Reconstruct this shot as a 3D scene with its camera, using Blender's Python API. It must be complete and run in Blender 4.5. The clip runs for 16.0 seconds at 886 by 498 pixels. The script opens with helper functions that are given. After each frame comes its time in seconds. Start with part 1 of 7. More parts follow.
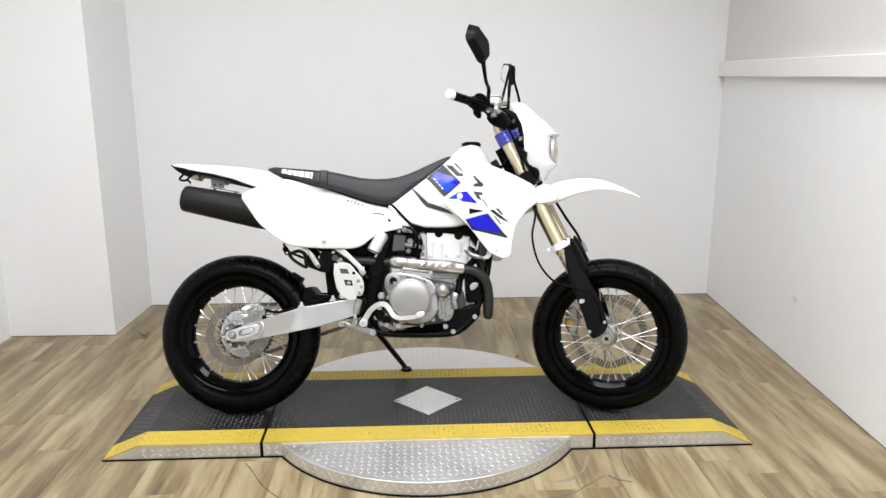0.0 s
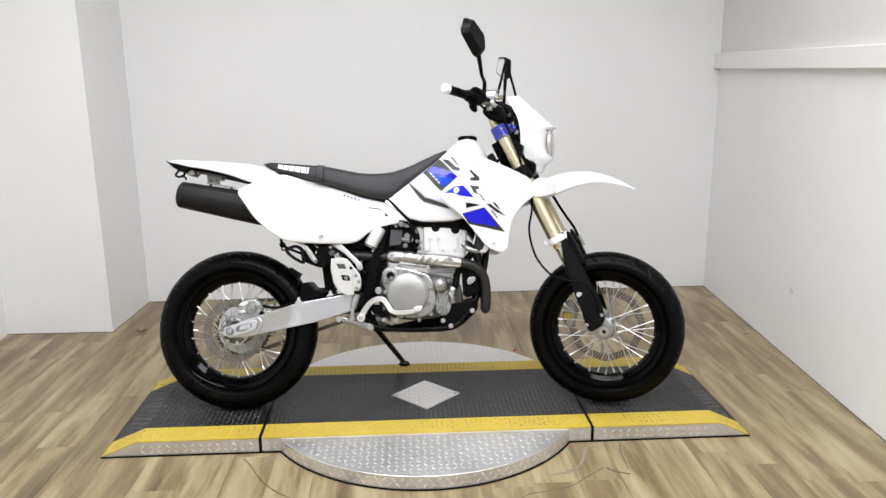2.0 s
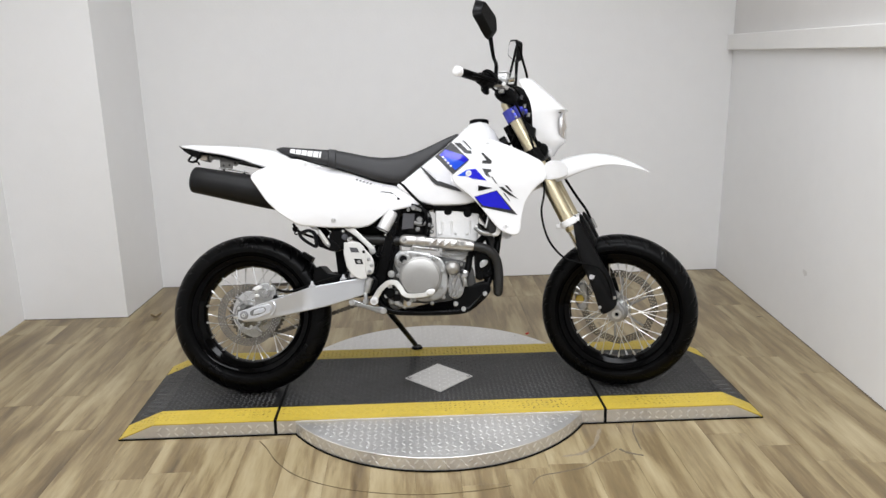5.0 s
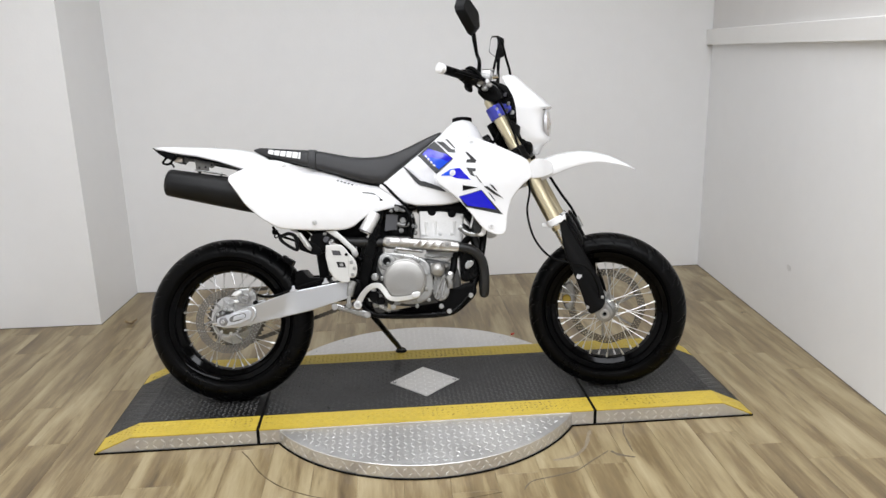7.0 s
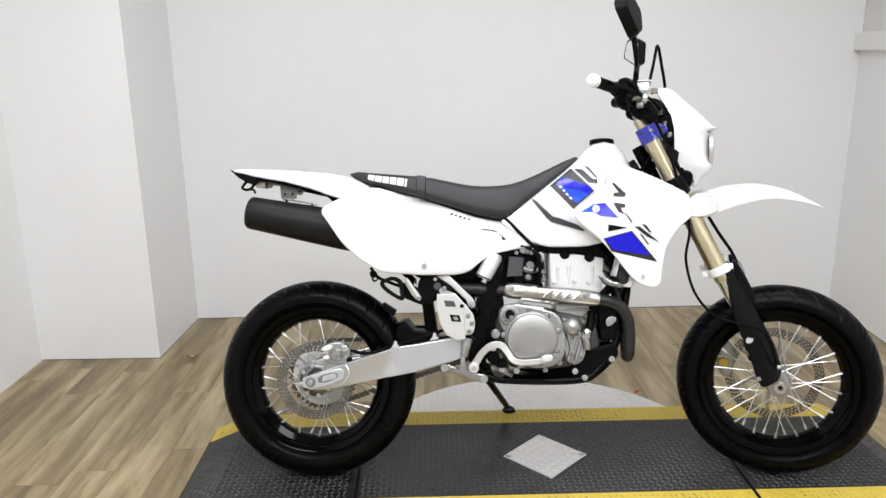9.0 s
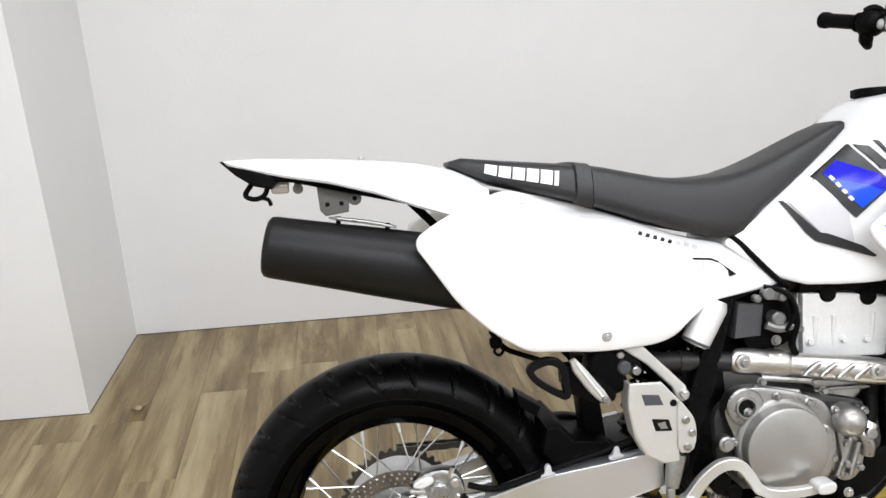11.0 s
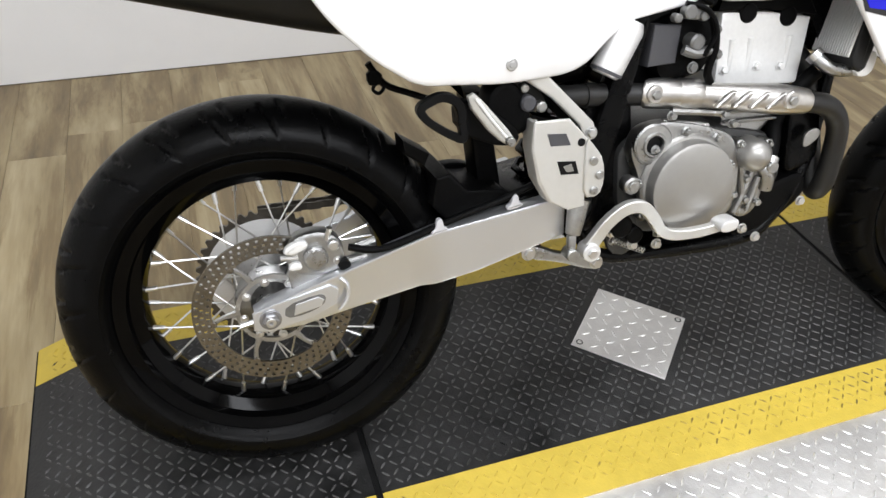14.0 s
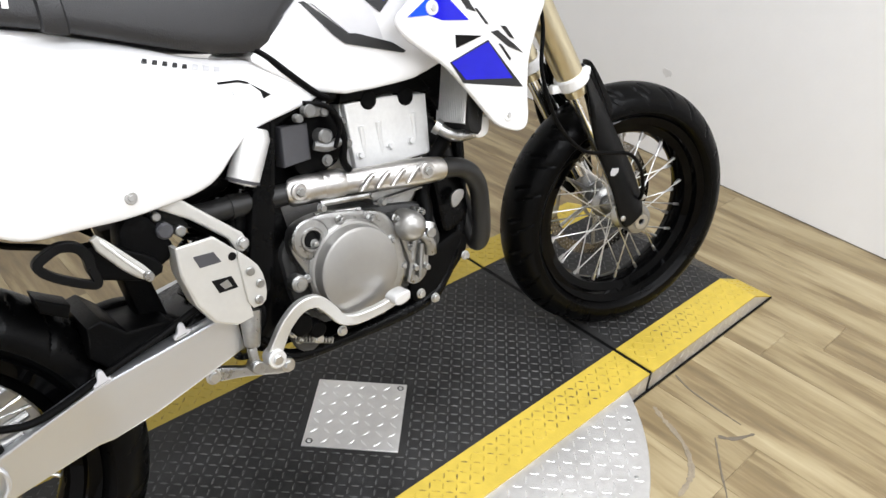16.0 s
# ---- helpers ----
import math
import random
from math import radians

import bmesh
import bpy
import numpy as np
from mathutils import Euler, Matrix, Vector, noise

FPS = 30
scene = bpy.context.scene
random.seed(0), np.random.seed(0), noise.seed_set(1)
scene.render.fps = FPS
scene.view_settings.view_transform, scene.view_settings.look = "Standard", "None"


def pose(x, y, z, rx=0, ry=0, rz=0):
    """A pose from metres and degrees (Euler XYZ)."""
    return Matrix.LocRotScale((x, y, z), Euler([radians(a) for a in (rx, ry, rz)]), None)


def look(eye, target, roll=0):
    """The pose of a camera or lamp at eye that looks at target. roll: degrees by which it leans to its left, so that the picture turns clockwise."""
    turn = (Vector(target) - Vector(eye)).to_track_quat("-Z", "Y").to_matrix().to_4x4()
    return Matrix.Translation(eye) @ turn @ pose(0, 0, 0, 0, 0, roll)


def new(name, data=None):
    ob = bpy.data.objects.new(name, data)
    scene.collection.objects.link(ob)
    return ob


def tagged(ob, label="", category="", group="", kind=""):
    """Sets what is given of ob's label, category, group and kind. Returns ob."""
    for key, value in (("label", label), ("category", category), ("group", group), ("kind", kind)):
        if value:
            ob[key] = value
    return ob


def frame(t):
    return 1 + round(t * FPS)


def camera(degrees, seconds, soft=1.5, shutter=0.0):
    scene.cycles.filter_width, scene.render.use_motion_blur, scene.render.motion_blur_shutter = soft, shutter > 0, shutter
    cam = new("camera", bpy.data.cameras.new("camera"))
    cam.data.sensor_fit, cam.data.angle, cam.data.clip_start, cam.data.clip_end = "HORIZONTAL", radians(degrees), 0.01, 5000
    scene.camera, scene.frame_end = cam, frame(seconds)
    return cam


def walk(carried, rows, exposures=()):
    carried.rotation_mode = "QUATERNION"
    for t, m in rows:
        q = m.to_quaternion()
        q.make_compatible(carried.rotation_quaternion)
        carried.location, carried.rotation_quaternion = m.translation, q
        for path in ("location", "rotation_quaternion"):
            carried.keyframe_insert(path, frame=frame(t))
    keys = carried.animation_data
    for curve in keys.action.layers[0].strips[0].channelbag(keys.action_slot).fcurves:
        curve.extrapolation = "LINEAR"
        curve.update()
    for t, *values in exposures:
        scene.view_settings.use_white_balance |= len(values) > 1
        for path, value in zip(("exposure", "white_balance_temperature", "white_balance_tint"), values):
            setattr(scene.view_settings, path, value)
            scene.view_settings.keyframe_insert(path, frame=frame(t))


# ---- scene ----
cam = camera(61.2, 16.0, soft=1.5)

PATH = [
    (0, (-0.073, -2.864, 1.374), (0.029, -0.918, 0.92), 0.0),
    (0.5, (-0.075, -2.863, 1.372), (0.032, -0.919, 0.915), 0.0),
    (1, (-0.076, -2.862, 1.374), (0.031, -0.918, 0.918), -0.1),
    (1.5, (-0.076, -2.863, 1.377), (0.034, -0.919, 0.918), -0.1),
    (2, (-0.072, -2.864, 1.373), (0.037, -0.923, 0.905), -0.4),
    (2.5, (-0.074, -2.863, 1.366), (0.042, -0.927, 0.877), -0.1),
    (3, (-0.077, -2.867, 1.36), (0.033, -0.931, 0.869), -0.2),
    (3.5, (-0.087, -2.863, 1.369), (0.015, -0.93, 0.865), -0.1),
    (4, (-0.08, -2.872, 1.367), (0.001, -0.935, 0.876), -0.8),
    (6.5, (-0.097, -2.847, 1.36), (0.001, -0.919, 0.835), -1.4),
    (7, (-0.112, -2.804, 1.362), (0.034, -0.876, 0.851), -1.3),
    (7.5, (-0.148, -2.758, 1.365), (-0.007, -0.823, 0.879), -1.1),
    (8, (-0.184, -2.707, 1.372), (0.007, -0.774, 0.896), -1.0),
    (8.5, (-0.265, -2.565, 1.363), (-0.093, -0.654, 0.799), 0.3),
    (9, (-0.366, -2.245, 1.392), (-0.328, -0.313, 0.877), -0.7),
    (9.5, (-0.559, -1.905, 1.37), (-0.319, -0.001, 0.805), -2.7),
    (10, (-0.677, -1.581, 1.365), (-0.471, 0.317, 0.771), -2.2),
    (12.3, (-0.842, -0.881, 1.259), (-0.502, 0.773, 0.188), 2.8),
    (12.5, (-0.84, -0.883, 1.24), (-0.505, 0.726, 0.101), 3.5),
    (13, (-0.84, -0.894, 1.201), (-0.509, 0.583, -0.106), 4.6),
    (13.5, (-0.833, -0.902, 1.193), (-0.441, 0.547, -0.129), 4.2),
    (14, (-0.804, -0.911, 1.2), (-0.228, 0.528, -0.064), 4.3),
    (14.5, (-0.776, -0.922, 1.214), (-0.031, 0.495, 0.014), 4.1),
    (15, (-0.731, -0.927, 1.219), (0.166, 0.428, 0.054), 3.2),
    (15.5, (-0.698, -0.929, 1.22), (0.343, 0.358, 0.097), 2.4),
    (16, (-0.666, -0.953, 1.241), (0.492, 0.273, 0.166), 2.7),
]
walk(cam, [(t, look(eye, target, roll)) for t, eye, target, roll in PATH], exposures=[(0, -0.26), (2, -0.34), (3, -0.46), (7.0, -0.55), (8, -0.48), (9, -0.32), (10, -0.3), (12.5, -0.22), (14.5, -0.26), (16, -0.18)])

# ---- light: ceiling fluorescents of the showroom, dim bounce as world ----
world = bpy.data.worlds.new("world")
scene.world = world
world.use_nodes = True
world.node_tree.nodes["Background"].inputs[0].default_value = (0.95, 0.98, 1, 1)
world.node_tree.nodes["Background"].inputs[1].default_value = 0.02


def ceiling_lamp(x, y, sx, sy, watts, colour=(0.94, 0.965, 1.02)):
    data = bpy.data.lights.new("ceiling_lamp", "AREA")
    data.shape, data.size, data.size_y, data.energy, data.color = "RECTANGLE", sx, sy, watts, colour
    data.spread = radians(165)  # louvred fittings
    ob = new("ceiling_lamp", data)
    ob.matrix_world = pose(x, y, 2.93)
    return ob


ceiling_lamp(-0.1, -0.2, 3.2, 0.4, 46)
ceiling_lamp(-0.1, -1.9, 3.2, 0.4, 104)
ceiling_lamp(-0.1, -3.5, 3.2, 0.4, 72)


# ---- materials ----
def mat(name, colour, rough=0.5, metal=0.0, coat=0.0, vary=0.0, vscale=8.0, bump=0.0, bscale=60.0, rvary=0.0, stretch=(1, 1, 1), spec=0.5, speck=0.0):
    m = bpy.data.materials.new(name)
    m.use_nodes = True
    nt = m.node_tree
    b = nt.nodes["Principled BSDF"]
    b.inputs["Base Color"].default_value = (*colour, 1)
    b.inputs["Roughness"].default_value = rough
    b.inputs["Metallic"].default_value = metal
    b.inputs["Coat Weight"].default_value = coat
    b.inputs["Coat Roughness"].default_value = 0.08
    b.inputs["Specular IOR Level"].default_value = spec
    tc = nt.nodes.new("ShaderNodeTexCoord")
    mp = nt.nodes.new("ShaderNodeMapping")
    mp.inputs["Scale"].default_value = stretch
    nt.links.new(tc.outputs["Object"], mp.inputs[0])
    if vary > 0 or rvary > 0:
        n1 = nt.nodes.new("ShaderNodeTexNoise")
        n1.inputs["Scale"].default_value, n1.inputs["Detail"].default_value = vscale, 6
        nt.links.new(mp.outputs[0], n1.inputs["Vector"])
        n2 = nt.nodes.new("ShaderNodeTexNoise")
        n2.inputs["Scale"].default_value, n2.inputs["Detail"].default_value = vscale * 9, 4
        nt.links.new(mp.outputs[0], n2.inputs["Vector"])
        mix = nt.nodes.new("ShaderNodeMath")
        mix.operation = "MULTIPLY_ADD"
        mix.inputs[1].default_value = 0.4
        nt.links.new(n2.outputs[0], mix.inputs[0])
        sc = nt.nodes.new("ShaderNodeMath")
        sc.operation, sc.inputs[1].default_value = "MULTIPLY", 0.6
        nt.links.new(n1.outputs[0], sc.inputs[0])
        nt.links.new(sc.outputs[0], mix.inputs[2])
        ramp = nt.nodes.new("ShaderNodeMapRange")
        ramp.inputs["From Min"].default_value, ramp.inputs["From Max"].default_value = 0.3, 0.7
        ramp.inputs["To Min"].default_value, ramp.inputs["To Max"].default_value = 1 - vary, 1 + vary
        nt.links.new(mix.outputs[0], ramp.inputs["Value"])
        hs = nt.nodes.new("ShaderNodeHueSaturation")
        hs.inputs["Color"].default_value = (*colour, 1)
        nt.links.new(ramp.outputs[0], hs.inputs["Value"])
        nt.links.new(hs.outputs[0], b.inputs["Base Color"])
        if rvary > 0:
            rr = nt.nodes.new("ShaderNodeMapRange")
            rr.inputs["From Min"].default_value, rr.inputs["From Max"].default_value = 0.3, 0.7
            rr.inputs["To Min"].default_value, rr.inputs["To Max"].default_value = max(0.02, rough - rvary), min(1, rough + rvary)
            nt.links.new(mix.outputs[0], rr.inputs["Value"])
            nt.links.new(rr.outputs[0], b.inputs["Roughness"])
    if bump > 0:
        n3 = nt.nodes.new("ShaderNodeTexNoise")
        n3.inputs["Scale"].default_value, n3.inputs["Detail"].default_value = bscale, 5
        nt.links.new(mp.outputs[0], n3.inputs["Vector"])
        bp = nt.nodes.new("ShaderNodeBump")
        bp.inputs["Strength"].default_value, bp.inputs["Distance"].default_value = bump, 0.002
        nt.links.new(n3.outputs[0], bp.inputs["Height"])
        nt.links.new(bp.outputs[0], b.inputs["Normal"])
    return m


def worn(name, paint, bare, scale, lo, hi, rough=0.45):
    """Paint rubbed through to a darker ground in uneven patches."""
    m = mat(name, paint, rough, bump=0.3, bscale=150)
    nt = m.node_tree
    b = nt.nodes["Principled BSDF"]
    tc = nt.nodes.new("ShaderNodeTexCoord")
    total = None
    for k, w in ((1, 0.55), (16, 0.45)):
        n = nt.nodes.new("ShaderNodeTexNoise")
        n.inputs["Scale"].default_value, n.inputs["Detail"].default_value = scale * k, 4
        nt.links.new(tc.outputs["Object"], n.inputs["Vector"])
        q = nt.nodes.new("ShaderNodeMath")
        q.operation, q.inputs[1].default_value, q.inputs[2].default_value = "MULTIPLY_ADD", w, 0.0
        nt.links.new(n.outputs[0], q.inputs[0])
        if total is not None:
            nt.links.new(total, q.inputs[2])
        total = q.outputs[0]
    r = nt.nodes.new("ShaderNodeMapRange")
    r.inputs["From Min"].default_value, r.inputs["From Max"].default_value = lo, hi
    nt.links.new(total, r.inputs["Value"])
    mix = nt.nodes.new("ShaderNodeMix")
    mix.data_type = "RGBA"
    mix.inputs[6].default_value, mix.inputs[7].default_value = (*paint, 1), (*bare, 1)
    nt.links.new(r.outputs[0], mix.inputs[0])
    nt.links.new(mix.outputs[2], b.inputs["Base Color"])
    return m


M_WHITE = mat("white_plastic", (0.77, 0.77, 0.775), 0.22, 0, 0.5, 0.015, 5, 0.02, 30)
M_BLACK = mat("black_plastic", (0.0018, 0.0018, 0.0019), 0.45, 0, 0, 0.25, 12, 0.25, 300, 0.1, spec=0.07)
M_GUARD = mat("black_guard_plastic", (0.0028, 0.0028, 0.003), 0.38, 0, 0, 0.2, 14, 0.15, 400, 0.08, spec=0.13)
M_GLOSS = mat("gloss_black_enamel", (0.001, 0.001, 0.0011), 0.06, 0, 0, 0.2, 10, 0.004, 40, 0.02, spec=0.085)
M_FRAME = mat("black_frame_paint", (0.0015, 0.0015, 0.0016), 0.25, 0, 0, 0.25, 10, 0.05, 120, 0.08, spec=0.1)
M_TYRE = mat("tyre_rubber", (0.0014, 0.0014, 0.0015), 0.32, 0, 0, 0.3, 9, 0.2, 220, 0.1, spec=0.085)
M_SEAT = mat("seat_vinyl", (0.014, 0.014, 0.0155), 0.45, 0, 0, 0.12, 9, 0.45, 500, 0.08)
M_STRAP = mat("strap_vinyl", (0.004, 0.004, 0.0042), 0.55, 0, 0, 0.2, 20, 0.4, 500, spec=0.1)
M_ALU = mat("brushed_aluminium", (0.72, 0.72, 0.715), 0.38, 0.55, 0, 0.05, 6, 0.12, 90, 0.08, (1, 1, 14))
M_ARM = mat("swing_arm_aluminium", (0.625, 0.64, 0.665), 0.3, 0.85, 0, 0.012, 7, 0.0, 110, 0.03, (1, 1, 1))
M_SATIN = mat("satin_alloy", (0.62, 0.615, 0.59), 0.45, 0.75, 0, 0.05, 12, 0.08, 300, 0.06)
M_CAST = mat("cast_aluminium", (0.36, 0.36, 0.353), 0.32, 1, 0, 0.2, 16, 0.35, 420, 0.1)
M_DARKC = mat("dark_engine_alloy", (0.05, 0.05, 0.049), 0.45, 0.5, 0, 0.2, 14, 0.35, 420, 0.1)
M_CASE = mat("clutch_cover_paint", (0.34, 0.333, 0.318), 0.36, 0.75, 0, 0.04, 12, 0.02, 400, 0.03)
M_HEAD = mat("cylinder_head_alloy", (0.74, 0.74, 0.73), 0.5, 0.3, 0, 0.08, 14, 0.4, 500, 0.1)
M_CHROME = mat("polished_steel", (0.72, 0.72, 0.73), 0.14, 1, 0, 0.04, 20, 0.02, 90, 0.06)
M_NUT = mat("zinc_nut", (0.33, 0.33, 0.34), 0.35, 0.9, 0, 0.1, 30)
M_STEEL = mat("spoke_steel", (0.6, 0.6, 0.595), 0.3, 1, 0, 0.06, 30)
M_DISC = mat("brake_disc_steel", (0.2, 0.188, 0.168), 0.2, 1, 0, 0.25, 25, 0.1, 200, 0.1)
M_GOLD = mat("gold_anodised", (0.63, 0.56, 0.39), 0.3, 1, 0, 0.03, 9, 0.0, 120, 0.02)
M_BLUEA = mat("blue_anodised", (0.07, 0.08, 0.42), 0.28, 0.85, 0, 0.08, 15)
M_BLUE = mat("blue_decal", (0.008, 0.008, 0.5), 0.14, 0, 0.1, 0.1, 6, spec=0.25)
M_BLUEL = mat("light_blue_decal", (0.01, 0.07, 0.62), 0.14, 0, 0.1, 0.12, 6, spec=0.25)
M_INK = mat("black_decal", (0.006, 0.006, 0.0065), 0.35, 0, 0.0, 0.1, 8)
M_GREYD = mat("silver_decal", (0.55, 0.55, 0.57), 0.3, 0.2, 0.3, 0.04, 8)
M_PRINT = mat("white_print", (0.8, 0.8, 0.8), 0.45, 0, 0, 0.05, 20)
M_GREYP = mat("grey_plastic", (0.05, 0.05, 0.056), 0.45, 0, 0, 0.1, 15, 0.1, 300)
M_BRACKET = mat("zinc_bracket", (0.13, 0.125, 0.115), 0.45, 0.5, 0, 0.15, 18, 0.1, 300, 0.08)
M_CYL = mat("cylinder_alloy", (0.19, 0.19, 0.186), 0.45, 0.8, 0, 0.15, 16, 0.35, 420, 0.1)
M_PIPE = mat("exhaust_pipe_black", (0.014, 0.0138, 0.0135), 0.48, 0.25, 0, 0.2, 18, 0.12, 250, 0.1)
M_MUFF = mat("muffler_black", (0.006, 0.006, 0.0063), 0.42, 0, 0, 0.2, 14, 0.2, 350, 0.08, spec=0.25)
M_SHIELD = mat("heat_shield_steel", (0.54, 0.525, 0.505), 0.36, 1, 0, 0.15, 14, 0.1, 150, 0.1)
M_RAD = mat("radiator_fins", (0.02, 0.02, 0.02), 0.45, 0.6, 0, 0.15, 20)
M_LENS = mat("lamp_lens", (0.4, 0.345, 0.285), 0.06, 0, 0.6, 0.05, 30)
M_MIRROR = mat("mirror_glass", (0.92, 0.92, 0.92), 0.02, 1)
M_CHAIN = mat("chain_steel", (0.12, 0.11, 0.095), 0.4, 1, 0, 0.25, 60)
M_YELLOW = mat("yellow_paint", (0.53, 0.39, 0.05), 0.5, 0, 0, 0.16, 5, 0.3, 150, 0.1)
M_YELLOWD = worn("worn_yellow_lug", (0.5, 0.365, 0.045), (0.1, 0.075, 0.025), 3.2, 0.52, 0.64)
M_TREAD = mat("black_tread_plate", (0.017, 0.0168, 0.0166), 0.4, 0.0, 0, 0.9, 2.2, 0.45, 160, 0.14, spec=0.3)
# lugs lighter than the tread: wear, plus their highlights put into the colour
M_LUG = mat("worn_highlit_lug", (0.072, 0.0715, 0.071), 0.35, 0.35, 0, 0.9, 3.5, 0.2, 200, 0.1)
M_PLATE = mat("bare_tread_plate", (0.68, 0.67, 0.655), 0.4, 0.8, 0, 0.12, 6, 0.2, 160, 0.12)
M_PLUG = mat("polished_lug", (0.8, 0.795, 0.785), 0.34, 0.8, 0, 0.1, 20, 0.1, 200, 0.08)
M_WALL = mat("painted_wall", (0.84, 0.838, 0.835), 0.6, 0, 0, 0.02, 1.3, 0.25, 90, 0.05)
M_SMUDGE = mat("rubbed_paint", (0.69, 0.68, 0.67), 0.6, 0, 0, 0.1, 30)
M_TRIM = mat("painted_ledge", (0.82, 0.81, 0.79), 0.5, 0, 0, 0.02, 3, 0.1, 80)
M_CEIL = mat("ceiling_paint", (0.6, 0.6, 0.6), 0.8, 0, 0, 0.04, 2, 0.1, 60)
M_GAP = mat("plank_gap", (0.11, 0.08, 0.045), 0.8, 0, 0, 0.2, 9)
M_SEALANT = mat("dark_line", (0.14, 0.115, 0.085), 0.6, 0, 0, 0.2, 9)
M_SCRAP = mat("leaf_brown", (0.4, 0.31, 0.19), 0.7, 0, 0, 0.2, 40)
M_RED = mat("red_plastic", (0.5, 0.03, 0.02), 0.4)
M_BRONZE = mat("gold_pad_cover", (0.55, 0.4, 0.08), 0.35, 0.6)


def plank_material():
    """Weathered oak vinyl: streaks along the plank, knots, tone per plank."""
    m = bpy.data.materials.new("weathered_oak_vinyl")
    m.use_nodes = True
    nt = m.node_tree
    b = nt.nodes["Principled BSDF"]
    tc = nt.nodes.new("ShaderNodeTexCoord")
    info = nt.nodes.new("ShaderNodeObjectInfo")
    off = nt.nodes.new("ShaderNodeVectorMath")
    off.operation = "MULTIPLY_ADD"
    off.inputs[1].default_value = (1, 1, 1)
    comb = nt.nodes.new("ShaderNodeCombineXYZ")
    mul = nt.nodes.new("ShaderNodeMath")
    mul.operation, mul.inputs[1].default_value = "MULTIPLY", 37.0
    nt.links.new(info.outputs["Random"], mul.inputs[0])
    for i in range(3):
        nt.links.new(mul.outputs[0], comb.inputs[i])
    nt.links.new(tc.outputs["Object"], off.inputs[0])
    nt.links.new(comb.outputs[0], off.inputs[2])

    def noisy(scale, stretch, detail=5, rough=0.6, dist=0.0):
        mp = nt.nodes.new("ShaderNodeMapping")
        mp.inputs["Scale"].default_value = stretch
        nt.links.new(off.outputs[0], mp.inputs[0])
        n = nt.nodes.new("ShaderNodeTexNoise")
        n.inputs["Scale"].default_value, n.inputs["Detail"].default_value = scale, detail
        n.inputs["Roughness"].default_value, n.inputs["Distortion"].default_value = rough, dist
        nt.links.new(mp.outputs[0], n.inputs["Vector"])
        return n.outputs[0]

    streak = noisy(1.6, (8.5, 0.95, 1), 5, 0.55, 0.15)
    grain = noisy(12, (10, 0.8, 1), 4, 0.6)
    fleck = noisy(2.4, (8.5, 0.95, 1), 7, 0.64, 0.25)
    dark = nt.nodes.new("ShaderNodeMapRange")
    dark.inputs["From Min"].default_value, dark.inputs["From Max"].default_value = 0.52, 0.72
    dark.inputs["To Min"].default_value, dark.inputs["To Max"].default_value = 0.0, -0.22
    nt.links.new(fleck, dark.inputs["Value"])
    ramp = nt.nodes.new("ShaderNodeValToRGB")
    e = ramp.color_ramp.elements
    e[0].position, e[0].color = 0.18, (0.11, 0.077, 0.04, 1)
    e[1].position, e[1].color = 0.74, (0.432, 0.356, 0.216, 1)
    k = e.new(0.42)
    k.color = (0.208, 0.152, 0.076, 1)
    k = e.new(0.55)
    k.color = (0.313, 0.247, 0.134, 1)
    add = nt.nodes.new("ShaderNodeMath")
    add.operation, add.inputs[1].default_value = "MULTIPLY_ADD", 0.16
    nt.links.new(grain, add.inputs[0])
    sub = nt.nodes.new("ShaderNodeMath")
    sub.operation, sub.inputs[1].default_value = "SUBTRACT", 0.08
    nt.links.new(streak, sub.inputs[0])
    nt.links.new(sub.outputs[0], add.inputs[2])
    tone = nt.nodes.new("ShaderNodeMapRange")
    tone.inputs["To Min"].default_value, tone.inputs["To Max"].default_value = -0.035, 0.035
    nt.links.new(info.outputs["Random"], tone.inputs["Value"])
    add2 = nt.nodes.new("ShaderNodeMath")
    nt.links.new(add.outputs[0], add2.inputs[0])
    nt.links.new(tone.outputs[0], add2.inputs[1])
    add3 = nt.nodes.new("ShaderNodeMath")
    nt.links.new(add2.outputs[0], add3.inputs[0])
    nt.links.new(dark.outputs[0], add3.inputs[1])
    nt.links.new(add3.outputs[0], ramp.inputs[0])
    nt.links.new(ramp.outputs[0], b.inputs["Base Color"])
    b.inputs["Roughness"].default_value = 0.36
    bp = nt.nodes.new("ShaderNodeBump")
    bp.inputs["Strength"].default_value, bp.inputs["Distance"].default_value = 0.25, 0.001
    nt.links.new(grain, bp.inputs["Height"])
    nt.links.new(bp.outputs[0], b.inputs["Normal"])
    return m


M_PLANK = plank_material()


# ---- mesh helpers ----
def mesh_of(name, bm, material, smooth=35):
    me = bpy.data.meshes.new(name)
    bmesh.ops.recalc_face_normals(bm, faces=bm.faces[:])
    bm.to_mesh(me)
    bm.free()
    me.materials.append(material)
    if smooth:
        me.shade_smooth()
        me.set_sharp_from_angle(angle=radians(smooth))
    return me


def part(name, bm, material, parent, label="", m=None, smooth=35):
    """One mesh object under a thing or a part."""
    ob = new(name, mesh_of(name, bm, material, smooth))
    ob.parent = parent
    if m is not None:
        ob.matrix_local = m
    return tagged(ob, label)


def thing(name, label, category, m=None, group="", kind=""):
    ob = new(name)
    ob.empty_display_size = 0.1
    if m is not None:
        ob.matrix_world = m
    return tagged(ob, label, category, group, kind)


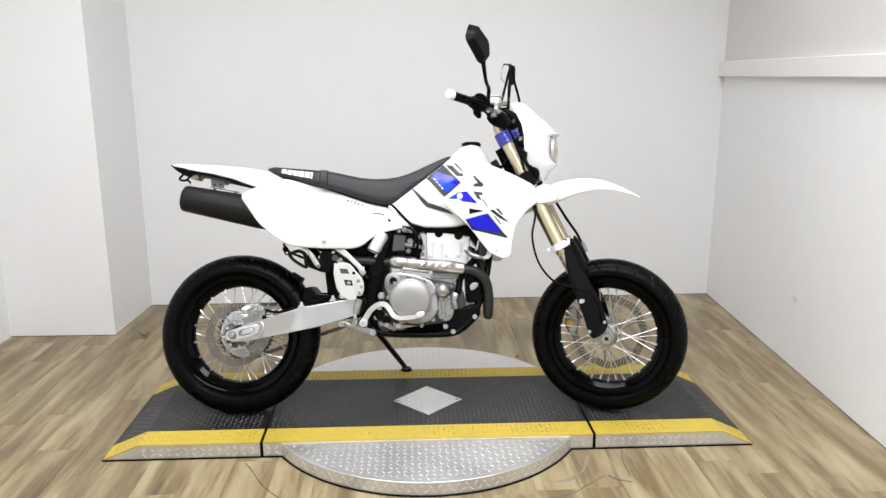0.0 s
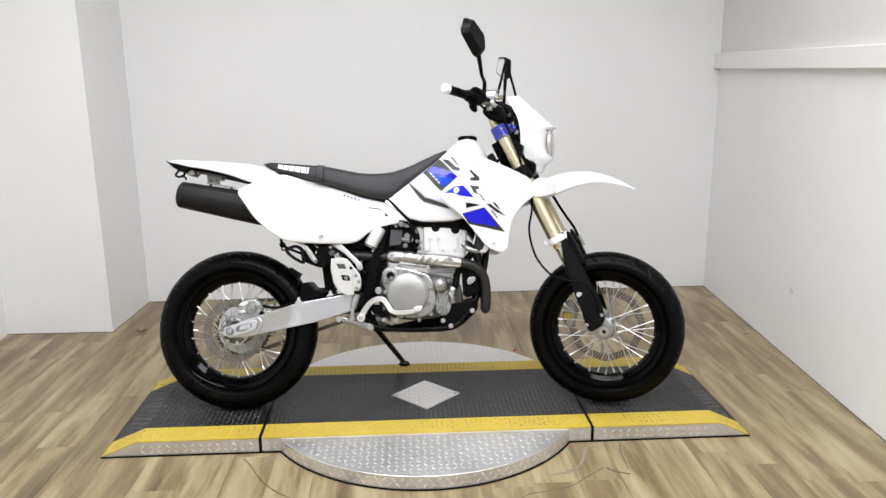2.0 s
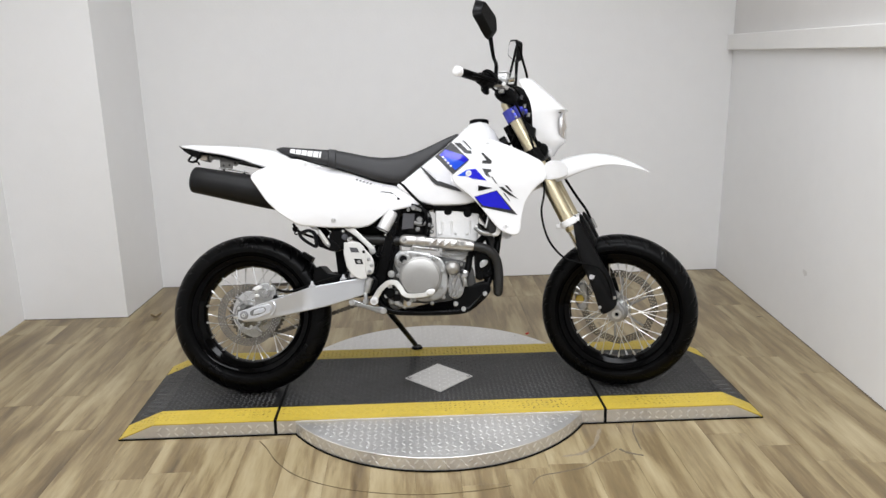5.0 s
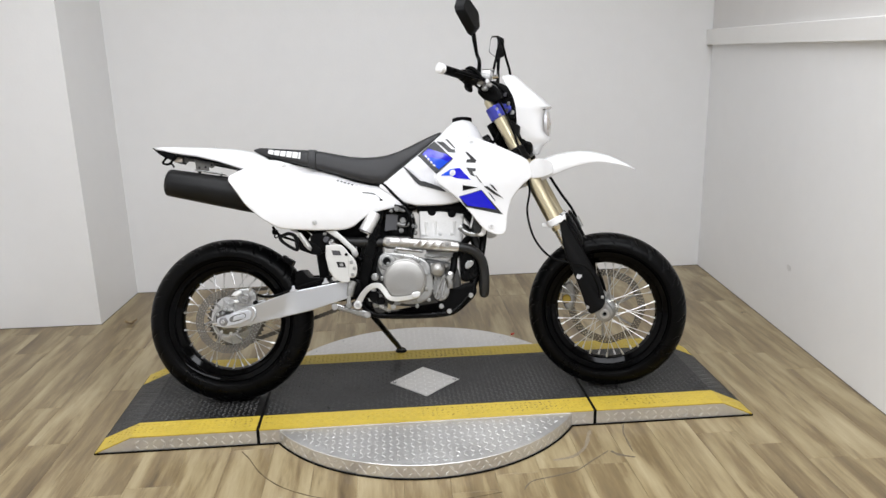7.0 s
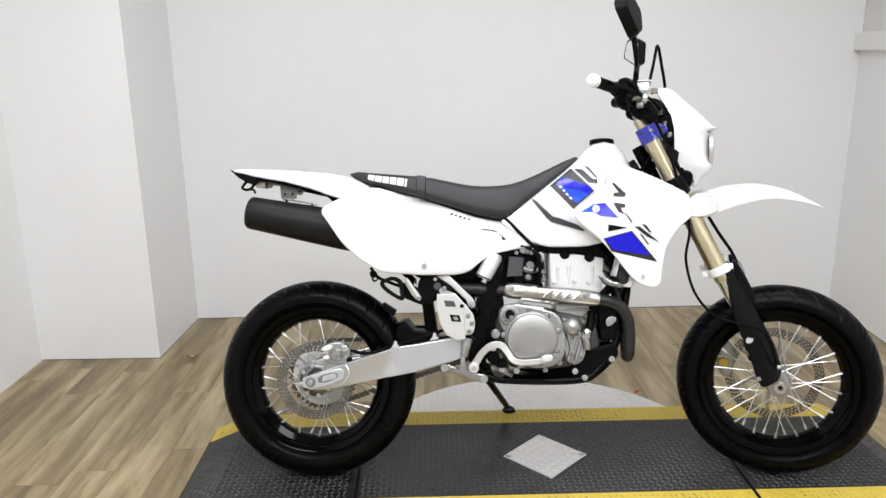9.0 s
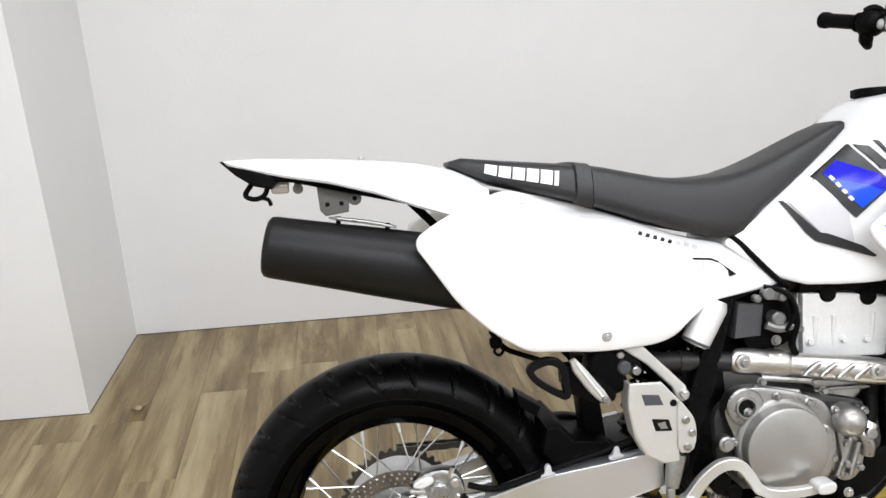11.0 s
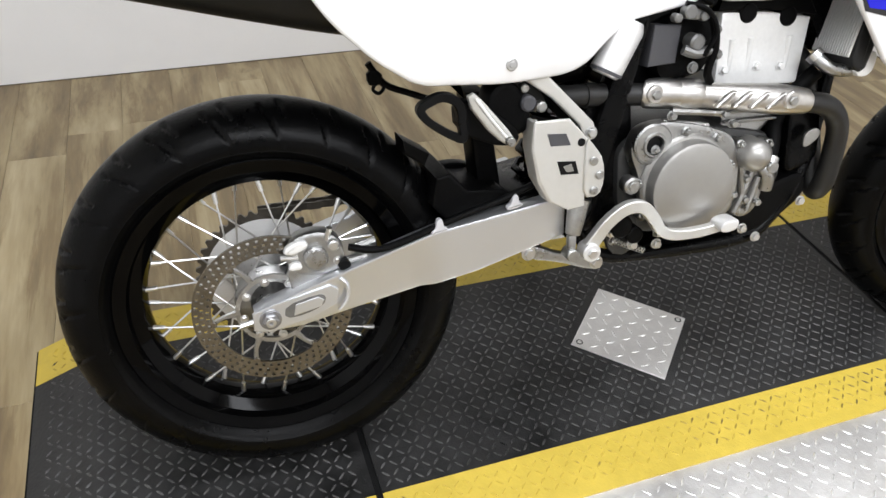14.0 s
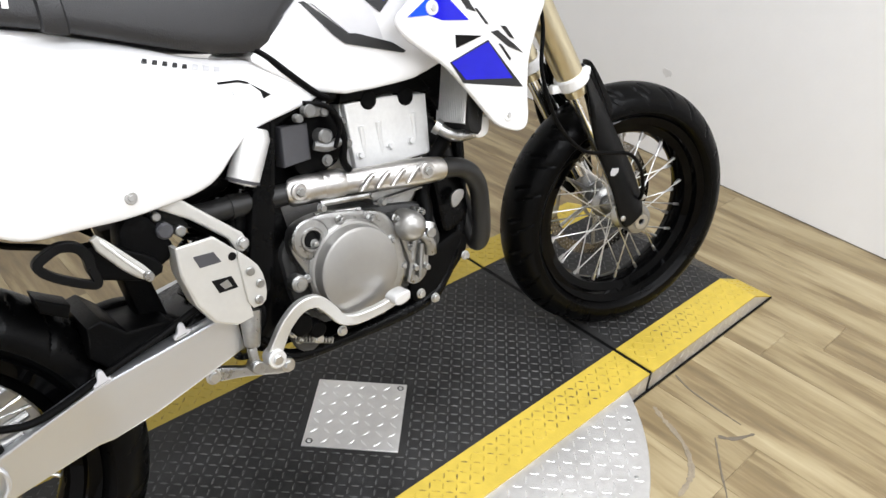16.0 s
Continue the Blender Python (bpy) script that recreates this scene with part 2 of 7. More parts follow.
def box(x0, x1, y0, y1, z0, z1, bevel=0.0, bm=None, seg=2):
    bm = bm or bmesh.new()
    r = bmesh.ops.create_cube(bm, size=1, matrix=Matrix.Translation(((x0 + x1) / 2, (y0 + y1) / 2, (z0 + z1) / 2)) @ Matrix.Diagonal((x1 - x0, y1 - y0, z1 - z0, 1)))
    if bevel:
        es = list({e for v in r["verts"] for e in v.link_edges})
        bmesh.ops.bevel(bm, geom=es, offset=bevel, segments=seg, affect="EDGES", profile=0.5)
    return bm


def rounded(profile, cuts=2, radius=0.012):
    """Corner-cut a closed outline so that its corners turn round."""
    pts = [Vector(p) for p in profile]
    for _ in range(cuts):
        out = []
        for i, p in enumerate(pts):
            q = pts[(i + 1) % len(pts)]
            k = min(0.25, radius / max((q - p).length, 1e-6))
            out += [p.lerp(q, k), p.lerp(q, 1 - k)]
        pts = out
        radius *= 0.45
    return pts


def inset(pts, d):
    """Move a closed outline inwards by d."""
    area = sum(pts[i].x * pts[(i + 1) % len(pts)].y - pts[(i + 1) % len(pts)].x * pts[i].y for i in range(len(pts)))
    s = 1 if area > 0 else -1
    out = []
    for i, p in enumerate(pts):
        a, b = pts[i - 1], pts[(i + 1) % len(pts)]
        t = b - a
        if t.length < 1e-9:
            out.append(p.copy())
            continue
        t.normalize()
        out.append(p + Vector((-t.y, t.x)) * s * d)
    return out


def bridge(bm, rings, closed=True, cap=True):
    vs = [[bm.verts.new(p) for p in r] for r in rings]
    n = len(vs[0])
    for a, b in zip(vs, vs[1:]):
        for i in range(n if closed else n - 1):
            j = (i + 1) % n
            bm.faces.new((a[i], a[j], b[j], b[i]))
    if cap and closed:
        bm.faces.new(vs[0][::-1])
        bm.faces.new(vs[-1])
    return vs


def slab(profile, y0, y1, soft=0.004, cuts=2, bm=None, warp=None, grid=0.0):
    """A plate with the outline profile (x, z), from y0 (far) to y1 (near), rounded at both rims."""
    bm = bm or bmesh.new()
    pts = rounded(profile, cuts) if cuts else [Vector(p) for p in profile]
    s = 1 if y1 > y0 else -1
    rows = [(soft * 1.7, y0), (soft, y0), (soft * 0.3, y0 + s * soft * 0.3), (0, y0 + s * soft), (0, y1 - s * soft), (soft * 0.3, y1 - s * soft * 0.3), (soft, y1), (soft * 1.7, y1)]
    rings = [[(p.x, y, p.y) for p in inset(pts, d)] for d, y in rows]
    bridge(bm, rings)
    if grid:
        xs, zs = [p.x for p in pts], [p.y for p in pts]
        for a, lo, hi in ((0, min(xs), max(xs)), (2, min(zs), max(zs))):
            k = lo + grid
            while k < hi:
                no = Vector((1, 0, 0)) if a == 0 else Vector((0, 0, 1))
                bmesh.ops.bisect_plane(bm, geom=bm.verts[:] + bm.edges[:] + bm.faces[:], plane_co=no * k, plane_no=no, dist=1e-5)
                k += grid
    if warp:
        for v in bm.verts:
            v.co.y += warp(v.co.x, v.co.z)
    return bm


def spline(points, steps=8):
    ps = [Vector(p) for p in points]
    if len(ps) == 2 or steps == 1:
        return ps
    out = []
    for i in range(len(ps) - 1):
        a, b, c, d = ps[max(i - 1, 0)], ps[i], ps[i + 1], ps[min(i + 2, len(ps) - 1)]
        for k in range(steps):
            t = k / steps
            out.append(0.5 * (2 * b + (c - a) * t + (2 * a - 5 * b + 4 * c - d) * t * t + (3 * b - a - 3 * c + d) * t ** 3))
    return out + [ps[-1]]


def tube(points, radius, seg=12, steps=8, bm=None, flat=1.0):
    """A round bar along a smooth line; radius may be one number or one per given point."""
    bm = bm or bmesh.new()
    line = spline(points, steps)
    n = len(line)
    if isinstance(radius, (int, float)):
        rs = [radius] * n
    else:
        rs = [float(np.interp(i / (n - 1) * (len(radius) - 1), range(len(radius)), radius)) for i in range(n)]
    up = Vector((0, 1, 0))
    rings = []
    for i, p in enumerate(line):
        t = (line[min(i + 1, n - 1)] - line[max(i - 1, 0)]).normalized()
        side = up - t * up.dot(t)
        if side.length < 0.05:
            side = Vector((1, 0, 0)) - t * t.x
        side.normalize()
        up = side
        nrm = t.cross(side)
        rings.append([p + (side * math.cos(a) * flat + nrm * math.sin(a)) * rs[i] for a in (2 * math.pi * k / seg for k in range(seg))])
    bridge(bm, rings)
    return bm


def lathe(profile, centre=(0, 0, 0), seg=48, bm=None, m=None, closed=True):
    """Turn an outline of (radius, y) round the y axis; with closed, the outline is a loop."""
    bm = bm or bmesh.new()
    rings = []
    for k in range(seg):
        a = 2 * math.pi * k / seg
        rings.append([Vector((r * math.cos(a), y, r * math.sin(a))) + Vector(centre) for r, y in profile])
    vs = [[bm.verts.new((m @ p) if m else p) for p in ring] for ring in rings]
    n = len(profile)
    for k in range(seg):
        a, b = vs[k], vs[(k + 1) % seg]
        for i in range(n if closed else n - 1):
            j = (i + 1) % n
            bm.faces.new((a[i], b[i], b[j], a[j]))
    if not closed:
        bmesh.ops.holes_fill(bm, edges=[e for e in bm.edges if e.is_boundary], sides=0)
    return bm


def disc(cx, y0, y1, cz, r, soft=0.002, seg=32, bm=None):
    """A turned disc on an axis along y, its rims broken."""
    s = 1 if y1 > y0 else -1
    return lathe([(r - soft, y0), (r, y0 + s * soft), (r, y1 - s * soft), (r - soft, y1)], (cx, 0, cz), seg, bm, closed=False)


def bolt(x, y, z, r=0.006, h=0.006, bm=None):
    """A hexagon bolt head with a washer, facing -y."""
    bm = disc(x, y, y - 0.0015, z, r * 1.35, 0.0004, 16, bm)
    return disc(x, y - 0.0015, y - 0.0015 - h, z, r, 0.0012, 6, bm)


def rod(a, b, r, seg=10, bm=None):
    return tube([a, b], r, seg, 1, bm)


def bar(points, wide, deep, steps=8):
    """A flat bar along a line: wide across the line in the side view, deep along y, corners broken."""
    line = spline(points, steps)
    n = len(line)
    rings = []
    for i, p in enumerate(line):
        t = (line[min(i + 1, n - 1)] - line[max(i - 1, 0)]).normalized()
        w = float(np.interp(i / (n - 1) * (len(wide) - 1), range(len(wide)), wide)) / 2
        up = Vector((-t.z, 0, t.x)).normalized()
        d = Vector((0, deep / 2, 0))
        c = 0.0016
        e, k = up.normalized() * c, Vector((0, c, 0))
        rings.append([p + up * w + d - k, p + up * w - e + d, p - up * w + e + d, p - up * w + d - k, p - up * w - d + k, p - up * w + e - d, p + up * w - e - d, p + up * w - d + k])
    bm = bmesh.new()
    bridge(bm, rings)
    return bm


def loft(sections, bm=None, cap=True):
    bm = bm or bmesh.new()
    bridge(bm, sections, True, cap)
    return bm


def mirrored(bm):
    other = bm.copy()
    for v in other.verts:
        v.co.y *= -1
    return other


# ---- the room ----
def wall(name, a, b, z0, z1, thick=0.12, label="", material=None):
    """A wall from a to b; its body lies to the left of the way from a to b."""
    a, b = Vector((*a, 0)), Vector((*b, 0))
    t = (b - a).normalized()
    n = Vector((-t.y, t.x, 0)) * thick
    bm = bmesh.new()
    lo = [a, b, b + n, a + n]
    bridge(bm, [[(p.x, p.y, z0) for p in lo], [(p.x, p.y, z1) for p in lo]])
    ob = new(name, mesh_of(name, bm, material or M_WALL, 0))
    return tagged(ob, label or "white painted showroom wall", "wall", kind="structure")


C_L, C_R = (-1.617, 1.602), (1.861, 1.671)
P_N, P_W = (-1.641, 1.067), (-2.195, 1.072)
R_N = (1.43, -5.0)
TOP = 3.0
wall("wall_north", C_L, C_R, 0, TOP, label="white painted back wall behind the motorcycle")
wall("wall_recess", P_N, C_L, 0, TOP, label="short white return wall beside the recess")
wall("wall_pillar", P_W, P_N, 0, TOP, label="white painted boxed-out wall section")
wall("wall_west", (-2.22, -5.0), P_W, 0, TOP)
east = wall("wall_east", C_R, R_N, 0, TOP, label="white painted side wall with a ledge")
wall("wall_south", R_N, (-2.22, -5.0), 0, TOP, label="plain pale wall at the far end of the showroom", material=M_CEIL)
bm = box(-2.5, 2.2, -5.2, 1.95, TOP, TOP + 0.1)
tagged(new("ceiling", mesh_of("ceiling", bm, M_CEIL, 0)), "plain pale showroom ceiling", "ceiling", kind="structure")


M_JOINT = mat("dirt_in_the_joint", (0.09, 0.075, 0.055), 0.8, 0, 0, 0.4, 20)


def joint(a, b):
    """The dirty joint where a wall meets the floor."""
    a, b = Vector((*a, 0)), Vector((*b, 0))
    t = (b - a).normalized()
    n = Vector((t.y, -t.x, 0))
    bm = bmesh.new()
    bridge(bm, [[p + n * d + Vector((0, 0, z)) for d, z in ((-0.002, 0.0002), (0.0022, 0.0002), (0.0016, 0.0026), (-0.002, 0.003))] for p in (a, b)])
    tagged(new("trim", mesh_of("trim", bm, M_JOINT, 0)), "thin dark joint between wall and floor", "trim", kind="structure")


for a, b in ((C_L, C_R), (P_N, C_L), (P_W, P_N), (C_R, R_N)):
    joint(a, b)

M_UPPER = mat("upper_wall_tone", (0.7, 0.685, 0.665), 0.6, 0, 0, 0.03, 1.3, 0.25, 90, 0.05)


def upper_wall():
    """The side wall above its ledge gets a slightly darker, warmer colour."""
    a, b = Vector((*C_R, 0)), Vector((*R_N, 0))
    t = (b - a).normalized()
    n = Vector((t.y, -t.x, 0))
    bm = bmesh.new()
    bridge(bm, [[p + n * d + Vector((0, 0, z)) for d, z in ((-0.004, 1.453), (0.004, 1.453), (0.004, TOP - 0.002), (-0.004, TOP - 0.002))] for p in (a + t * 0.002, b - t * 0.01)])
    part("upper_panel", bm, M_UPPER, east, "upper wall in a slightly darker tone", smooth=0)


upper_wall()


def ledge():
    a, b = Vector((*C_R, 0)), Vector((*R_N, 0))
    t = (b - a).normalized()
    n = Vector((t.y, -t.x, 0))
    bm = bmesh.new()
    prof = [(-0.004, 1.362), (0.034, 1.362), (0.038, 1.366), (0.038, 1.448), (0.034, 1.452), (-0.004, 1.452)]
    bridge(bm, [[(p + n * d + Vector((0, 0, z))) for d, z in prof] for p in (a + t * 0.002, b - t * 0.01)])
    return tagged(new("trim", mesh_of("trim", bm, M_TRIM, 30)), "white painted ledge along the side wall", "trim", kind="structure")


ledge()


def smudge():
    """A faint rubbed mark on the side wall."""
    a, b = Vector((*C_R, 0)), Vector((*R_N, 0))
    t = (b - a).normalized()
    n = Vector((t.y, -t.x, 0))
    c = a + t * 1.2 + Vector((0, 0, 0.33))
    rr = random.Random(8)
    out = [(0.03 * (0.6 + 0.5 * rr.random()) * math.cos(k * 0.523), 0.018 * (0.6 + 0.5 * rr.random()) * math.sin(k * 0.523)) for k in range(12)]
    bm = bmesh.new()
    bridge(bm, [[c + t * p + Vector((0, 0, q)) + n * d for p, q in out] for d in (-0.001, 0.0012)])
    part("smudge", bm, M_SMUDGE, east, "faint grey smudge", smooth=0)


smudge()

# ---- display platform: a turntable disc under a ramped tread-plate runway ----
H = 0.06
PX0, PX1, PY0, PY1 = -1.182, 1.238, -0.318, 0.35
RX0, RX1 = -1.052, 1.12
J0, J1 = -0.607, 0.63
DCX, DCY, DR = 0.005, 0.02, 0.635
STRIPE, STRIPE_FAR = 0.107, 0.099


def height(x):
    """Height of the runway's top along its length."""
    if x < RX0:
        return 0.006 + (H - 0.006) * (x - PX0) / (RX0 - PX0)
    if x > RX1:
        return 0.006 + (H - 0.006) * (PX1 - x) / (PX1 - RX1)
    return H


platform = thing("display_platform", "black tread-plate motorcycle runway with yellow edges on a steel turntable", "platform")


def deck(x0, x1, y0, y1, top=0.0, bottom=None, cuts=()):
    """A piece of the runway between two x and two y, its top following the ramps."""
    xs = sorted({x0, x1, *[c for c in (RX0, RX1) if x0 < c < x1]})
    bm = bmesh.new()
    rings = []
    for x in xs:
        zt = height(x) + top
        zb = 0.001 if bottom is None else height(x) + bottom
        rings.append([(x, y0, zb), (x, y1, zb), (x, y1, zt), (x, y0, zt)])
    bridge(bm, rings)
    return bm


for x0, x1 in ((PX0, J0 - 0.006), (J0 + 0.006, J1 - 0.006), (J1 + 0.006, PX1)):
    d = part("deck", deck(x0, x1, PY0, PY1, -0.004), M_PLATE, platform, "bare tread-plate runway section", smooth=0)
    part("tread", deck(x0, x1, PY0 + STRIPE, PY1 - STRIPE_FAR, 0.0, -0.0035), M_TREAD, d, "black painted tread surface", smooth=0)
    part("stripe", deck(x0, x1, PY0 - 0.001, PY0 + STRIPE, 0.0006, -0.0035), M_YELLOW, d, "yellow painted edge stripe", smooth=0)
    part("stripe", deck(x0, x1, PY1 - STRIPE_FAR, PY1 + 0.001, 0.0006, -0.0035), M_YELLOW, d, "yellow painted edge stripe", smooth=0)
for x in (J0, J1):
    part("joint_strip", box(x - 0.0058, x + 0.0058, PY0 + 0.002, PY1 - 0.002, 0.001, H - 0.002), M_STRAP, platform, "dark gap between runway sections", smooth=0)



def turntable():
    bm = bmesh.new()
    n = 96
    rings = []
    for r, z in ((DR - 0.012, 0.001), (DR, 0.001), (DR, H - 0.0085), (DR - 0.0015, H - 0.007), (DR - 0.01, H - 0.007)):
        rings.append([(DCX + r * math.cos(2 * math.pi * k / n), DCY + r * math.sin(2 * math.pi * k / n), z) for k in range(n)])
    bridge(bm, rings)
    return bm


table = part("turntable", turntable(), M_PLATE, platform, "round bare diamond-plate turntable disc", smooth=30)


def lugs(cells, rise, name, material, parent):
    """Raised tread lugs in one mesh: cells of centre, two axes, normal and size."""
    verts, faces = [], []
    for c, u, v, w, l, b in cells:
        k = len(verts)
        ring = [(-l, 0), (-l * 0.45, -b), (l * 0.45, -b), (l, 0), (l * 0.45, b), (-l * 0.45, b)]
        verts += [tuple(c + u * p + v * q) for p, q in ring]
        verts += [tuple(c + u * p * 0.5 + v * q * 0.45 + w * rise) for p, q in ring]
        faces += [(k + i, k + (i + 1) % 6, k + 6 + (i + 1) % 6, k + 6 + i) for i in range(6)]
        faces.append(tuple(k + 6 + i for i in range(6)))
    me = bpy.data.meshes.new(name)
    me.from_pydata(verts, [], faces)
    me.materials.append(material)
    ob = new(name, me)
    ob.parent = parent
    return tagged(ob, kind="stuff")


Z = Vector((0, 0, 1))


def field(x0, x1, y0, y1, pitch, inside, zf, l=0.0098, b=0.0021):
    cells, i = [], 0
    x = x0
    while x < x1:
        j, y = 0, y0
        while y < y1:
            if inside(x, y):
                a = radians(45 if (i + j) % 2 else -45)
                u = Vector((math.cos(a), math.sin(a), 0))
                cells.append((Vector((x, y, zf(x) - 0.0003)), u, Vector((-u.y, u.x, 0)), Z, l, b))
            y += pitch
            j += 1
        x += pitch
        i += 1
    return cells


def on_deck(x, y):
    return PX0 + 0.02 < x < PX1 - 0.02 and min(abs(x - J0), abs(x - J1)) > 0.02


DIA = (0.0145, 0.0145, 0.1415)


def on_tread(x, y):
    return on_deck(x, y) and PY0 + STRIPE + 0.011 < y < PY1 - STRIPE_FAR - 0.011 and abs(x - DIA[0]) + abs(y - DIA[1]) > DIA[2] + 0.008


def on_stripe(x, y):
    return on_deck(x, y) and (PY0 + 0.012 < y < PY0 + STRIPE - 0.010 or PY1 - STRIPE_FAR + 0.010 < y < PY1 - 0.012)


PITCH = 0.0186
lugs(field(PX0 + 0.02, PX1, PY0 + 0.012, PY1, PITCH, on_tread, height), 0.0021, "tread_lug", M_LUG, platform)
lugs(field(PX0 + 0.02, PX1, PY0 + 0.012, PY1, PITCH, on_stripe, lambda x: height(x) + 0.0006), 0.0018, "stripe_lug", M_YELLOWD, platform)


def on_disc(x, y):
    return (x - DCX) ** 2 + (y - DCY) ** 2 < (DR - 0.02) ** 2 and (y < PY0 - 0.008 or y > PY1 + 0.008)


lugs(field(DCX - DR, DCX + DR, DCY - DR, DCY + DR, 0.025, on_disc, lambda x: H - 0.007, 0.0115, 0.0025), 0.0013, "disc_lug", M_PLUG, table)
cells = []
for k in range(130):
    for row in (0.016, 0.036):
        a = 2 * math.pi * (k + (0.5 if row > 0.02 else 0)) / 130
        n = Vector((math.cos(a), math.sin(a), 0))
        t = Vector((-n.y, n.x, 0))
        s = 1 if (k + (row > 0.02)) % 2 else -1
        u = (t + Z * s).normalized()
        cells.append((Vector((DCX, DCY, row)) + n * (DR - 0.0003), u, n.cross(u), n, 0.0125, 0.0035))
lugs(cells, 0.0013, "rim_lug", M_PLUG, table)
cells = []
x = RX0 + 0.02
i = 0
while x < RX1:
    for j, z in enumerate((0.016, 0.038)):
        if min(abs(x - J0), abs(x - J1)) > 0.02:
            s = 1 if (i + j) % 2 else -1
            u = Vector((1, 0, s)).normalized()
            cells.append((Vector((x, PY0 + 0.0003, z)), u, Vector((-u.z, 0, u.x)), Vector((0, -1, 0)), 0.0135, 0.0036))
    x += 0.03
    i += 1
lugs(cells, 0.0013, "side_lug", M_PLUG, platform)

# the bare square plate set cornerwise in the runway
bm = bmesh.new()
q = DIA[2]
bridge(bm, [[(DIA[0] + dx * s, DIA[1] + dy * s, z) for dx, dy in ((q, 0), (0, q), (-q, 0), (0, -q))] for s, z in ((1, H - 0.001), (1, H + 0.0022), (0.985, H + 0.003))])
dplate = part("centre_plate", bm, M_PLATE, platform, "bare square tread-plate inset with screws", smooth=0)
cells = []
for i in range(-4, 5):
    for j in range(-4, 5):
        a, b_ = i * 0.0275, j * 0.0275
        if max(abs(a), abs(b_)) > 0.088 or abs(a - b_) > 0.15:
            continue
        c = Vector((DIA[0] + (a - b_) * 0.7071, DIA[1] + (a + b_) * 0.7071, H + 0.0027))
        ang = radians(0 if (i + j) % 2 else 90)
        u = Vector((math.cos(ang), math.sin(ang), 0))
        cells.append((c, u, Vector((-u.y, u.x, 0)), Z, 0.0125, 0.003))
lugs(cells, 0.0013, "plate_lug", M_PLUG, dplate)
for dx, dy in ((0.122, 0), (-0.122, 0)):
    bm = bmesh.new()
    bmesh.ops.create_cone(bm, cap_ends=True, segments=14, radius1=0.0078, radius2=0.0072, depth=0.0012, matrix=Matrix.Translation((DIA[0] + dx, DIA[1] + dy, H + 0.0031)))
    part("screw_seat", bm, M_DARKC, dplate, "dark countersunk screw seat", smooth=0)
    bm = bmesh.new()
    bmesh.ops.create_cone(bm, cap_ends=True, segments=12, radius1=0.005, radius2=0.0035, depth=0.002, matrix=Matrix.Translation((DIA[0] + dx, DIA[1] + dy, H + 0.0044)))
    part("screw", bm, M_STEEL, dplate, smooth=0)
for k in range(24):
    a = 2 * math.pi * (k + 0.3) / 24
    x, y = DCX + (DR - 0.028) * math.cos(a), DCY + (DR - 0.028) * math.sin(a)
    if y < PY0 - 0.02 or y > PY1 + 0.02:
        bm = bmesh.new()
        bmesh.ops.create_cone(bm, cap_ends=True, segments=10, radius1=0.005, radius2=0.0035, depth=0.002, matrix=Matrix.Translation((x, y, H - 0.0058)))
        part("screw", bm, M_STEEL, table, smooth=0)

# dark strips stand in for the shadow line where platform and turntable meet the floor
part("foot_strip", lathe([(DR - 0.004, 0.0004), (DR + 0.0045, 0.0004), (DR + 0.0035, 0.0052), (DR - 0.004, 0.0052)], (0, 0, 0), 96, m=Matrix.Translation((DCX, DCY, 0)) @ Matrix(((1, 0, 0, 0), (0, 0, 1, 0), (0, 1, 0, 0), (0, 0, 0, 1)))), M_STRAP, platform, "dark ring drawn for the shadow line under the turntable", smooth=0)
for x0, x1 in ((PX0, DCX - 0.54), (DCX + 0.54, PX1)):
    part("foot_strip", box(x0, x1, PY0 - 0.0045, PY0 + 0.003, 0.0004, 0.0052), M_STRAP, platform, "dark strip drawn for the shadow line under the platform", smooth=0)
for x0, x1 in ((PX0 - 0.0035, PX0 + 0.004), (PX1 - 0.004, PX1 + 0.0035)):
    part("foot_strip", box(x0, x1, PY0, PY1, 0.0004, 0.0042), M_STRAP, platform, "dark strip drawn for the shadow line under the platform", smooth=0)

# ---- the motorcycle, built upright in its own frame: x ahead, y to its left, z up ----
BIKE = Matrix.Translation((-0.0005, -0.1001, 0.072)) @ Matrix.Rotation(radians(-2.95), 4, "Z") @ Matrix.Rotation(radians(-16), 4, "X")
bike = thing("motorcycle", "white supermoto motorcycle with blue decals leaning on its side stand", "motorcycle", BIKE)
RAKE = radians(26.5)
HEAD_AXIS = Vector((-math.sin(RAKE), 0, math.cos(RAKE)))
HEAD_FOOT = Vector((0.825, 0, 0))
STEER = Matrix.Translation(HEAD_FOOT) @ Matrix.Rotation(radians(-16.5), 4, HEAD_AXIS) @ Matrix.Translation(-HEAD_FOOT)


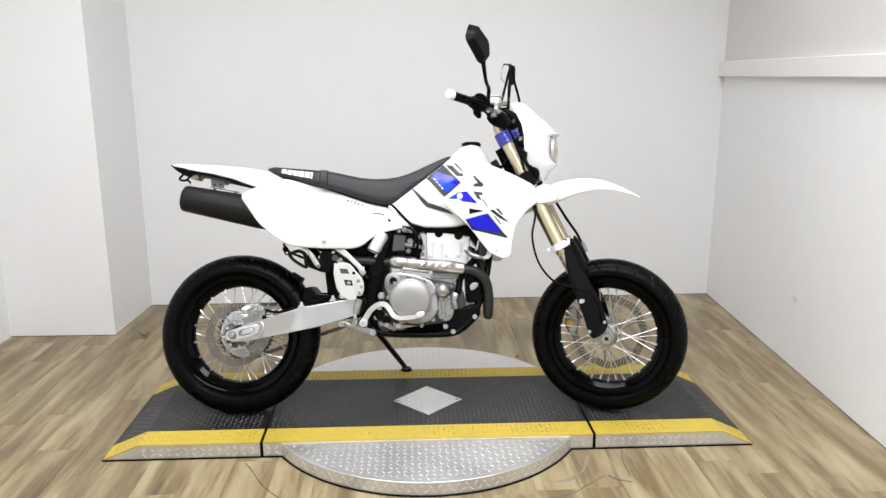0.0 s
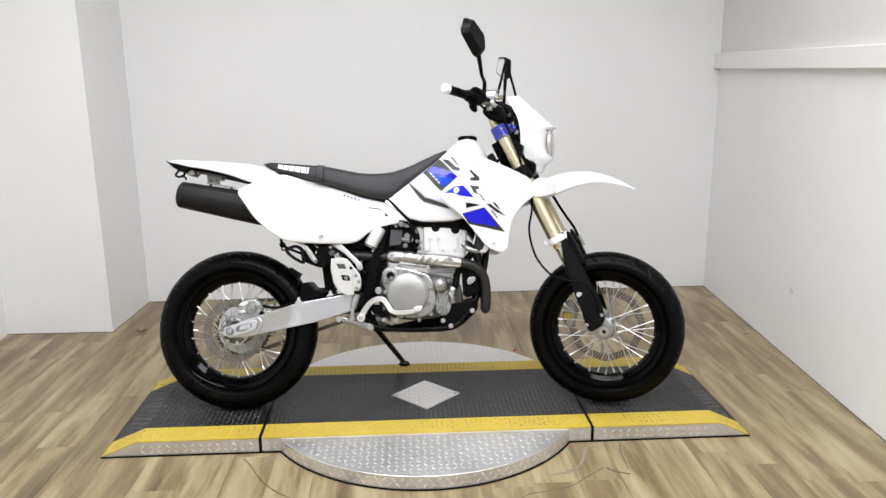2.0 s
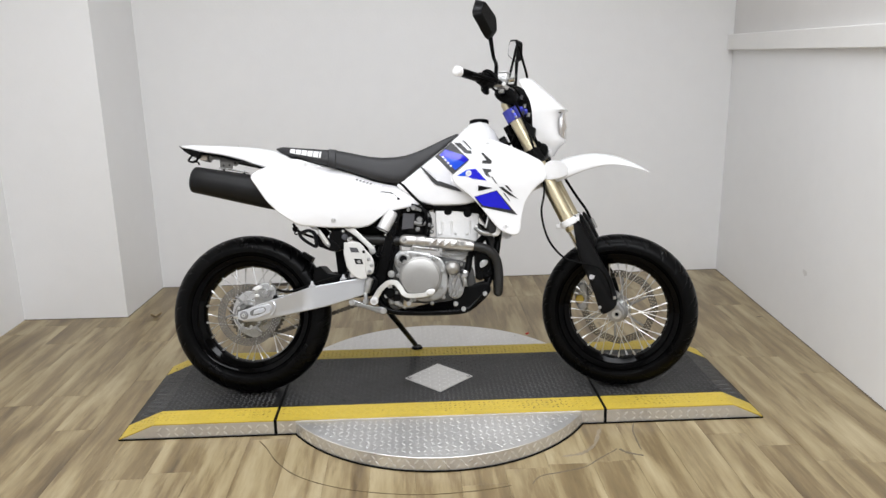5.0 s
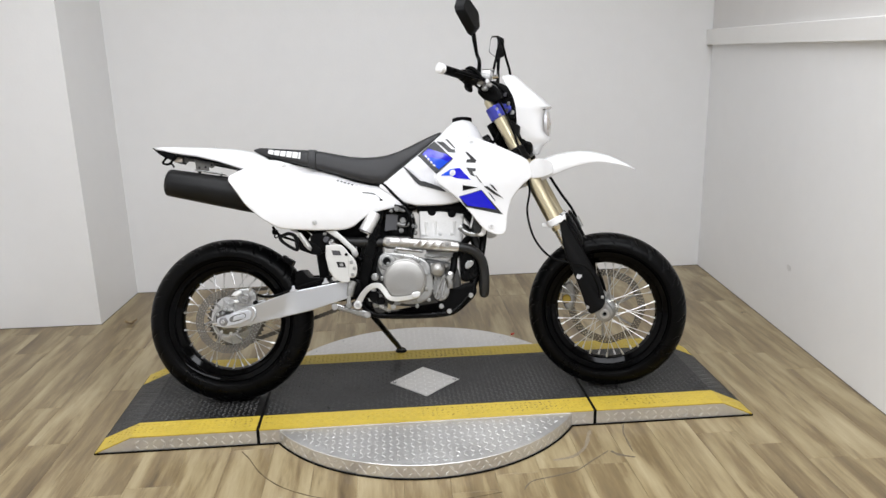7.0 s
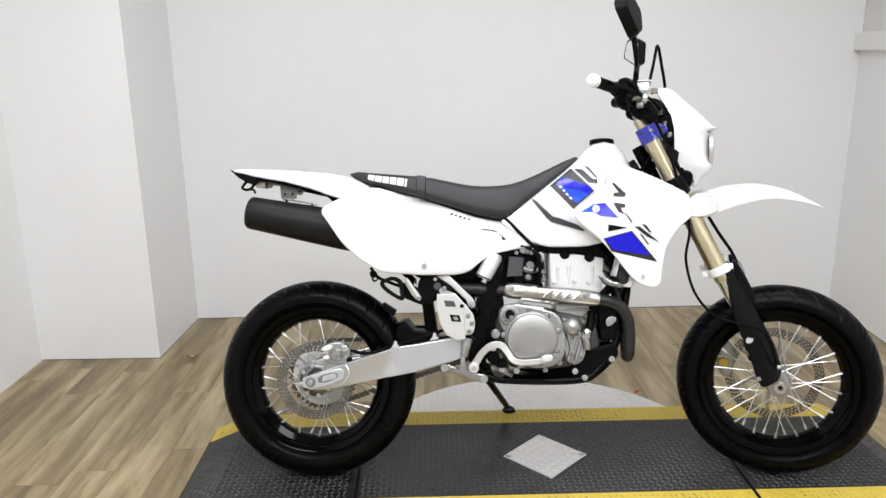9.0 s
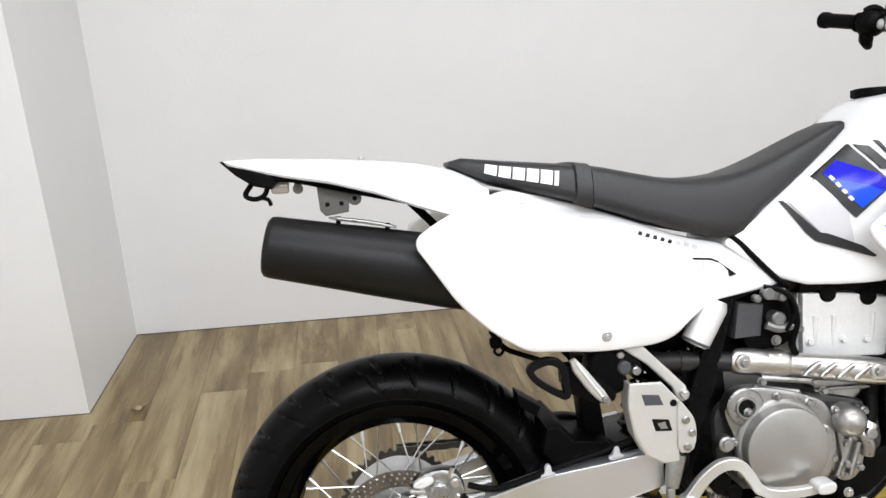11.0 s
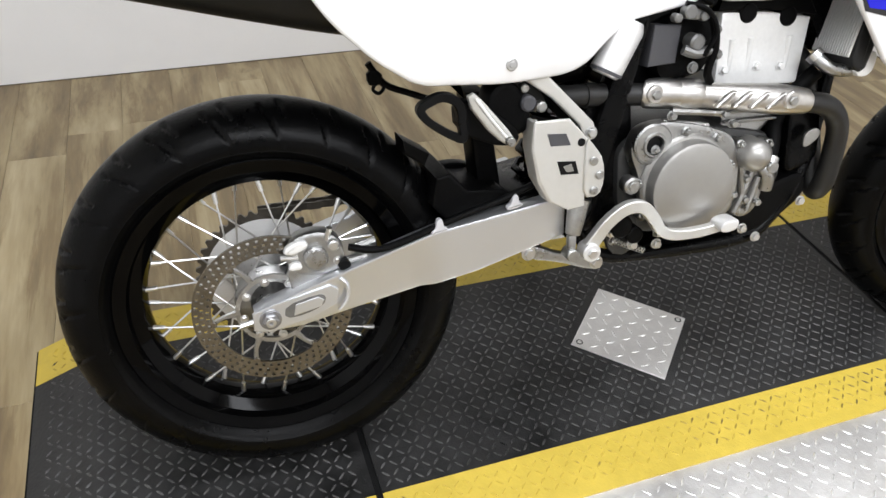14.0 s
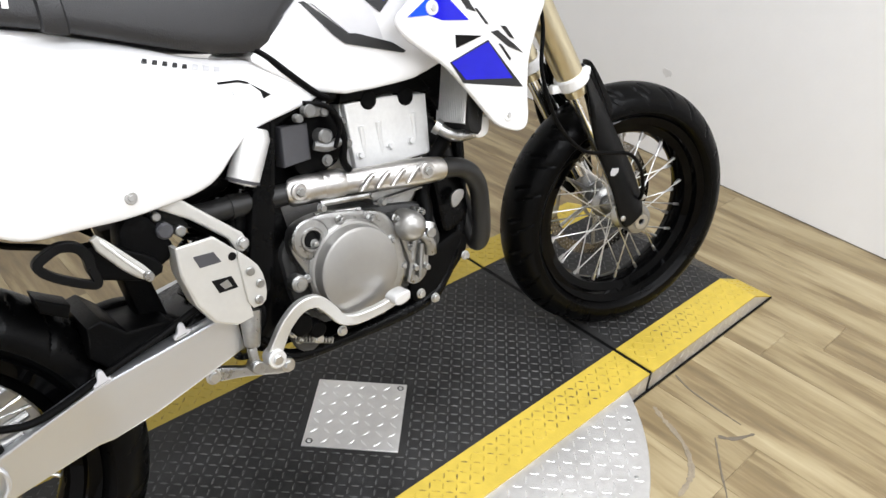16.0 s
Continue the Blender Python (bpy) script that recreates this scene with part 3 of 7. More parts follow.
def tyre(R, half, bead, grooves, slant):
    """A tyre with a round tread; grooves are sunk into it."""
    n, prof = 576, []
    k = 54
    for i in range(k + 1):
        s = -1 + 2 * i / k
        a = s * radians(165)
        y = half * math.sin(a) if abs(a) < math.pi / 2 else half * math.copysign(1 - 0.16 * (abs(a) - math.pi / 2) ** 1.5, a)
        r = R - half * 0.86 * (1 - math.cos(a)) if abs(a) < math.pi / 2 else R - half * 0.86 - (R - half * 0.86 - bead) * ((abs(a) - math.pi / 2) / (radians(165) - math.pi / 2))
        if abs(a) < radians(82):
            r, y = r + 0.0016, y * 1.022
        elif radians(100) < abs(a) < radians(108):
            y *= 1.015
        prof.append((r, y, abs(s)))
    bm = bmesh.new()
    rings = []
    for j in range(n):
        ring = []
        for r, y, s in prof:
            d = 0.0
            if 0.10 < s < 0.60:
                ph = (j / n * grooves + s * slant * (1 if y > 0 else 1.0) + (0.5 if y > 0 else 0)) % 1.0
                if ph < 0.085 and 0.16 < s < 0.54:
                    d = 0.0045
                ph2 = (j / n * grooves + 0.45 + s * slant * 0.7 + (0.5 if y > 0 else 0)) % 1.0
                if ph2 < 0.085 and 0.1 < s < 0.28:
                    d = 0.004
            a = 2 * math.pi * j / n
            ring.append(((r - d) * math.cos(a), y, (r - d) * math.sin(a)))
        ring += [((bead - 0.008) * math.cos(a), prof[-1][1] * 0.9, (bead - 0.008) * math.sin(a)), ((bead - 0.008) * math.cos(a), prof[0][1] * 0.9, (bead - 0.008) * math.sin(a))]
        rings.append(ring)
    vs = [[bm.verts.new(p) for p in r] for r in rings]
    m = len(vs[0])
    for j in range(n):
        a, b = vs[j], vs[(j + 1) % n]
        for i in range(m):
            bm.faces.new((a[i], b[i], b[(i + 1) % m], a[(i + 1) % m]))
    return bm


def rim(half, flange=0.232, well=0.191):
    """A drop-centre rim section turned round the axle."""
    h = half
    out = [(flange, -h), (flange + 0.003, -h + 0.002), (flange, -h + 0.006), (flange - 0.012, -h + 0.009), (flange - 0.016, -h + 0.02), (well + 0.008, -h * 0.45), (well + 0.004, 0), (well + 0.008, h * 0.45), (flange - 0.016, h - 0.02), (flange - 0.012, h - 0.009), (flange, h - 0.006), (flange + 0.003, h - 0.002), (flange, h)]
    inn = [(flange - 0.008, h - 0.003), (flange - 0.018, h - 0.005), (flange - 0.022, h - 0.018), (well + 0.002, h * 0.5), (well - 0.004, h * 0.2), (well - 0.005, 0), (well - 0.004, -h * 0.2), (well + 0.002, -h * 0.5), (flange - 0.022, -h + 0.018), (flange - 0.018, -h + 0.005), (flange - 0.008, -h + 0.003)]
    return lathe(out + inn, seg=96)


def spoke_mesh(hub_r, hub_y, rim_r, rim_y, swing):
    """One spoke from the hub flange at angle 0 to the rim, swung round by some degrees; with its nipple."""
    a = radians(swing)
    p = Vector((hub_r, hub_y, 0))
    q = Vector((rim_r * math.cos(a), rim_y, rim_r * math.sin(a)))
    bm = rod(p, q, 0.0016, 6)
    d = (q - p).normalized()
    tube([q - d * 0.02, q - d * 0.004, q + d * 0.004], [0.0034, 0.0042, 0.0042], 8, 1, bm)
    return mesh_of("spoke", bm, M_STEEL, 40)


def perforated(r0, r1, y0, y1, cells=54, rows=7, wave=0.0):
    """A brake disc with real holes in staggered rows."""
    bm = bmesh.new()
    n = cells * 3
    def ring(i, y):
        return [bm.verts.new((rr * math.cos(2 * math.pi * k / n), y, rr * math.sin(2 * math.pi * k / n))) for k in range(n) for rr in [r0 + (r1 - r0) * (0, 0.12, 0.29, 0.42, 0.59, 0.71, 0.88, 1)[i] + (wave * math.cos(2 * math.pi * k / n * 8) if i in (0, rows) else 0)]]
    A = [ring(i, y0) for i in range(rows + 1)]
    Bv = [ring(i, y1) for i in range(rows + 1)]
    hole = lambda i, k: i in (1, 3, 5) and (k + i // 2) % 3 == 0
    for i in range(rows):
        for k in range(n):
            j = (k + 1) % n
            if hole(i, k):
                for a, b in (((i, k), (i, j)), ((i, j), (i + 1, j)), ((i + 1, j), (i + 1, k)), ((i + 1, k), (i, k))):
                    bm.faces.new((A[a[0]][a[1]], A[b[0]][b[1]], Bv[b[0]][b[1]], Bv[a[0]][a[1]]))
            else:
                bm.faces.new((A[i][k], A[i][j], A[i + 1][j], A[i + 1][k]))
                bm.faces.new((Bv[i][k], Bv[i + 1][k], Bv[i + 1][j], Bv[i][j]))
    for i in (0, rows):
        for k in range(n):
            j = (k + 1) % n
            bm.faces.new((A[i][k], A[i][j], Bv[i][j], Bv[i][k]))
    return bm


def carrier(r_in, r_out, y0, y1, arms, wheel_, width=0.011, turn=0.0):
    """A disc carrier: a ring, with arms as parts of their own out to the disc."""
    part("disc_carrier", lathe([(r_in - 0.007, y0), (r_in, y0), (r_in, y1), (r_in - 0.007, y1)], seg=40), M_CAST, wheel_, "cast alloy disc carrier", smooth=30)
    for k in range(arms):
        a = 2 * math.pi * k / arms + turn
        u, t = Vector((math.cos(a), 0, math.sin(a))), Vector((-math.sin(a), 0, math.cos(a)))
        sk = t * 0.012
        line = [u * (r_in - 0.006) + Vector((0, (y0 + y1) / 2, 0)), u * ((r_in + r_out) / 2) + sk * 0.3 + Vector((0, (y0 + y1) / 2, 0)), u * r_out + sk + Vector((0, (y0 + y1) / 2, 0))]
        part("carrier_arm", bar(line, [width * 1.3, width * 0.75, width * 0.9], abs(y1 - y0) - 0.001, 4), M_CAST, wheel_, smooth=30)
        c = u * (r_out - 0.002) + sk
        part("rivet", disc(c.x, y0 + 0.001, y1 - 0.002, c.z, 0.0052, 0.001, 10), M_DISC, wheel_, smooth=30)


def hub(half, r_flange, y_flange, r_mid):
    return lathe([(0.012, -half), (0.024, -half), (0.026, -half + 0.008), (r_mid, -y_flange - 0.012), (r_flange, -y_flange - 0.004), (r_flange + 0.003, -y_flange), (r_flange, -y_flange + 0.005), (r_mid, -y_flange + 0.012), (r_mid * 0.92, 0), (r_mid, y_flange - 0.012), (r_flange, y_flange - 0.005), (r_flange + 0.003, y_flange), (r_flange, y_flange + 0.004), (r_mid, y_flange + 0.012), (0.026, half - 0.008), (0.024, half), (0.012, half)], seg=48)


def wheel(name, label, m, R, half, rim_half, hub_half, flange_r, flange_y, grooves, slant):
    w = part(name, hub(hub_half, flange_r, flange_y, flange_r * 0.62), M_CAST, bike, label, m)
    part("tyre", tyre(R, half, 0.236, grooves, slant), M_TYRE, w, "black road tyre with slanted tread grooves", smooth=32)
    part("rim", rim(rim_half), M_GLOSS, w, "gloss black spoked rim", smooth=30)
    kinds = [spoke_mesh(flange_r, s * flange_y, 0.191, s * 0.012, turn) for s in (1, -1) for turn in (46, -46)]
    for k in range(36):
        ob = new("spoke", kinds[(0, 2, 1, 3)[k % 4]])
        ob.parent = w
        base = 10.0 * k - (46, 46, -46, -46)[k % 4]
        ob.matrix_local = Matrix.Rotation(radians(-base), 4, "Y")
    return w


rear = wheel("rear_wheel", "rear spoked wheel", Matrix.Translation((-0.733, 0, 0.302)), 0.313, 0.071, 0.056, 0.07, 0.055, 0.036, 24, 1.3)
part("brake_disc", perforated(0.093, 0.1215, -0.071, -0.0755, 54), M_DISC, rear, "drilled steel brake disc", smooth=0)
carrier(0.058, 0.094, -0.068, -0.074, 6, rear, 0.0095)
for k in range(8):
    a = 2 * math.pi * k / 8 + 0.2
    part("bolt", bolt(0.047 * math.cos(a), -0.0735, 0.047 * math.sin(a), 0.005, 0.004), M_STEEL, rear, smooth=20)
bm = bmesh.new()
n = 41
prof = []
for k in range(n * 4):
    a = 2 * math.pi * k / (n * 4)
    prof.append((0.116 if k % 4 in (0, 1) else 0.109, a))
bridge(bm, [[(r * s * math.cos(a), y, r * s * math.sin(a)) for r, a in prof] for s, y in ((0.85, 0.056), (1, 0.056), (1, 0.062), (0.85, 0.062))], cap=False)
part("sprocket", bm, M_CHAIN, rear, "toothed steel rear sprocket", smooth=0)
part("sprocket_carrier", lathe([(0.06, 0.052), (0.1, 0.055), (0.1, 0.0585), (0.06, 0.06)], seg=48), M_ALU, rear, "alloy sprocket carrier", smooth=30)

front = wheel("front_wheel", "front spoked wheel turned slightly to the right", STEER @ Matrix.Translation((0.733, 0, 0.301)), 0.302, 0.062, 0.05, 0.075, 0.036, 0.04, 24, 1.5)
part("brake_disc", perforated(0.122, 0.15, 0.062, 0.0665, 68, 7, 0.002), M_DISC, front, "large drilled brake disc", smooth=0)
carrier(0.05, 0.123, 0.058, 0.064, 6, front, 0.011, 0.3)


# ---- swing arm, rear brake, chain ----
def ease(v):
    v = min(1.0, max(0.0, v))
    return v * v * (3 - 2 * v)


def interp_arm(x):
    """Height of the swing arm's upper edge."""
    return float(np.interp(x, (-0.764, -0.687, -0.48, -0.27), (0.315, 0.343, 0.41, 0.445)))


ARM = [(-0.27, 0.445), (-0.268, 0.378), (-0.415, 0.334), (-0.69, 0.277), (-0.745, 0.276), (-0.762, 0.288), (-0.764, 0.312), (-0.745, 0.322), (-0.687, 0.343), (-0.48, 0.41)]
bm = slab(ARM, -0.07, -0.107, 0.003, 0, warp=lambda x, z: -0.009 * ease((x + 0.65) / 0.35) + (0.012 - 0.01 * ease((x + 0.5) / 0.02)) * min(1, max(0, (interp_arm(x) - z) / 0.07)), grid=0.02)
arm = part("swing_arm", bm, M_ARM, bike, "brushed aluminium swing arm", smooth=30)
part("swing_arm", mirrored(slab(ARM, -0.088, -0.122, 0.004, 1)), M_ARM, bike, "brushed aluminium swing arm", smooth=30)
part("swing_arm_bridge", slab([(-0.24, 0.46), (-0.235, 0.37), (-0.34, 0.36), (-0.38, 0.40), (-0.34, 0.44)], 0.087, -0.087, 0.006), M_FRAME, bike)
part("pivot_block", slab([(-0.272, 0.438), (-0.27, 0.382), (-0.235, 0.385), (-0.215, 0.41), (-0.22, 0.44), (-0.245, 0.455)], -0.07, -0.116, 0.006), M_FRAME, bike, "dark swing arm pivot casting")
# axle block with its slot, adjuster and nut
part("axle_block", slab([(-0.767, 0.287), (-0.766, 0.315), (-0.735, 0.326), (-0.648, 0.345), (-0.636, 0.336), (-0.64, 0.312), (-0.68, 0.294), (-0.742, 0.281)], -0.102, -0.1084, 0.0012, 0), M_ARM, arm, "machined axle plate")
part("axle_recess", slab([(-0.72, 0.300), (-0.717, 0.322), (-0.668, 0.334), (-0.655, 0.33), (-0.659, 0.314), (-0.69, 0.302)], -0.1075, -0.1092, 0.0005, 1), M_CYL, arm, "recessed axle slot", smooth=0)
part("slot_plate", slab([(-0.706, 0.304), (-0.702, 0.322), (-0.668, 0.33), (-0.659, 0.324), (-0.664, 0.313)], -0.1085, -0.1112, 0.0012, 0), M_ARM, arm, smooth=30)
part("weld", tube([(-0.632, -0.105, 0.353), (-0.622, -0.1075, 0.34), (-0.624, -0.1075, 0.318), (-0.636, -0.105, 0.30)], 0.0035, 8), M_ARM, arm, "ridged weld bead")
bm = disc(-0.741, -0.108, -0.1115, 0.303, 0.0165, 0.001, 24)
part("axle_washer", bm, M_NUT, arm, smooth=25)
bm = disc(-0.741, -0.1115, -0.1195, 0.303, 0.0125, 0.0015, 6)
part("axle_nut", bm, M_NUT, arm, "steel axle nut", smooth=25)
part("axle_end", lathe([(0.0035, -0.1195), (0.0072, -0.1195), (0.0075, -0.1225), (0.0065, -0.1235), (0.0035, -0.1235)], (-0.741, 0, 0.303), 16), M_STEEL, arm, "hollow axle end", smooth=30)
part("adjuster_bolt", rod((-0.785, -0.098, 0.293), (-0.765, -0.098, 0.297), 0.005, 6), M_STEEL, arm, "chain adjuster bolt", smooth=25)
part("axle", rod((-0.733, -0.108, 0.302), (-0.733, 0.12, 0.302), 0.0095, 14), M_STEEL, bike)
part("axle_spacer", lathe([(0.011, -0.089), (0.021, -0.089), (0.023, -0.072), (0.011, -0.072)], (-0.733, 0, 0.302), 24), M_CAST, bike)
# calliper
cal = part("rear_calliper", slab([(-0.7, 0.362), (-0.708, 0.385), (-0.704, 0.41), (-0.685, 0.424), (-0.65, 0.427), (-0.628, 0.414), (-0.618, 0.39), (-0.625, 0.362), (-0.66, 0.352)], -0.058, -0.09, 0.005, 1), M_CAST, bike, "cast alloy rear brake calliper")
part("cylinder_boss", lathe([(0.0, -0.085), (0.019, -0.085), (0.019, -0.098), (0.015, -0.102), (0.0, -0.103)], (-0.664, 0, 0.386), 28, closed=False), M_CAST, cal, "round piston boss", smooth=30)
part("bridge_lug", slab([(-0.712, 0.398), (-0.706, 0.412), (-0.68, 0.42), (-0.672, 0.408), (-0.69, 0.398)], -0.086, -0.099, 0.003, 1), M_HEAD, cal, smooth=30)
part("guide_rail", slab([(-0.706, 0.372), (-0.703, 0.383), (-0.688, 0.385), (-0.684, 0.372)], -0.086, -0.1, 0.003, 1), M_HEAD, cal, smooth=30)
part("pin_boot", disc(-0.622, -0.082, -0.1, 0.37, 0.0095, 0.002, 18), M_STRAP, cal, "black rubber boot")
part("pad_pin", rod((-0.715, -0.088, 0.39), (-0.69, -0.092, 0.391), 0.0042, 10), M_STEEL, cal, smooth=30)
part("hose_union", disc(-0.637, -0.086, -0.103, 0.405, 0.0085, 0.002, 12), M_STEEL, cal, "hose union bolt", smooth=25)
part("bleed_nipple", rod((-0.645, -0.09, 0.412), (-0.64, -0.094, 0.432), 0.0045, 8), M_STEEL, cal)
bm = rod((-0.612, -0.09, 0.392), (-0.572, -0.09, 0.402), 0.007)
rod((-0.622, -0.088, 0.372), (-0.585, -0.088, 0.378), 0.006, 10, bm)
part("slide_pin", bm, M_CAST, cal)
for x, z in ((-0.695, 0.398), (-0.632, 0.376)):
    part("bolt", bolt(x, -0.09, z, 0.005, 0.004), M_STEEL, cal, smooth=20)
part("calliper_bracket", slab([(-0.70, 0.31), (-0.71, 0.38), (-0.63, 0.37), (-0.6, 0.345), (-0.66, 0.325)], -0.08, -0.0865, 0.003), M_CAST, bike)
part("brake_hose", tube([(-0.615, -0.1, 0.40), (-0.575, -0.105, 0.392), (-0.53, -0.106, 0.4), (-0.45, -0.108, 0.427), (-0.37, -0.108, 0.45), (-0.31, -0.105, 0.47)], 0.0055, 10), M_BLACK, bike, "black rubber brake hose")
for x, z in ((-0.477, 0.411), (-0.355, 0.436)):
    bm = slab([(x - 0.012, z - 0.005), (x - 0.012, z + 0.002), (x - 0.005, z + 0.005), (x - 0.003, z + 0.02), (x + 0.006, z + 0.021), (x + 0.008, z + 0.007), (x + 0.014, z + 0.006), (x + 0.014, z)], -0.104, -0.116, 0.002)
    part("hose_clip", bm, M_GREYD, bike, "pale plastic hose clip")
# chain: both runs and links as one piece
bm = bmesh.new()
for (ax, az), (bx, bz) in (((-0.733, 0.415), (-0.22, 0.43)), ((-0.733, 0.191), (-0.22, 0.365))):
    d = Vector((bx - ax, 0, bz - az))
    n = int(d.length / 0.0159)
    for k in range(n):
        p = Vector((ax, 0, az)) + d * (k + 0.5) / n
        y = 0.052 if k % 2 else 0.055
        box(p.x - 0.011, p.x + 0.011, y - 0.003 - 0.002, y - 0.003 + 0.001, p.z - 0.006, p.z + 0.006, 0, bm)
        box(p.x - 0.011, p.x + 0.011, 2 * 0.059 - y + 0.003, 2 * 0.059 - y + 0.006, p.z - 0.006, p.z + 0.006, 0, bm)
tagged(part("chain", bm, M_CHAIN, bike, "steel drive chain", smooth=0), kind="stuff")
part("chain_guard", slab([(-0.62, 0.43), (-0.615, 0.442), (-0.40, 0.468), (-0.36, 0.455), (-0.40, 0.444)], 0.045, 0.072, 0.003), M_BLACK, bike, "black plastic chain guard")


# ---- bodywork ----
def interp(x, xs, vs):
    return float(np.interp(x, xs, vs))


def seat():
    xs = [-0.625, -0.6, -0.54, -0.47, -0.41, -0.36, -0.30, -0.25, -0.20, -0.15, -0.11, -0.07, -0.03, 0.02, 0.06, 0.095, 0.104]
    top = [0.962, 0.968, 0.962, 0.956, 0.951, 0.945, 0.932, 0.922, 0.918, 0.920, 0.926, 0.938, 0.955, 0.979, 0.998, 1.012, 1.010]
    bot = [0.955, 0.941, 0.917, 0.9, 0.885, 0.87, 0.85, 0.834, 0.82, 0.812, 0.815, 0.86, 0.888, 0.93, 0.965, 0.992, 1.0]
    hw = [0.05, 0.064, 0.08, 0.09, 0.095, 0.098, 0.1, 0.1, 0.099, 0.096, 0.092, 0.086, 0.08, 0.072, 0.064, 0.054, 0.042]
    rings = []
    for x, t, b, w in zip(xs, top, bot, hw):
        h = t - b
        half = [(w * 0.93, b), (w, b + h * 0.15), (w * 0.99, b + h * 0.45), (w * 0.95, b + h * 0.72), (w * 0.86, b + h * 0.9), (w * 0.68, b + h * 0.975), (w * 0.38, t - h * 0.005), (0, t)]
        ring = [(x, -y, z) for y, z in half] + [(x, y, z) for y, z in reversed(half[:-1])]
        rings.append(ring)
    return loft(rings), (xs, top, bot, hw)


bm, SEAT = seat()
bmesh.ops.subdivide_edges(bm, edges=bm.edges[:], cuts=1, use_grid_fill=True, smooth=0.0)
st = part("seat", bm, M_SEAT, bike, "long black vinyl seat with a strap", smooth=60)


def band(x0, x1, grow):
    rings = []
    for x in (x0, x0 + 0.003, x1 - 0.003, x1):
        t, b, w = (interp(x, SEAT[0], SEAT[k]) for k in (1, 2, 3))
        g = grow if x0 < x < x1 else 0.0005
        h = t - b
        half = [(w * 0.93 + g, b - g), (w + g, b + h * 0.15), (w * 0.99 + g, b + h * 0.45), (w * 0.95 + g, b + h * 0.72), (w * 0.86 + g, b + h * 0.9 + g), (w * 0.68, b + h * 0.975 + g), (w * 0.38, t - h * 0.005 + g), (0, t + g)]
        rings.append([(x, -y, z) for y, z in half] + [(x, y, z) for y, z in reversed(half[:-1])])
    return loft(rings)


part("strap", band(-0.412, -0.38, 0.004), M_SEAT, st, "black grab strap across the seat", smooth=40)


def seat_side(x, f):
    """Half width of the seat's side at height fraction f."""
    w = interp(x, SEAT[0], SEAT[3])
    return w * interp(f, [0, 0.15, 0.45, 0.72, 0.9], [0.93, 1, 0.99, 0.95, 0.86])


# the maker's mark on the seat: plain white bars
for k in range(6):
    x0 = -0.566 + k * 0.0235
    x1 = x0 + (0.020 if k < 5 else 0.007)
    q = []
    for x, f in ((x0, 0.34), (x1, 0.34), (x1 + 0.0015, 0.5), (x1 + 0.002, 0.62), (x1 + 0.003, 0.76), (x0 + 0.003, 0.76), (x0 + 0.002, 0.62), (x0 + 0.0015, 0.5)):
        t, b = interp(x, SEAT[0], SEAT[1]), interp(x, SEAT[0], SEAT[2])
        q.append(Vector((x, -seat_side(x, f) - 0.0035, b + (t - b) * f)))
    bm = bmesh.new()
    bridge(bm, [[p + Vector((0, 0.005, 0)) for p in q], q])
    part("printed_bar", bm, M_PRINT, st, "white printed bar", smooth=0)


def tank():
    xs = [-0.142, -0.12, -0.09, -0.05, 0.0, 0.05, 0.098, 0.125, 0.15, 0.185, 0.215, 0.24, 0.262, 0.275]
    top = [0.806, 0.824, 0.846, 0.878, 0.918, 0.958, 1.0, 1.03, 1.05, 1.058, 1.052, 1.028, 0.985, 0.94]
    bot = [0.798, 0.779, 0.757, 0.735, 0.722, 0.721, 0.722, 0.724, 0.73, 0.74, 0.75, 0.77, 0.80, 0.83]
    hw = [0.086, 0.09, 0.094, 0.099, 0.106, 0.113, 0.12, 0.123, 0.125, 0.126, 0.125, 0.124, 0.12, 0.112]
    nar = [0.98, 0.97, 0.95, 0.93, 0.9, 0.86, 0.8, 0.76, 0.72, 0.68, 0.66, 0.64, 0.64, 0.64]
    rings = []
    for x, t, b, w, nr in zip(xs, top, bot, hw, nar):
        h = t - b
        half = [(w * 0.9, b), (w * 0.965, b + h * 0.006), (w * 0.99, b + h * 0.03), (w, b + h * 0.10), (w, b + h * 0.35), (w * (0.7 + 0.3 * nr), b + h * 0.62), (w * (0.35 + 0.65 * nr), b + h * 0.8), (w * nr, b + h * 0.92), (w * nr * 0.85, b + h * 0.975), (w * nr * 0.5, t), (0, t + 0.002)]
        rings.append([(x, -y, z) for y, z in half] + [(x, y, z) for y, z in reversed(half[:-1])])
    return rings, (xs, top, bot, hw, nar)


rings, TANK = tank()
bm = loft(rings)
bmesh.ops.subdivide_edges(bm, edges=bm.edges[:], cuts=1, use_grid_fill=True)
tk = part("fuel_tank", bm, M_WHITE, bike, "glossy white fuel tank with decals", smooth=60)


def tank_side(x, z):
    t, b, w, nr = (interp(x, TANK[0], TANK[k]) for k in (1, 2, 3, 4))
    f = (z - b) / max(t - b, 1e-4)
    return -w * interp(f, [0, 0.006, 0.03, 0.1, 0.35, 0.62, 0.8, 0.92], [0.9, 0.965, 0.99, 1, 1, 0.7 + 0.3 * nr, 0.35 + 0.65 * nr, nr])


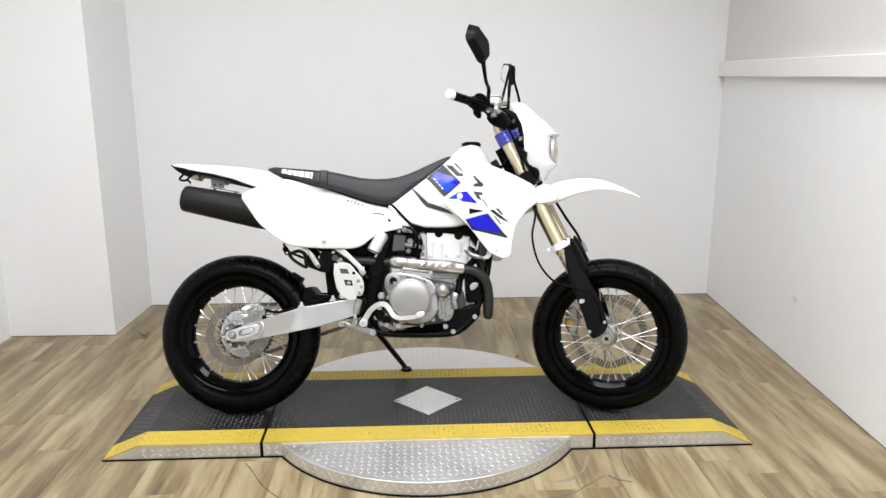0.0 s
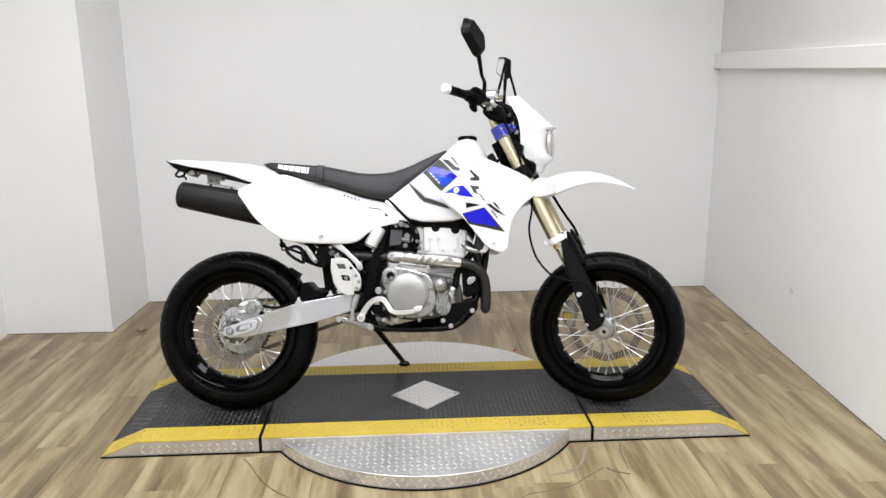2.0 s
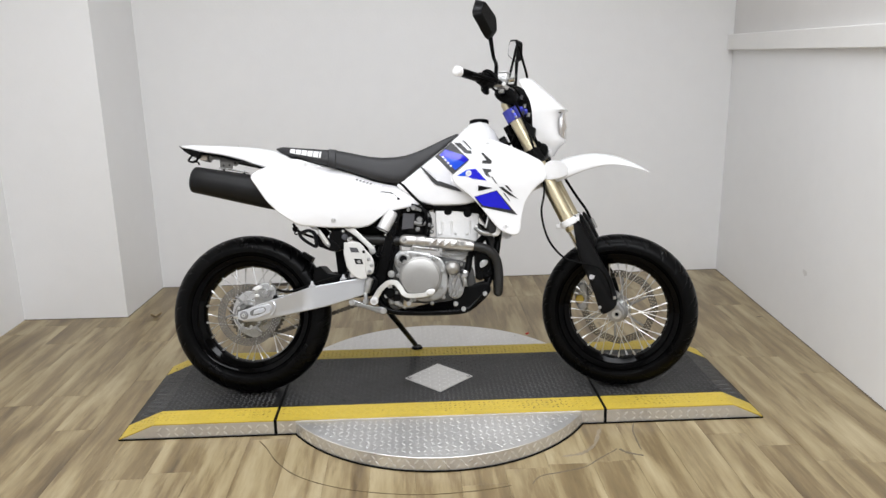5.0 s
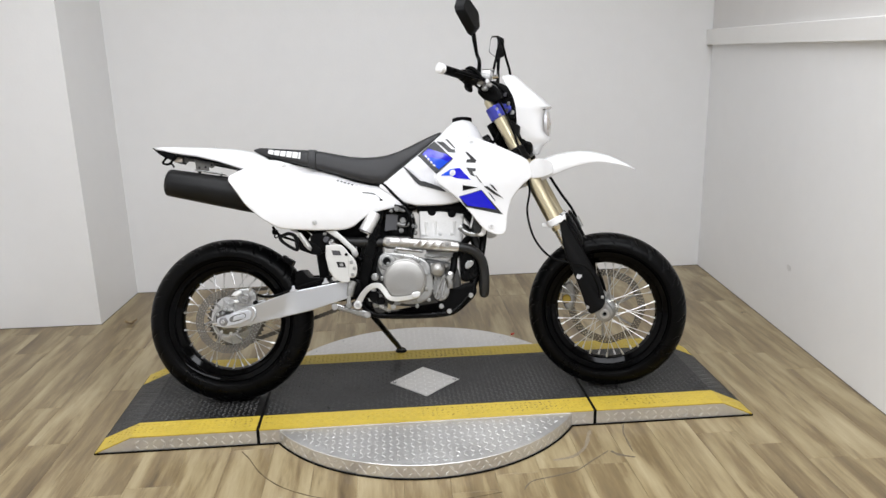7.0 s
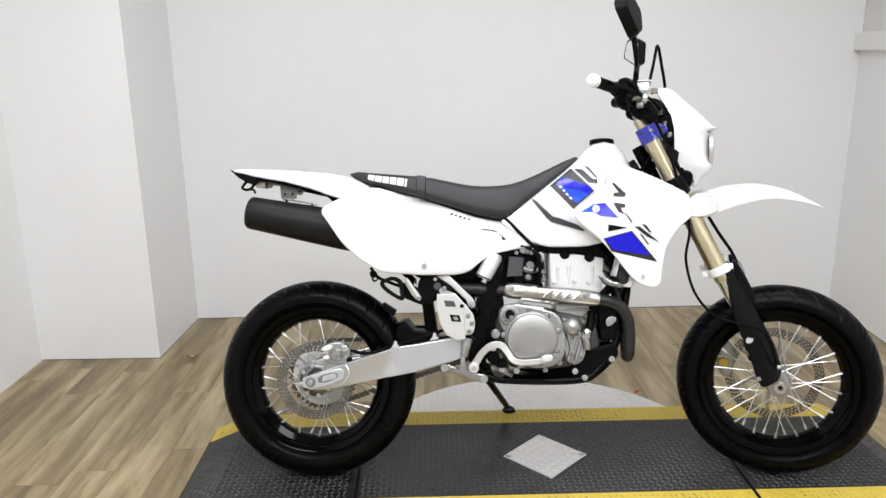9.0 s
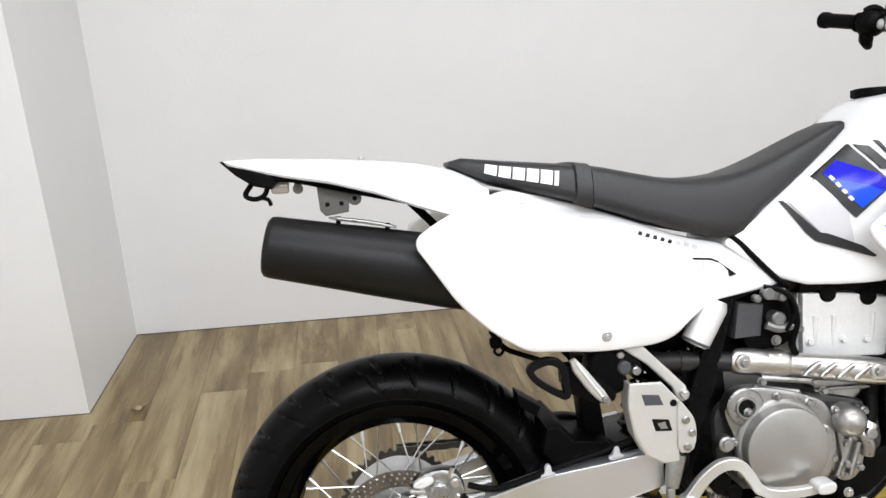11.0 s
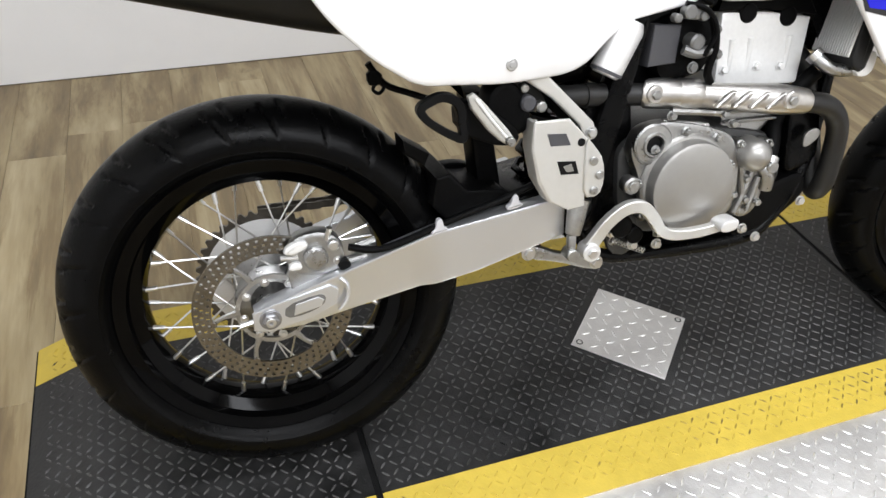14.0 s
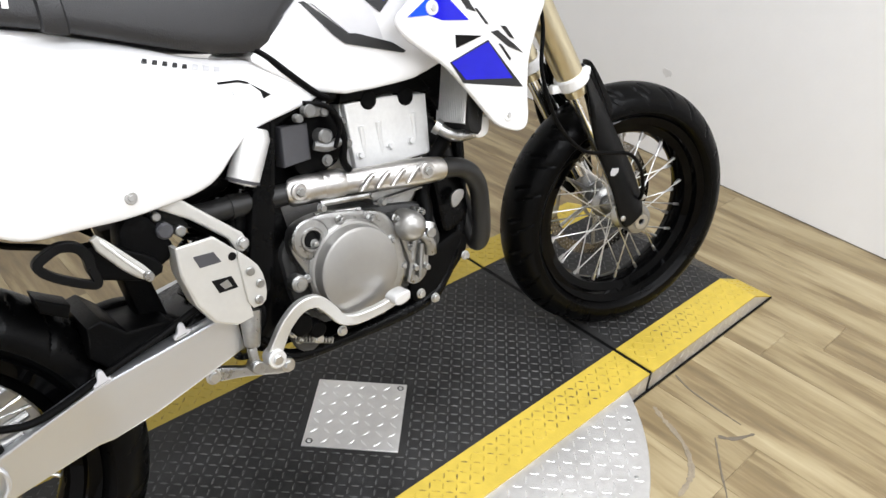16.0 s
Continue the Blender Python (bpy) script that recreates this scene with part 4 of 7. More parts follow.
def decal(profile, side, material, parent, label, lift=0.0012, cuts=0, grid=0.01):
    """A thin sticker that follows the surface y = side(x, z)."""
    bm = bmesh.new()
    pts = rounded(profile, cuts) if cuts else [Vector(p) for p in profile]
    bridge(bm, [[(p.x, 0.004, p.y) for p in pts], [(p.x, -lift, p.y) for p in pts]])
    xs, zs = [p.x for p in pts], [p.y for p in pts]
    for a, lo, hi in ((0, min(xs), max(xs)), (2, min(zs), max(zs))):
        k = lo + grid
        while k < hi:
            no = Vector((1, 0, 0)) if a == 0 else Vector((0, 0, 1))
            bmesh.ops.bisect_plane(bm, geom=bm.verts[:] + bm.edges[:] + bm.faces[:], plane_co=no * k, plane_no=no, dist=1e-5)
            k += grid
    for v in bm.verts:
        v.co.y += side(v.co.x, v.co.z)
    return part("decal", bm, material, parent, label, smooth=40)


decal([(0.008, 0.913), (0.073, 0.967), (0.142, 0.895), (0.078, 0.839)], tank_side, M_INK, tk, "black border of a blue decal", 0.004)
decal([(0.025, 0.918), (0.049, 0.94), (0.118, 0.914), (0.138, 0.895), (0.087, 0.855)], tank_side, M_BLUE, tk, "deep blue decal", 0.0048)
decal([(0.025, 0.918), (0.044, 0.907), (0.1, 0.895), (0.124, 0.884), (0.087, 0.855)], tank_side, M_BLUEL, tk, "brighter blue lower half of a decal", 0.0054)
for k in range(4):
    x0, z0 = 0.034 + k * 0.010, 0.911 - k * 0.012
    decal([(x0, z0), (x0 + 0.005, z0 + 0.003), (x0 + 0.011, z0 - 0.004), (x0 + 0.006, z0 - 0.007)], tank_side, M_PRINT, tk, "white bar", 0.006)
decal([(-0.04, 0.868), (-0.032, 0.868), (0.018, 0.815), (0.105, 0.775), (0.075, 0.79), (0.066, 0.845), (0.018, 0.912)], tank_side, M_GREYD, tk, "pale silver decal", 0.0034)
decal([(-0.049, 0.872), (-0.043, 0.872), (0.016, 0.815), (0.03, 0.813), (0.088, 0.79), (0.112, 0.772), (0.106, 0.77), (0.01, 0.8), (-0.006, 0.815)], tank_side, M_INK, tk, "black decal stripe", 0.0042)
# angular black shapes of the model mark, upper pair
decal([(0.083, 0.966), (0.107, 0.963), (0.137, 0.933), (0.150, 0.931), (0.152, 0.919), (0.124, 0.922), (0.118, 0.93)], tank_side, M_INK, tk, "black angular mark", 0.004)
decal([(0.116, 0.973), (0.125, 0.971), (0.154, 0.935), (0.146, 0.938)], tank_side, M_INK, tk, "black angular mark", 0.004)
# filler cap
bm = lathe([(0.0, 1.055), (0.036, 1.055), (0.038, 1.058), (0.038, 1.067), (0.035, 1.071), (0.0, 1.071)], seg=32, m=Matrix.Rotation(radians(90), 4, "X"), closed=False)
bmesh.ops.transform(bm, matrix=Matrix.Translation((0.187, 0, 0)), verts=bm.verts[:])
for v in bm.verts:
    v.co.z = abs(v.co.z)
part("filler_cap", bm, M_BLACK, tk, "black screw filler cap", smooth=30)
for k in range(14):
    a = 2 * math.pi * k / 14
    part("cap_rib", box(0.187 + 0.036 * math.cos(a) - 0.003, 0.187 + 0.036 * math.cos(a) + 0.003, 0.036 * math.sin(a) - 0.003, 0.036 * math.sin(a) + 0.003, 1.056, 1.07, 0.001), M_BLACK, tk, smooth=0)

# side panels
PANEL = [(-0.70, 0.836), (-0.655, 0.866), (-0.54, 0.912), (-0.404, 0.880), (-0.319, 0.852), (-0.234, 0.82), (-0.139, 0.80), (-0.10, 0.767), (-0.048, 0.736), (-0.05, 0.724), (-0.107, 0.713), (-0.175, 0.70), (-0.213, 0.674), (-0.244, 0.646), (-0.28, 0.636), (-0.40, 0.636), (-0.515, 0.645), (-0.575, 0.684), (-0.628, 0.733)]


def panel_warp(x, z):
    """The panel bulges over the muffler, tapers in ahead of it, and leans in under the seat."""
    lean = min(1.0, max(0.0, (z - 0.74) / 0.13)) ** 1.5 * min(1.0, max(0.0, (x + 0.72) / 0.25))
    return 0.1 * lean + 0.07 * ease((x + 0.41) / 0.27) * (1 - 0.45 * lean) - 0.03 * ease((-0.42 - x) / 0.2) + 0.012 * max(0, (0.69 - z) / 0.06) ** 2


bm = slab(PANEL, -0.150, -0.167, 0.0045, 2, warp=panel_warp, grid=0.025)
bmL = mirrored(bm)
sp = part("side_panel", bm, M_WHITE, bike, "glossy white side panel", smooth=60)
part("side_panel", bmL, M_WHITE, bike, "glossy white side panel", smooth=60)
panel_y = lambda x, z: -0.167 + panel_warp(x, z)
decal([(-0.207, 0.7795), (-0.206, 0.7765), (-0.172, 0.7735), (-0.158, 0.768), (-0.157, 0.771), (-0.172, 0.777)], panel_y, M_STRAP, sp, "dark upper edge of the vent")
decal([(-0.158, 0.7705), (-0.128, 0.747), (-0.141, 0.7435), (-0.142, 0.754)], panel_y, M_STRAP, sp, "dark corner of the vent opening")
decal([(-0.188, 0.772), (-0.185, 0.772), (-0.1865, 0.764), (-0.185, 0.756), (-0.188, 0.758), (-0.1895, 0.765)], panel_y, M_GREYD, sp, "grey edge in the vent")
for k in range(5):
    x0 = -0.305 + k * 0.0135
    z0 = 0.8245 - k * 0.0042
    decal([(x0, z0), (x0 + 0.0075, z0 - 0.002), (x0 + 0.0105, z0 + 0.0035), (x0 + 0.005, z0 + 0.0055)], panel_y, M_INK, sp, "black printed bar", 0.0015)
for k in range(3):
    x0 = -0.236 + k * 0.016
    z0 = 0.804 - k * 0.0045
    decal([(x0, z0), (x0 + 0.009, z0 - 0.0025), (x0 + 0.012, z0 + 0.004), (x0 + 0.003, z0 + 0.0065)], panel_y, M_GREYD, sp, "silver printed bar", 0.0015)
bm = disc(-0.382, panel_y(-0.382, 0.668) + 0.004, panel_y(-0.382, 0.668) - 0.002, 0.664, 0.0085, 0.001, 20)
disc(-0.382, panel_y(-0.382, 0.668) - 0.002, panel_y(-0.382, 0.668) - 0.0045, 0.664, 0.005, 0.001, 6, bm)
part("screw", bm, M_STEEL, sp, smooth=25)
bm = disc(-0.505, panel_y(-0.505, 0.898) + 0.006, panel_y(-0.505, 0.898) - 0.004, 0.893, 0.007, 0.001, 16)
part("screw", bm, M_PRINT, sp, smooth=25)

for s in (-1, 1):
    part("seam", tube([(-0.15, s * 0.078, 0.826), (-0.12, s * 0.087, 0.803), (-0.09, s * 0.095, 0.77), (-0.055, s * 0.1, 0.735), (-0.035, s * 0.1, 0.722)], 0.0055, 8), M_BLACK, tk, "black gap between tank and side panel")

# radiator shrouds
SHROUD = [(0.178, 0.957), (0.208, 0.979), (0.238, 0.970), (0.294, 0.944), (0.368, 0.911), (0.425, 0.884), (0.444, 0.842), (0.437, 0.814), (0.396, 0.784), (0.352, 0.728), (0.335, 0.662), (0.331, 0.606), (0.303, 0.594), (0.25, 0.617), (0.185, 0.702), (0.147, 0.744), (0.082, 0.797), (0.07, 0.828), (0.103, 0.850), (0.138, 0.884), (0.176, 0.912)]


def shroud_warp(x, z):
    return 0.05 * max(0, (x - 0.30) / 0.14) ** 1.5 + 0.018 * max(0, (0.16 - x) / 0.09) + 0.05 * max(0, (z - 0.86) / 0.12) ** 1.5 - 0.01 * max(0, 1 - abs(z - 0.80) / 0.1)


bm = slab(SHROUD, -0.164, -0.176, 0.0035, 2, warp=shroud_warp, grid=0.02)
bmL = mirrored(bm)
sh = part("radiator_shroud", bm, M_WHITE, bike, "glossy white radiator shroud with blue decals", smooth=60)
part("radiator_shroud", bmL, M_WHITE, bike, "glossy white radiator shroud", smooth=60)
shroud_y = lambda x, z: -0.176 + shroud_warp(x, z)
decal([(0.092, 0.826), (0.13, 0.849), (0.163, 0.852), (0.203, 0.806), (0.15, 0.813), (0.129, 0.824)], shroud_y, M_BLUE, sh, "blue decal", 0.0012)
decal([(0.092, 0.826), (0.13, 0.849), (0.14, 0.85), (0.136, 0.82), (0.129, 0.824)], shroud_y, M_BLUEL, sh, "brighter blue decal", 0.0018)
decal([(0.157, 0.745), (0.242, 0.768), (0.32, 0.674), (0.183, 0.706)], shroud_y, M_INK, sh, "black border of a blue decal")
decal([(0.16, 0.744), (0.241, 0.765), (0.295, 0.694), (0.188, 0.711)], shroud_y, M_BLUE, sh, "blue decal", 0.002)
decal([(0.172, 0.787), (0.228, 0.777), (0.172, 0.766)], shroud_y, M_STRAP, sh, "dark vent slot", 0.002)
decal([(0.187, 0.913), (0.193, 0.915), (0.227, 0.880), (0.223, 0.870), (0.188, 0.872), (0.191, 0.883), (0.206, 0.884)], shroud_y, M_INK, sh, "black angular mark", 0.002)
decal([(0.187, 0.853), (0.222, 0.848), (0.223, 0.838), (0.209, 0.837), (0.220, 0.817), (0.203, 0.824)], shroud_y, M_INK, sh, "black angular mark", 0.002)
decal([(0.220, 0.823), (0.225, 0.821), (0.244, 0.793), (0.238, 0.795)], shroud_y, M_INK, sh, "thin black line", 0.002)
decal([(0.250, 0.780), (0.264, 0.781), (0.324, 0.734), (0.288, 0.750)], shroud_y, M_INK, sh, "black angular mark", 0.002)
decal([(0.272, 0.787), (0.283, 0.785), (0.302, 0.761), (0.292, 0.765)], shroud_y, M_INK, sh, "black angular mark", 0.002)
decal([(0.266, 0.758), (0.272, 0.756), (0.293, 0.728), (0.290, 0.726)], shroud_y, M_INK, sh, "thin black line", 0.002)
for x0, z0, r in ((0.275, 0.632, 0.011), (0.137, 0.834, 0.012), (0.212, 0.953, 0.008)):
    y = shroud_y(x0, z0)
    bm = disc(x0, y + 0.006, y - 0.0035, z0, r, 0.0018, 24)
    ob = part("screw_boss", bm, M_WHITE, sh, smooth=25)
    bm = disc(x0, y - 0.0025, y - 0.0055, z0, r * 0.5, 0.0008, 6)
    part("screw", bm, M_STEEL, sh, smooth=25)

# tail
def tail():
    xs = [-1.012, -0.995, -0.955, -0.9, -0.83, -0.75, -0.68, -0.62, -0.585, -0.56]
    top = [0.977, 0.979, 0.981, 0.979, 0.976, 0.970, 0.963, 0.950, 0.935, 0.92]
    edge = [0.973, 0.967, 0.956, 0.944, 0.932, 0.911, 0.885, 0.866, 0.868, 0.875]
    hw = [0.05, 0.066, 0.08, 0.086, 0.09, 0.094, 0.1, 0.104, 0.1, 0.096]
    rings = []
    for x, t, e, w in zip(xs, top, edge, hw):
        half = [(w * 0.96, e), (w, e + 0.004), (w * 0.97, e + (t - e) * 0.45), (w * 0.88, e + (t - e) * 0.8), (w * 0.6, t - 0.003), (0, t)]
        low = [(w * 0.55, t - 0.008), (w * 0.84, e + (t - e) * 0.72), (w * 0.92, e + 0.004)]
        ring = [(x, -y, z) for y, z in half] + [(x, y, z) for y, z in reversed(half[:-1])]
        ring += [(x, y, z) for y, z in reversed(low)] + [(x, 0, t - 0.006)] + [(x, -y, z) for y, z in low]
        rings.append(ring)
    return loft(rings)


tl = part("tail_fender", tail(), M_WHITE, bike, "white plastic tail fender", smooth=50)
bm = slab([(-1.014, 0.9745), (-0.99, 0.967), (-0.955, 0.958), (-0.925, 0.95), (-0.918, 0.936), (-0.928, 0.926), (-0.955, 0.932), (-0.985, 0.95)], 0.076, -0.078, 0.003, 0, grid=0.02)
for v in bm.verts:
    v.co.y *= min(1.03, 0.66 + 0.4 * (v.co.x + 1.014) / 0.06)
part("tail_tip", bm, M_BLACK, tl, "black plastic edge under the tail")
part("under_tray", slab([(-0.93, 0.94), (-0.84, 0.93), (-0.75, 0.911), (-0.66, 0.878), (-0.65, 0.885), (-0.75, 0.922), (-0.84, 0.942), (-0.93, 0.95)], 0.07, -0.075, 0.002), M_BLACK, tl, "black plastic under-tray")
bm = tube([(-0.962, -0.05, 0.936), (-0.972, -0.06, 0.917), (-0.956, -0.06, 0.91), (-0.94, -0.06, 0.917), (-0.934, -0.055, 0.934)], 0.0045, 8)
tube([(-0.946, -0.06, 0.912), (-0.934, -0.06, 0.908), (-0.93, -0.06, 0.898)], 0.0035, 8, 6, bm)
part("lamp_bracket", bm, M_BLACK, tl, "bent black wire bracket")
bm = slab([(-0.854, 0.936), (-0.795, 0.93), (-0.8, 0.882), (-0.84, 0.876), (-0.849, 0.886)], -0.045, -0.05, 0.0015, 0)
disc(-0.789, -0.045, -0.05, 0.905, 0.012, 0.001, 16, bm)
box(-0.803, -0.789, -0.0495, -0.0455, 0.899, 0.911, 0, bm)
lb = part("plate_bracket", bm, M_BRACKET, tl, "grey metal plate bracket")
for x, z in ((-0.836, 0.896), (-0.812, 0.897), (-0.789, 0.905)):
    part("hole_plug", disc(x, -0.049, -0.0512, z, 0.0042, 0.0004, 10), M_STRAP, lb)
bm = disc(-0.885, -0.045, -0.049, 0.925, 0.009, 0.001, 16)
box(-0.891, -0.879, -0.0485, -0.0455, 0.925, 0.942, 0, bm)
part("plate_tab", bm, M_BRACKET, tl, "grey metal tab")
part("tail_light_stub", box(-0.93, -0.90, -0.055, -0.04, 0.918, 0.938, 0.004), M_LENS, tl)
part("screw", lathe([(0, 0), (0.006, 0), (0.006, 0.004), (0, 0.006)], (0, 0, 0), 12, m=Matrix.Translation((-0.775, -0.04, 0.971)) @ Matrix.Rotation(radians(90), 4, "X"), closed=False), M_STEEL, tl)

# muffler
def muffler():
    a, b = Vector((-0.934, -0.118, 0.834)), Vector((-0.56, -0.1, 0.762))
    d = (b - a).normalized()
    n = Vector((-d.z, 0, d.x)) * -1
    rows = [(0, 0.036), (0.0, 0.044), (0.004, 0.049), (0.012, 0.051), (0.1, 0.054), (0.2, 0.058), (0.3, 0.061), ((b - a).length, 0.061)]
    rings = []
    for s, r in rows:
        p = a + d * s
        rings.append([p + Vector((0, 1, 0)) * math.cos(t) * r * 0.98 + n * math.sin(t) * r for t in (2 * math.pi * k / 32 for k in range(32))])
    return loft(rings)


mf = part("muffler", muffler(), M_MUFF, bike, "matt black cylindrical muffler", smooth=40)
part("end_cap_outlet", rod((-0.938, -0.118, 0.83), (-0.915, -0.118, 0.827), 0.018, 16), M_PIPE, mf)
bm = slab([(-0.83, 0.874), (-0.83, 0.879), (-0.765, 0.8695), (-0.72, 0.859), (-0.72, 0.8545), (-0.765, 0.8635)], -0.1, -0.13, 0.0015, 1)
part("heat_strip", bm, M_CAST, mf, "bright metal strip on standoffs")
for x, z in ((-0.815, 0.868), (-0.735, 0.854)):
    part("standoff", rod((x, -0.116, z - 0.012), (x, -0.116, z + 0.01), 0.004, 8), M_BLACK, mf)
bm = rod((-0.936, -0.118, 0.79), (-0.923, -0.118, 0.79), 0.004, 8)
part("rivet", bm, M_STEEL, mf)


# ---- frame, engine and exhaust ----
part("frame", slab([(-0.118, 0.735), (-0.15, 0.73), (-0.185, 0.62), (-0.215, 0.52), (-0.255, 0.40), (-0.235, 0.36), (-0.20, 0.37), (-0.185, 0.46), (-0.155, 0.58)], -0.05, -0.09, 0.006), M_FRAME, bike, "black steel frame upright")
part("frame", mirrored(slab([(-0.118, 0.735), (-0.15, 0.73), (-0.185, 0.62), (-0.215, 0.52), (-0.255, 0.40), (-0.235, 0.36), (-0.20, 0.37), (-0.185, 0.46), (-0.155, 0.58)], -0.05, -0.09, 0.006)), M_FRAME, bike)
for s in (-1, 1):
    part("cradle_tube", tube([(-0.23, s * 0.08, 0.37), (-0.19, s * 0.08, 0.318), (-0.1, s * 0.078, 0.304), (0.09, s * 0.078, 0.306), (0.155, s * 0.074, 0.335), (0.212, s * 0.07, 0.42), (0.25, s * 0.05, 0.56), (0.275, s * 0.03, 0.80), (0.285, 0, 0.93)], 0.0125, 12), M_FRAME, bike, "black cradle tube")
    part("subframe_tube", tube([(-0.13, s * 0.05, 0.76), (-0.35, s * 0.05, 0.83), (-0.62, s * 0.05, 0.895), (-0.82, s * 0.05, 0.95)], 0.009, 10), M_FRAME, bike, "black subframe tube")
    part("subframe_stay", tube([(-0.22, s * 0.085, 0.52), (-0.33, s * 0.09, 0.63), (-0.5, s * 0.085, 0.775), (-0.58, s * 0.07, 0.84)], 0.01, 10), M_FRAME, bike, "black subframe stay")
part("spine", tube([(0.30, 0, 0.98), (0.15, 0, 0.90), (-0.05, 0, 0.79), (-0.16, 0, 0.70)], [0.03, 0.026, 0.024, 0.022], 14), M_FRAME, bike, "black backbone tube")
part("head_tube", rod(HEAD_FOOT + HEAD_AXIS * 1.02, HEAD_FOOT + HEAD_AXIS * 1.17, 0.021, 20), M_FRAME, bike, "black steering head")
# airbox, rear shock and inner fender fill the middle
part("frame_spar", slab([(-0.165, 0.76), (-0.17, 0.69), (-0.13, 0.672), (-0.09, 0.702), (0.0, 0.709), (0.17, 0.7), (0.225, 0.62), (0.262, 0.62), (0.262, 0.76), (0.0, 0.75)], 0.066, -0.068, 0.006), M_FRAME, bike, "black frame spar under the tank")
part("air_boot", slab([(-0.17, 0.72), (-0.02, 0.715), (-0.015, 0.61), (-0.05, 0.575), (-0.17, 0.585)], 0.05, -0.05, 0.012), M_BLACK, bike, "black rubber intake boot")
part("pivot_plate", slab([(-0.215, 0.585), (-0.14, 0.585), (-0.12, 0.4), (-0.15, 0.33), (-0.235, 0.335), (-0.265, 0.41), (-0.24, 0.47)], 0.075, -0.07, 0.006), M_FRAME, bike, "black frame plate round the swing arm pivot")
part("airbox", slab([(-0.17, 0.72), (-0.20, 0.61), (-0.27, 0.60), (-0.40, 0.62), (-0.52, 0.70), (-0.50, 0.82), (-0.2, 0.77)], 0.05, -0.055, 0.02), M_BLACK, bike, "black plastic airbox")
part("inner_fender", loft([[(x, -w, z - 0.02), (x, -w * 0.7, z), (x, w * 0.7, z), (x, w, z - 0.02), (x, w * 0.7, z - 0.008), (x, -w * 0.7, z - 0.008)] for x, z, w in ((-0.42, 0.62, 0.07), (-0.5, 0.70, 0.08), (-0.6, 0.81, 0.085), (-0.7, 0.912, 0.08), (-0.82, 0.95, 0.07))]), M_BLACK, bike, "black inner rear fender")
part("mud_flap", slab([(-0.47, 0.485), (-0.448, 0.49), (-0.42, 0.46), (-0.36, 0.455), (-0.335, 0.43), (-0.34, 0.40), (-0.44, 0.395), (-0.478, 0.44)], 0.078, -0.082, 0.004, 0), M_BLACK, bike, "black rubber mud flap", smooth=30)
part("shock_cover", slab([(-0.405, 0.60), (-0.37, 0.60), (-0.345, 0.44), (-0.385, 0.44)], 0.03, -0.03, 0.006, 0), M_BLACK, bike, "black strut beside the shock absorber", smooth=30)
part("flap_edge", slab([(-0.518, 0.548), (-0.478, 0.523), (-0.486, 0.505), (-0.518, 0.526)], -0.02, -0.076, 0.003, 0), M_BLACK, bike, "black plastic flap", smooth=30)
part("shock_body", rod((-0.215, 0, 0.73), (-0.28, 0, 0.40), 0.024, 18), M_CHROME, bike, "rear shock absorber")
line = [Vector((-0.218, 0, 0.70)).lerp(Vector((-0.272, 0, 0.44)), k / 72) + Vector((math.cos(k * 0.7) * 0.04, math.sin(k * 0.7) * 0.04, 0)) for k in range(73)]
part("shock_spring", tube(line, 0.0062, 8, 1), M_FRAME, bike, "black coil spring")
part("shock_reservoir", tube([(-0.162, -0.086, 0.70), (-0.166, -0.087, 0.69), (-0.2, -0.091, 0.63), (-0.203, -0.091, 0.624)], [0.021, 0.0255, 0.0255, 0.02], 20, 1), M_ALU, bike, "bare aluminium reservoir cylinder")
part("reservoir_band", rod((-0.1995, -0.091, 0.631), (-0.2015, -0.091, 0.6265), 0.0262, 20), M_GREYP, bike)
part("ignition_box", slab([(-0.12, 0.693), (-0.073, 0.69), (-0.078, 0.632), (-0.127, 0.629)], -0.055, -0.088, 0.003, 0), M_GREYP, bike, "dark grey electronics box", smooth=20)
part("hose", tube([(-0.06, -0.1, 0.72), (-0.035, -0.108, 0.70), (-0.025, -0.11, 0.66), (-0.03, -0.105, 0.62), (-0.02, -0.1, 0.6)], 0.0065, 10), M_BLACK, bike, "black breather hose")
part("hose", tube([(-0.085, -0.11, 0.725), (-0.05, -0.118, 0.713), (-0.032, -0.118, 0.68), (-0.045, -0.112, 0.645)], 0.004, 8), M_BLACK, bike)
bm = disc(-0.078, -0.1, -0.118, 0.712, 0.011, 0.002, 14)
disc(-0.052, -0.1, -0.116, 0.705, 0.008, 0.002, 14, bm)
box(-0.072, -0.045, -0.112, -0.1, 0.70, 0.72, 0.002, bm)
disc(-0.098, -0.1, -0.117, 0.704, 0.007, 0.002, 12, bm)
part("throttle_linkage", bm, M_CYL, bike, "small alloy throttle linkage")
bm = disc(-0.055, -0.075, -0.11, 0.665, 0.013, 0.003, 18)
tube([(-0.075, -0.1, 0.655), (-0.055, -0.105, 0.648), (-0.03, -0.105, 0.652)], 0.008, 10, 6, bm)
bolt(-0.062, -0.11, 0.628, 0.007, 0.005, bm)
bolt(-0.022, -0.105, 0.682, 0.006, 0.005, bm)
bolt(-0.018, -0.108, 0.645, 0.006, 0.005, bm)
part("carburettor_fitting", bm, M_CYL, bike, "alloy carburettor fittings")
part("carburettor", slab([(-0.10, 0.70), (-0.02, 0.71), (-0.005, 0.66), (-0.02, 0.61), (-0.10, 0.60), (-0.12, 0.65)], 0.06, -0.085, 0.012), M_BLACK, bike, "dark carburettor body")

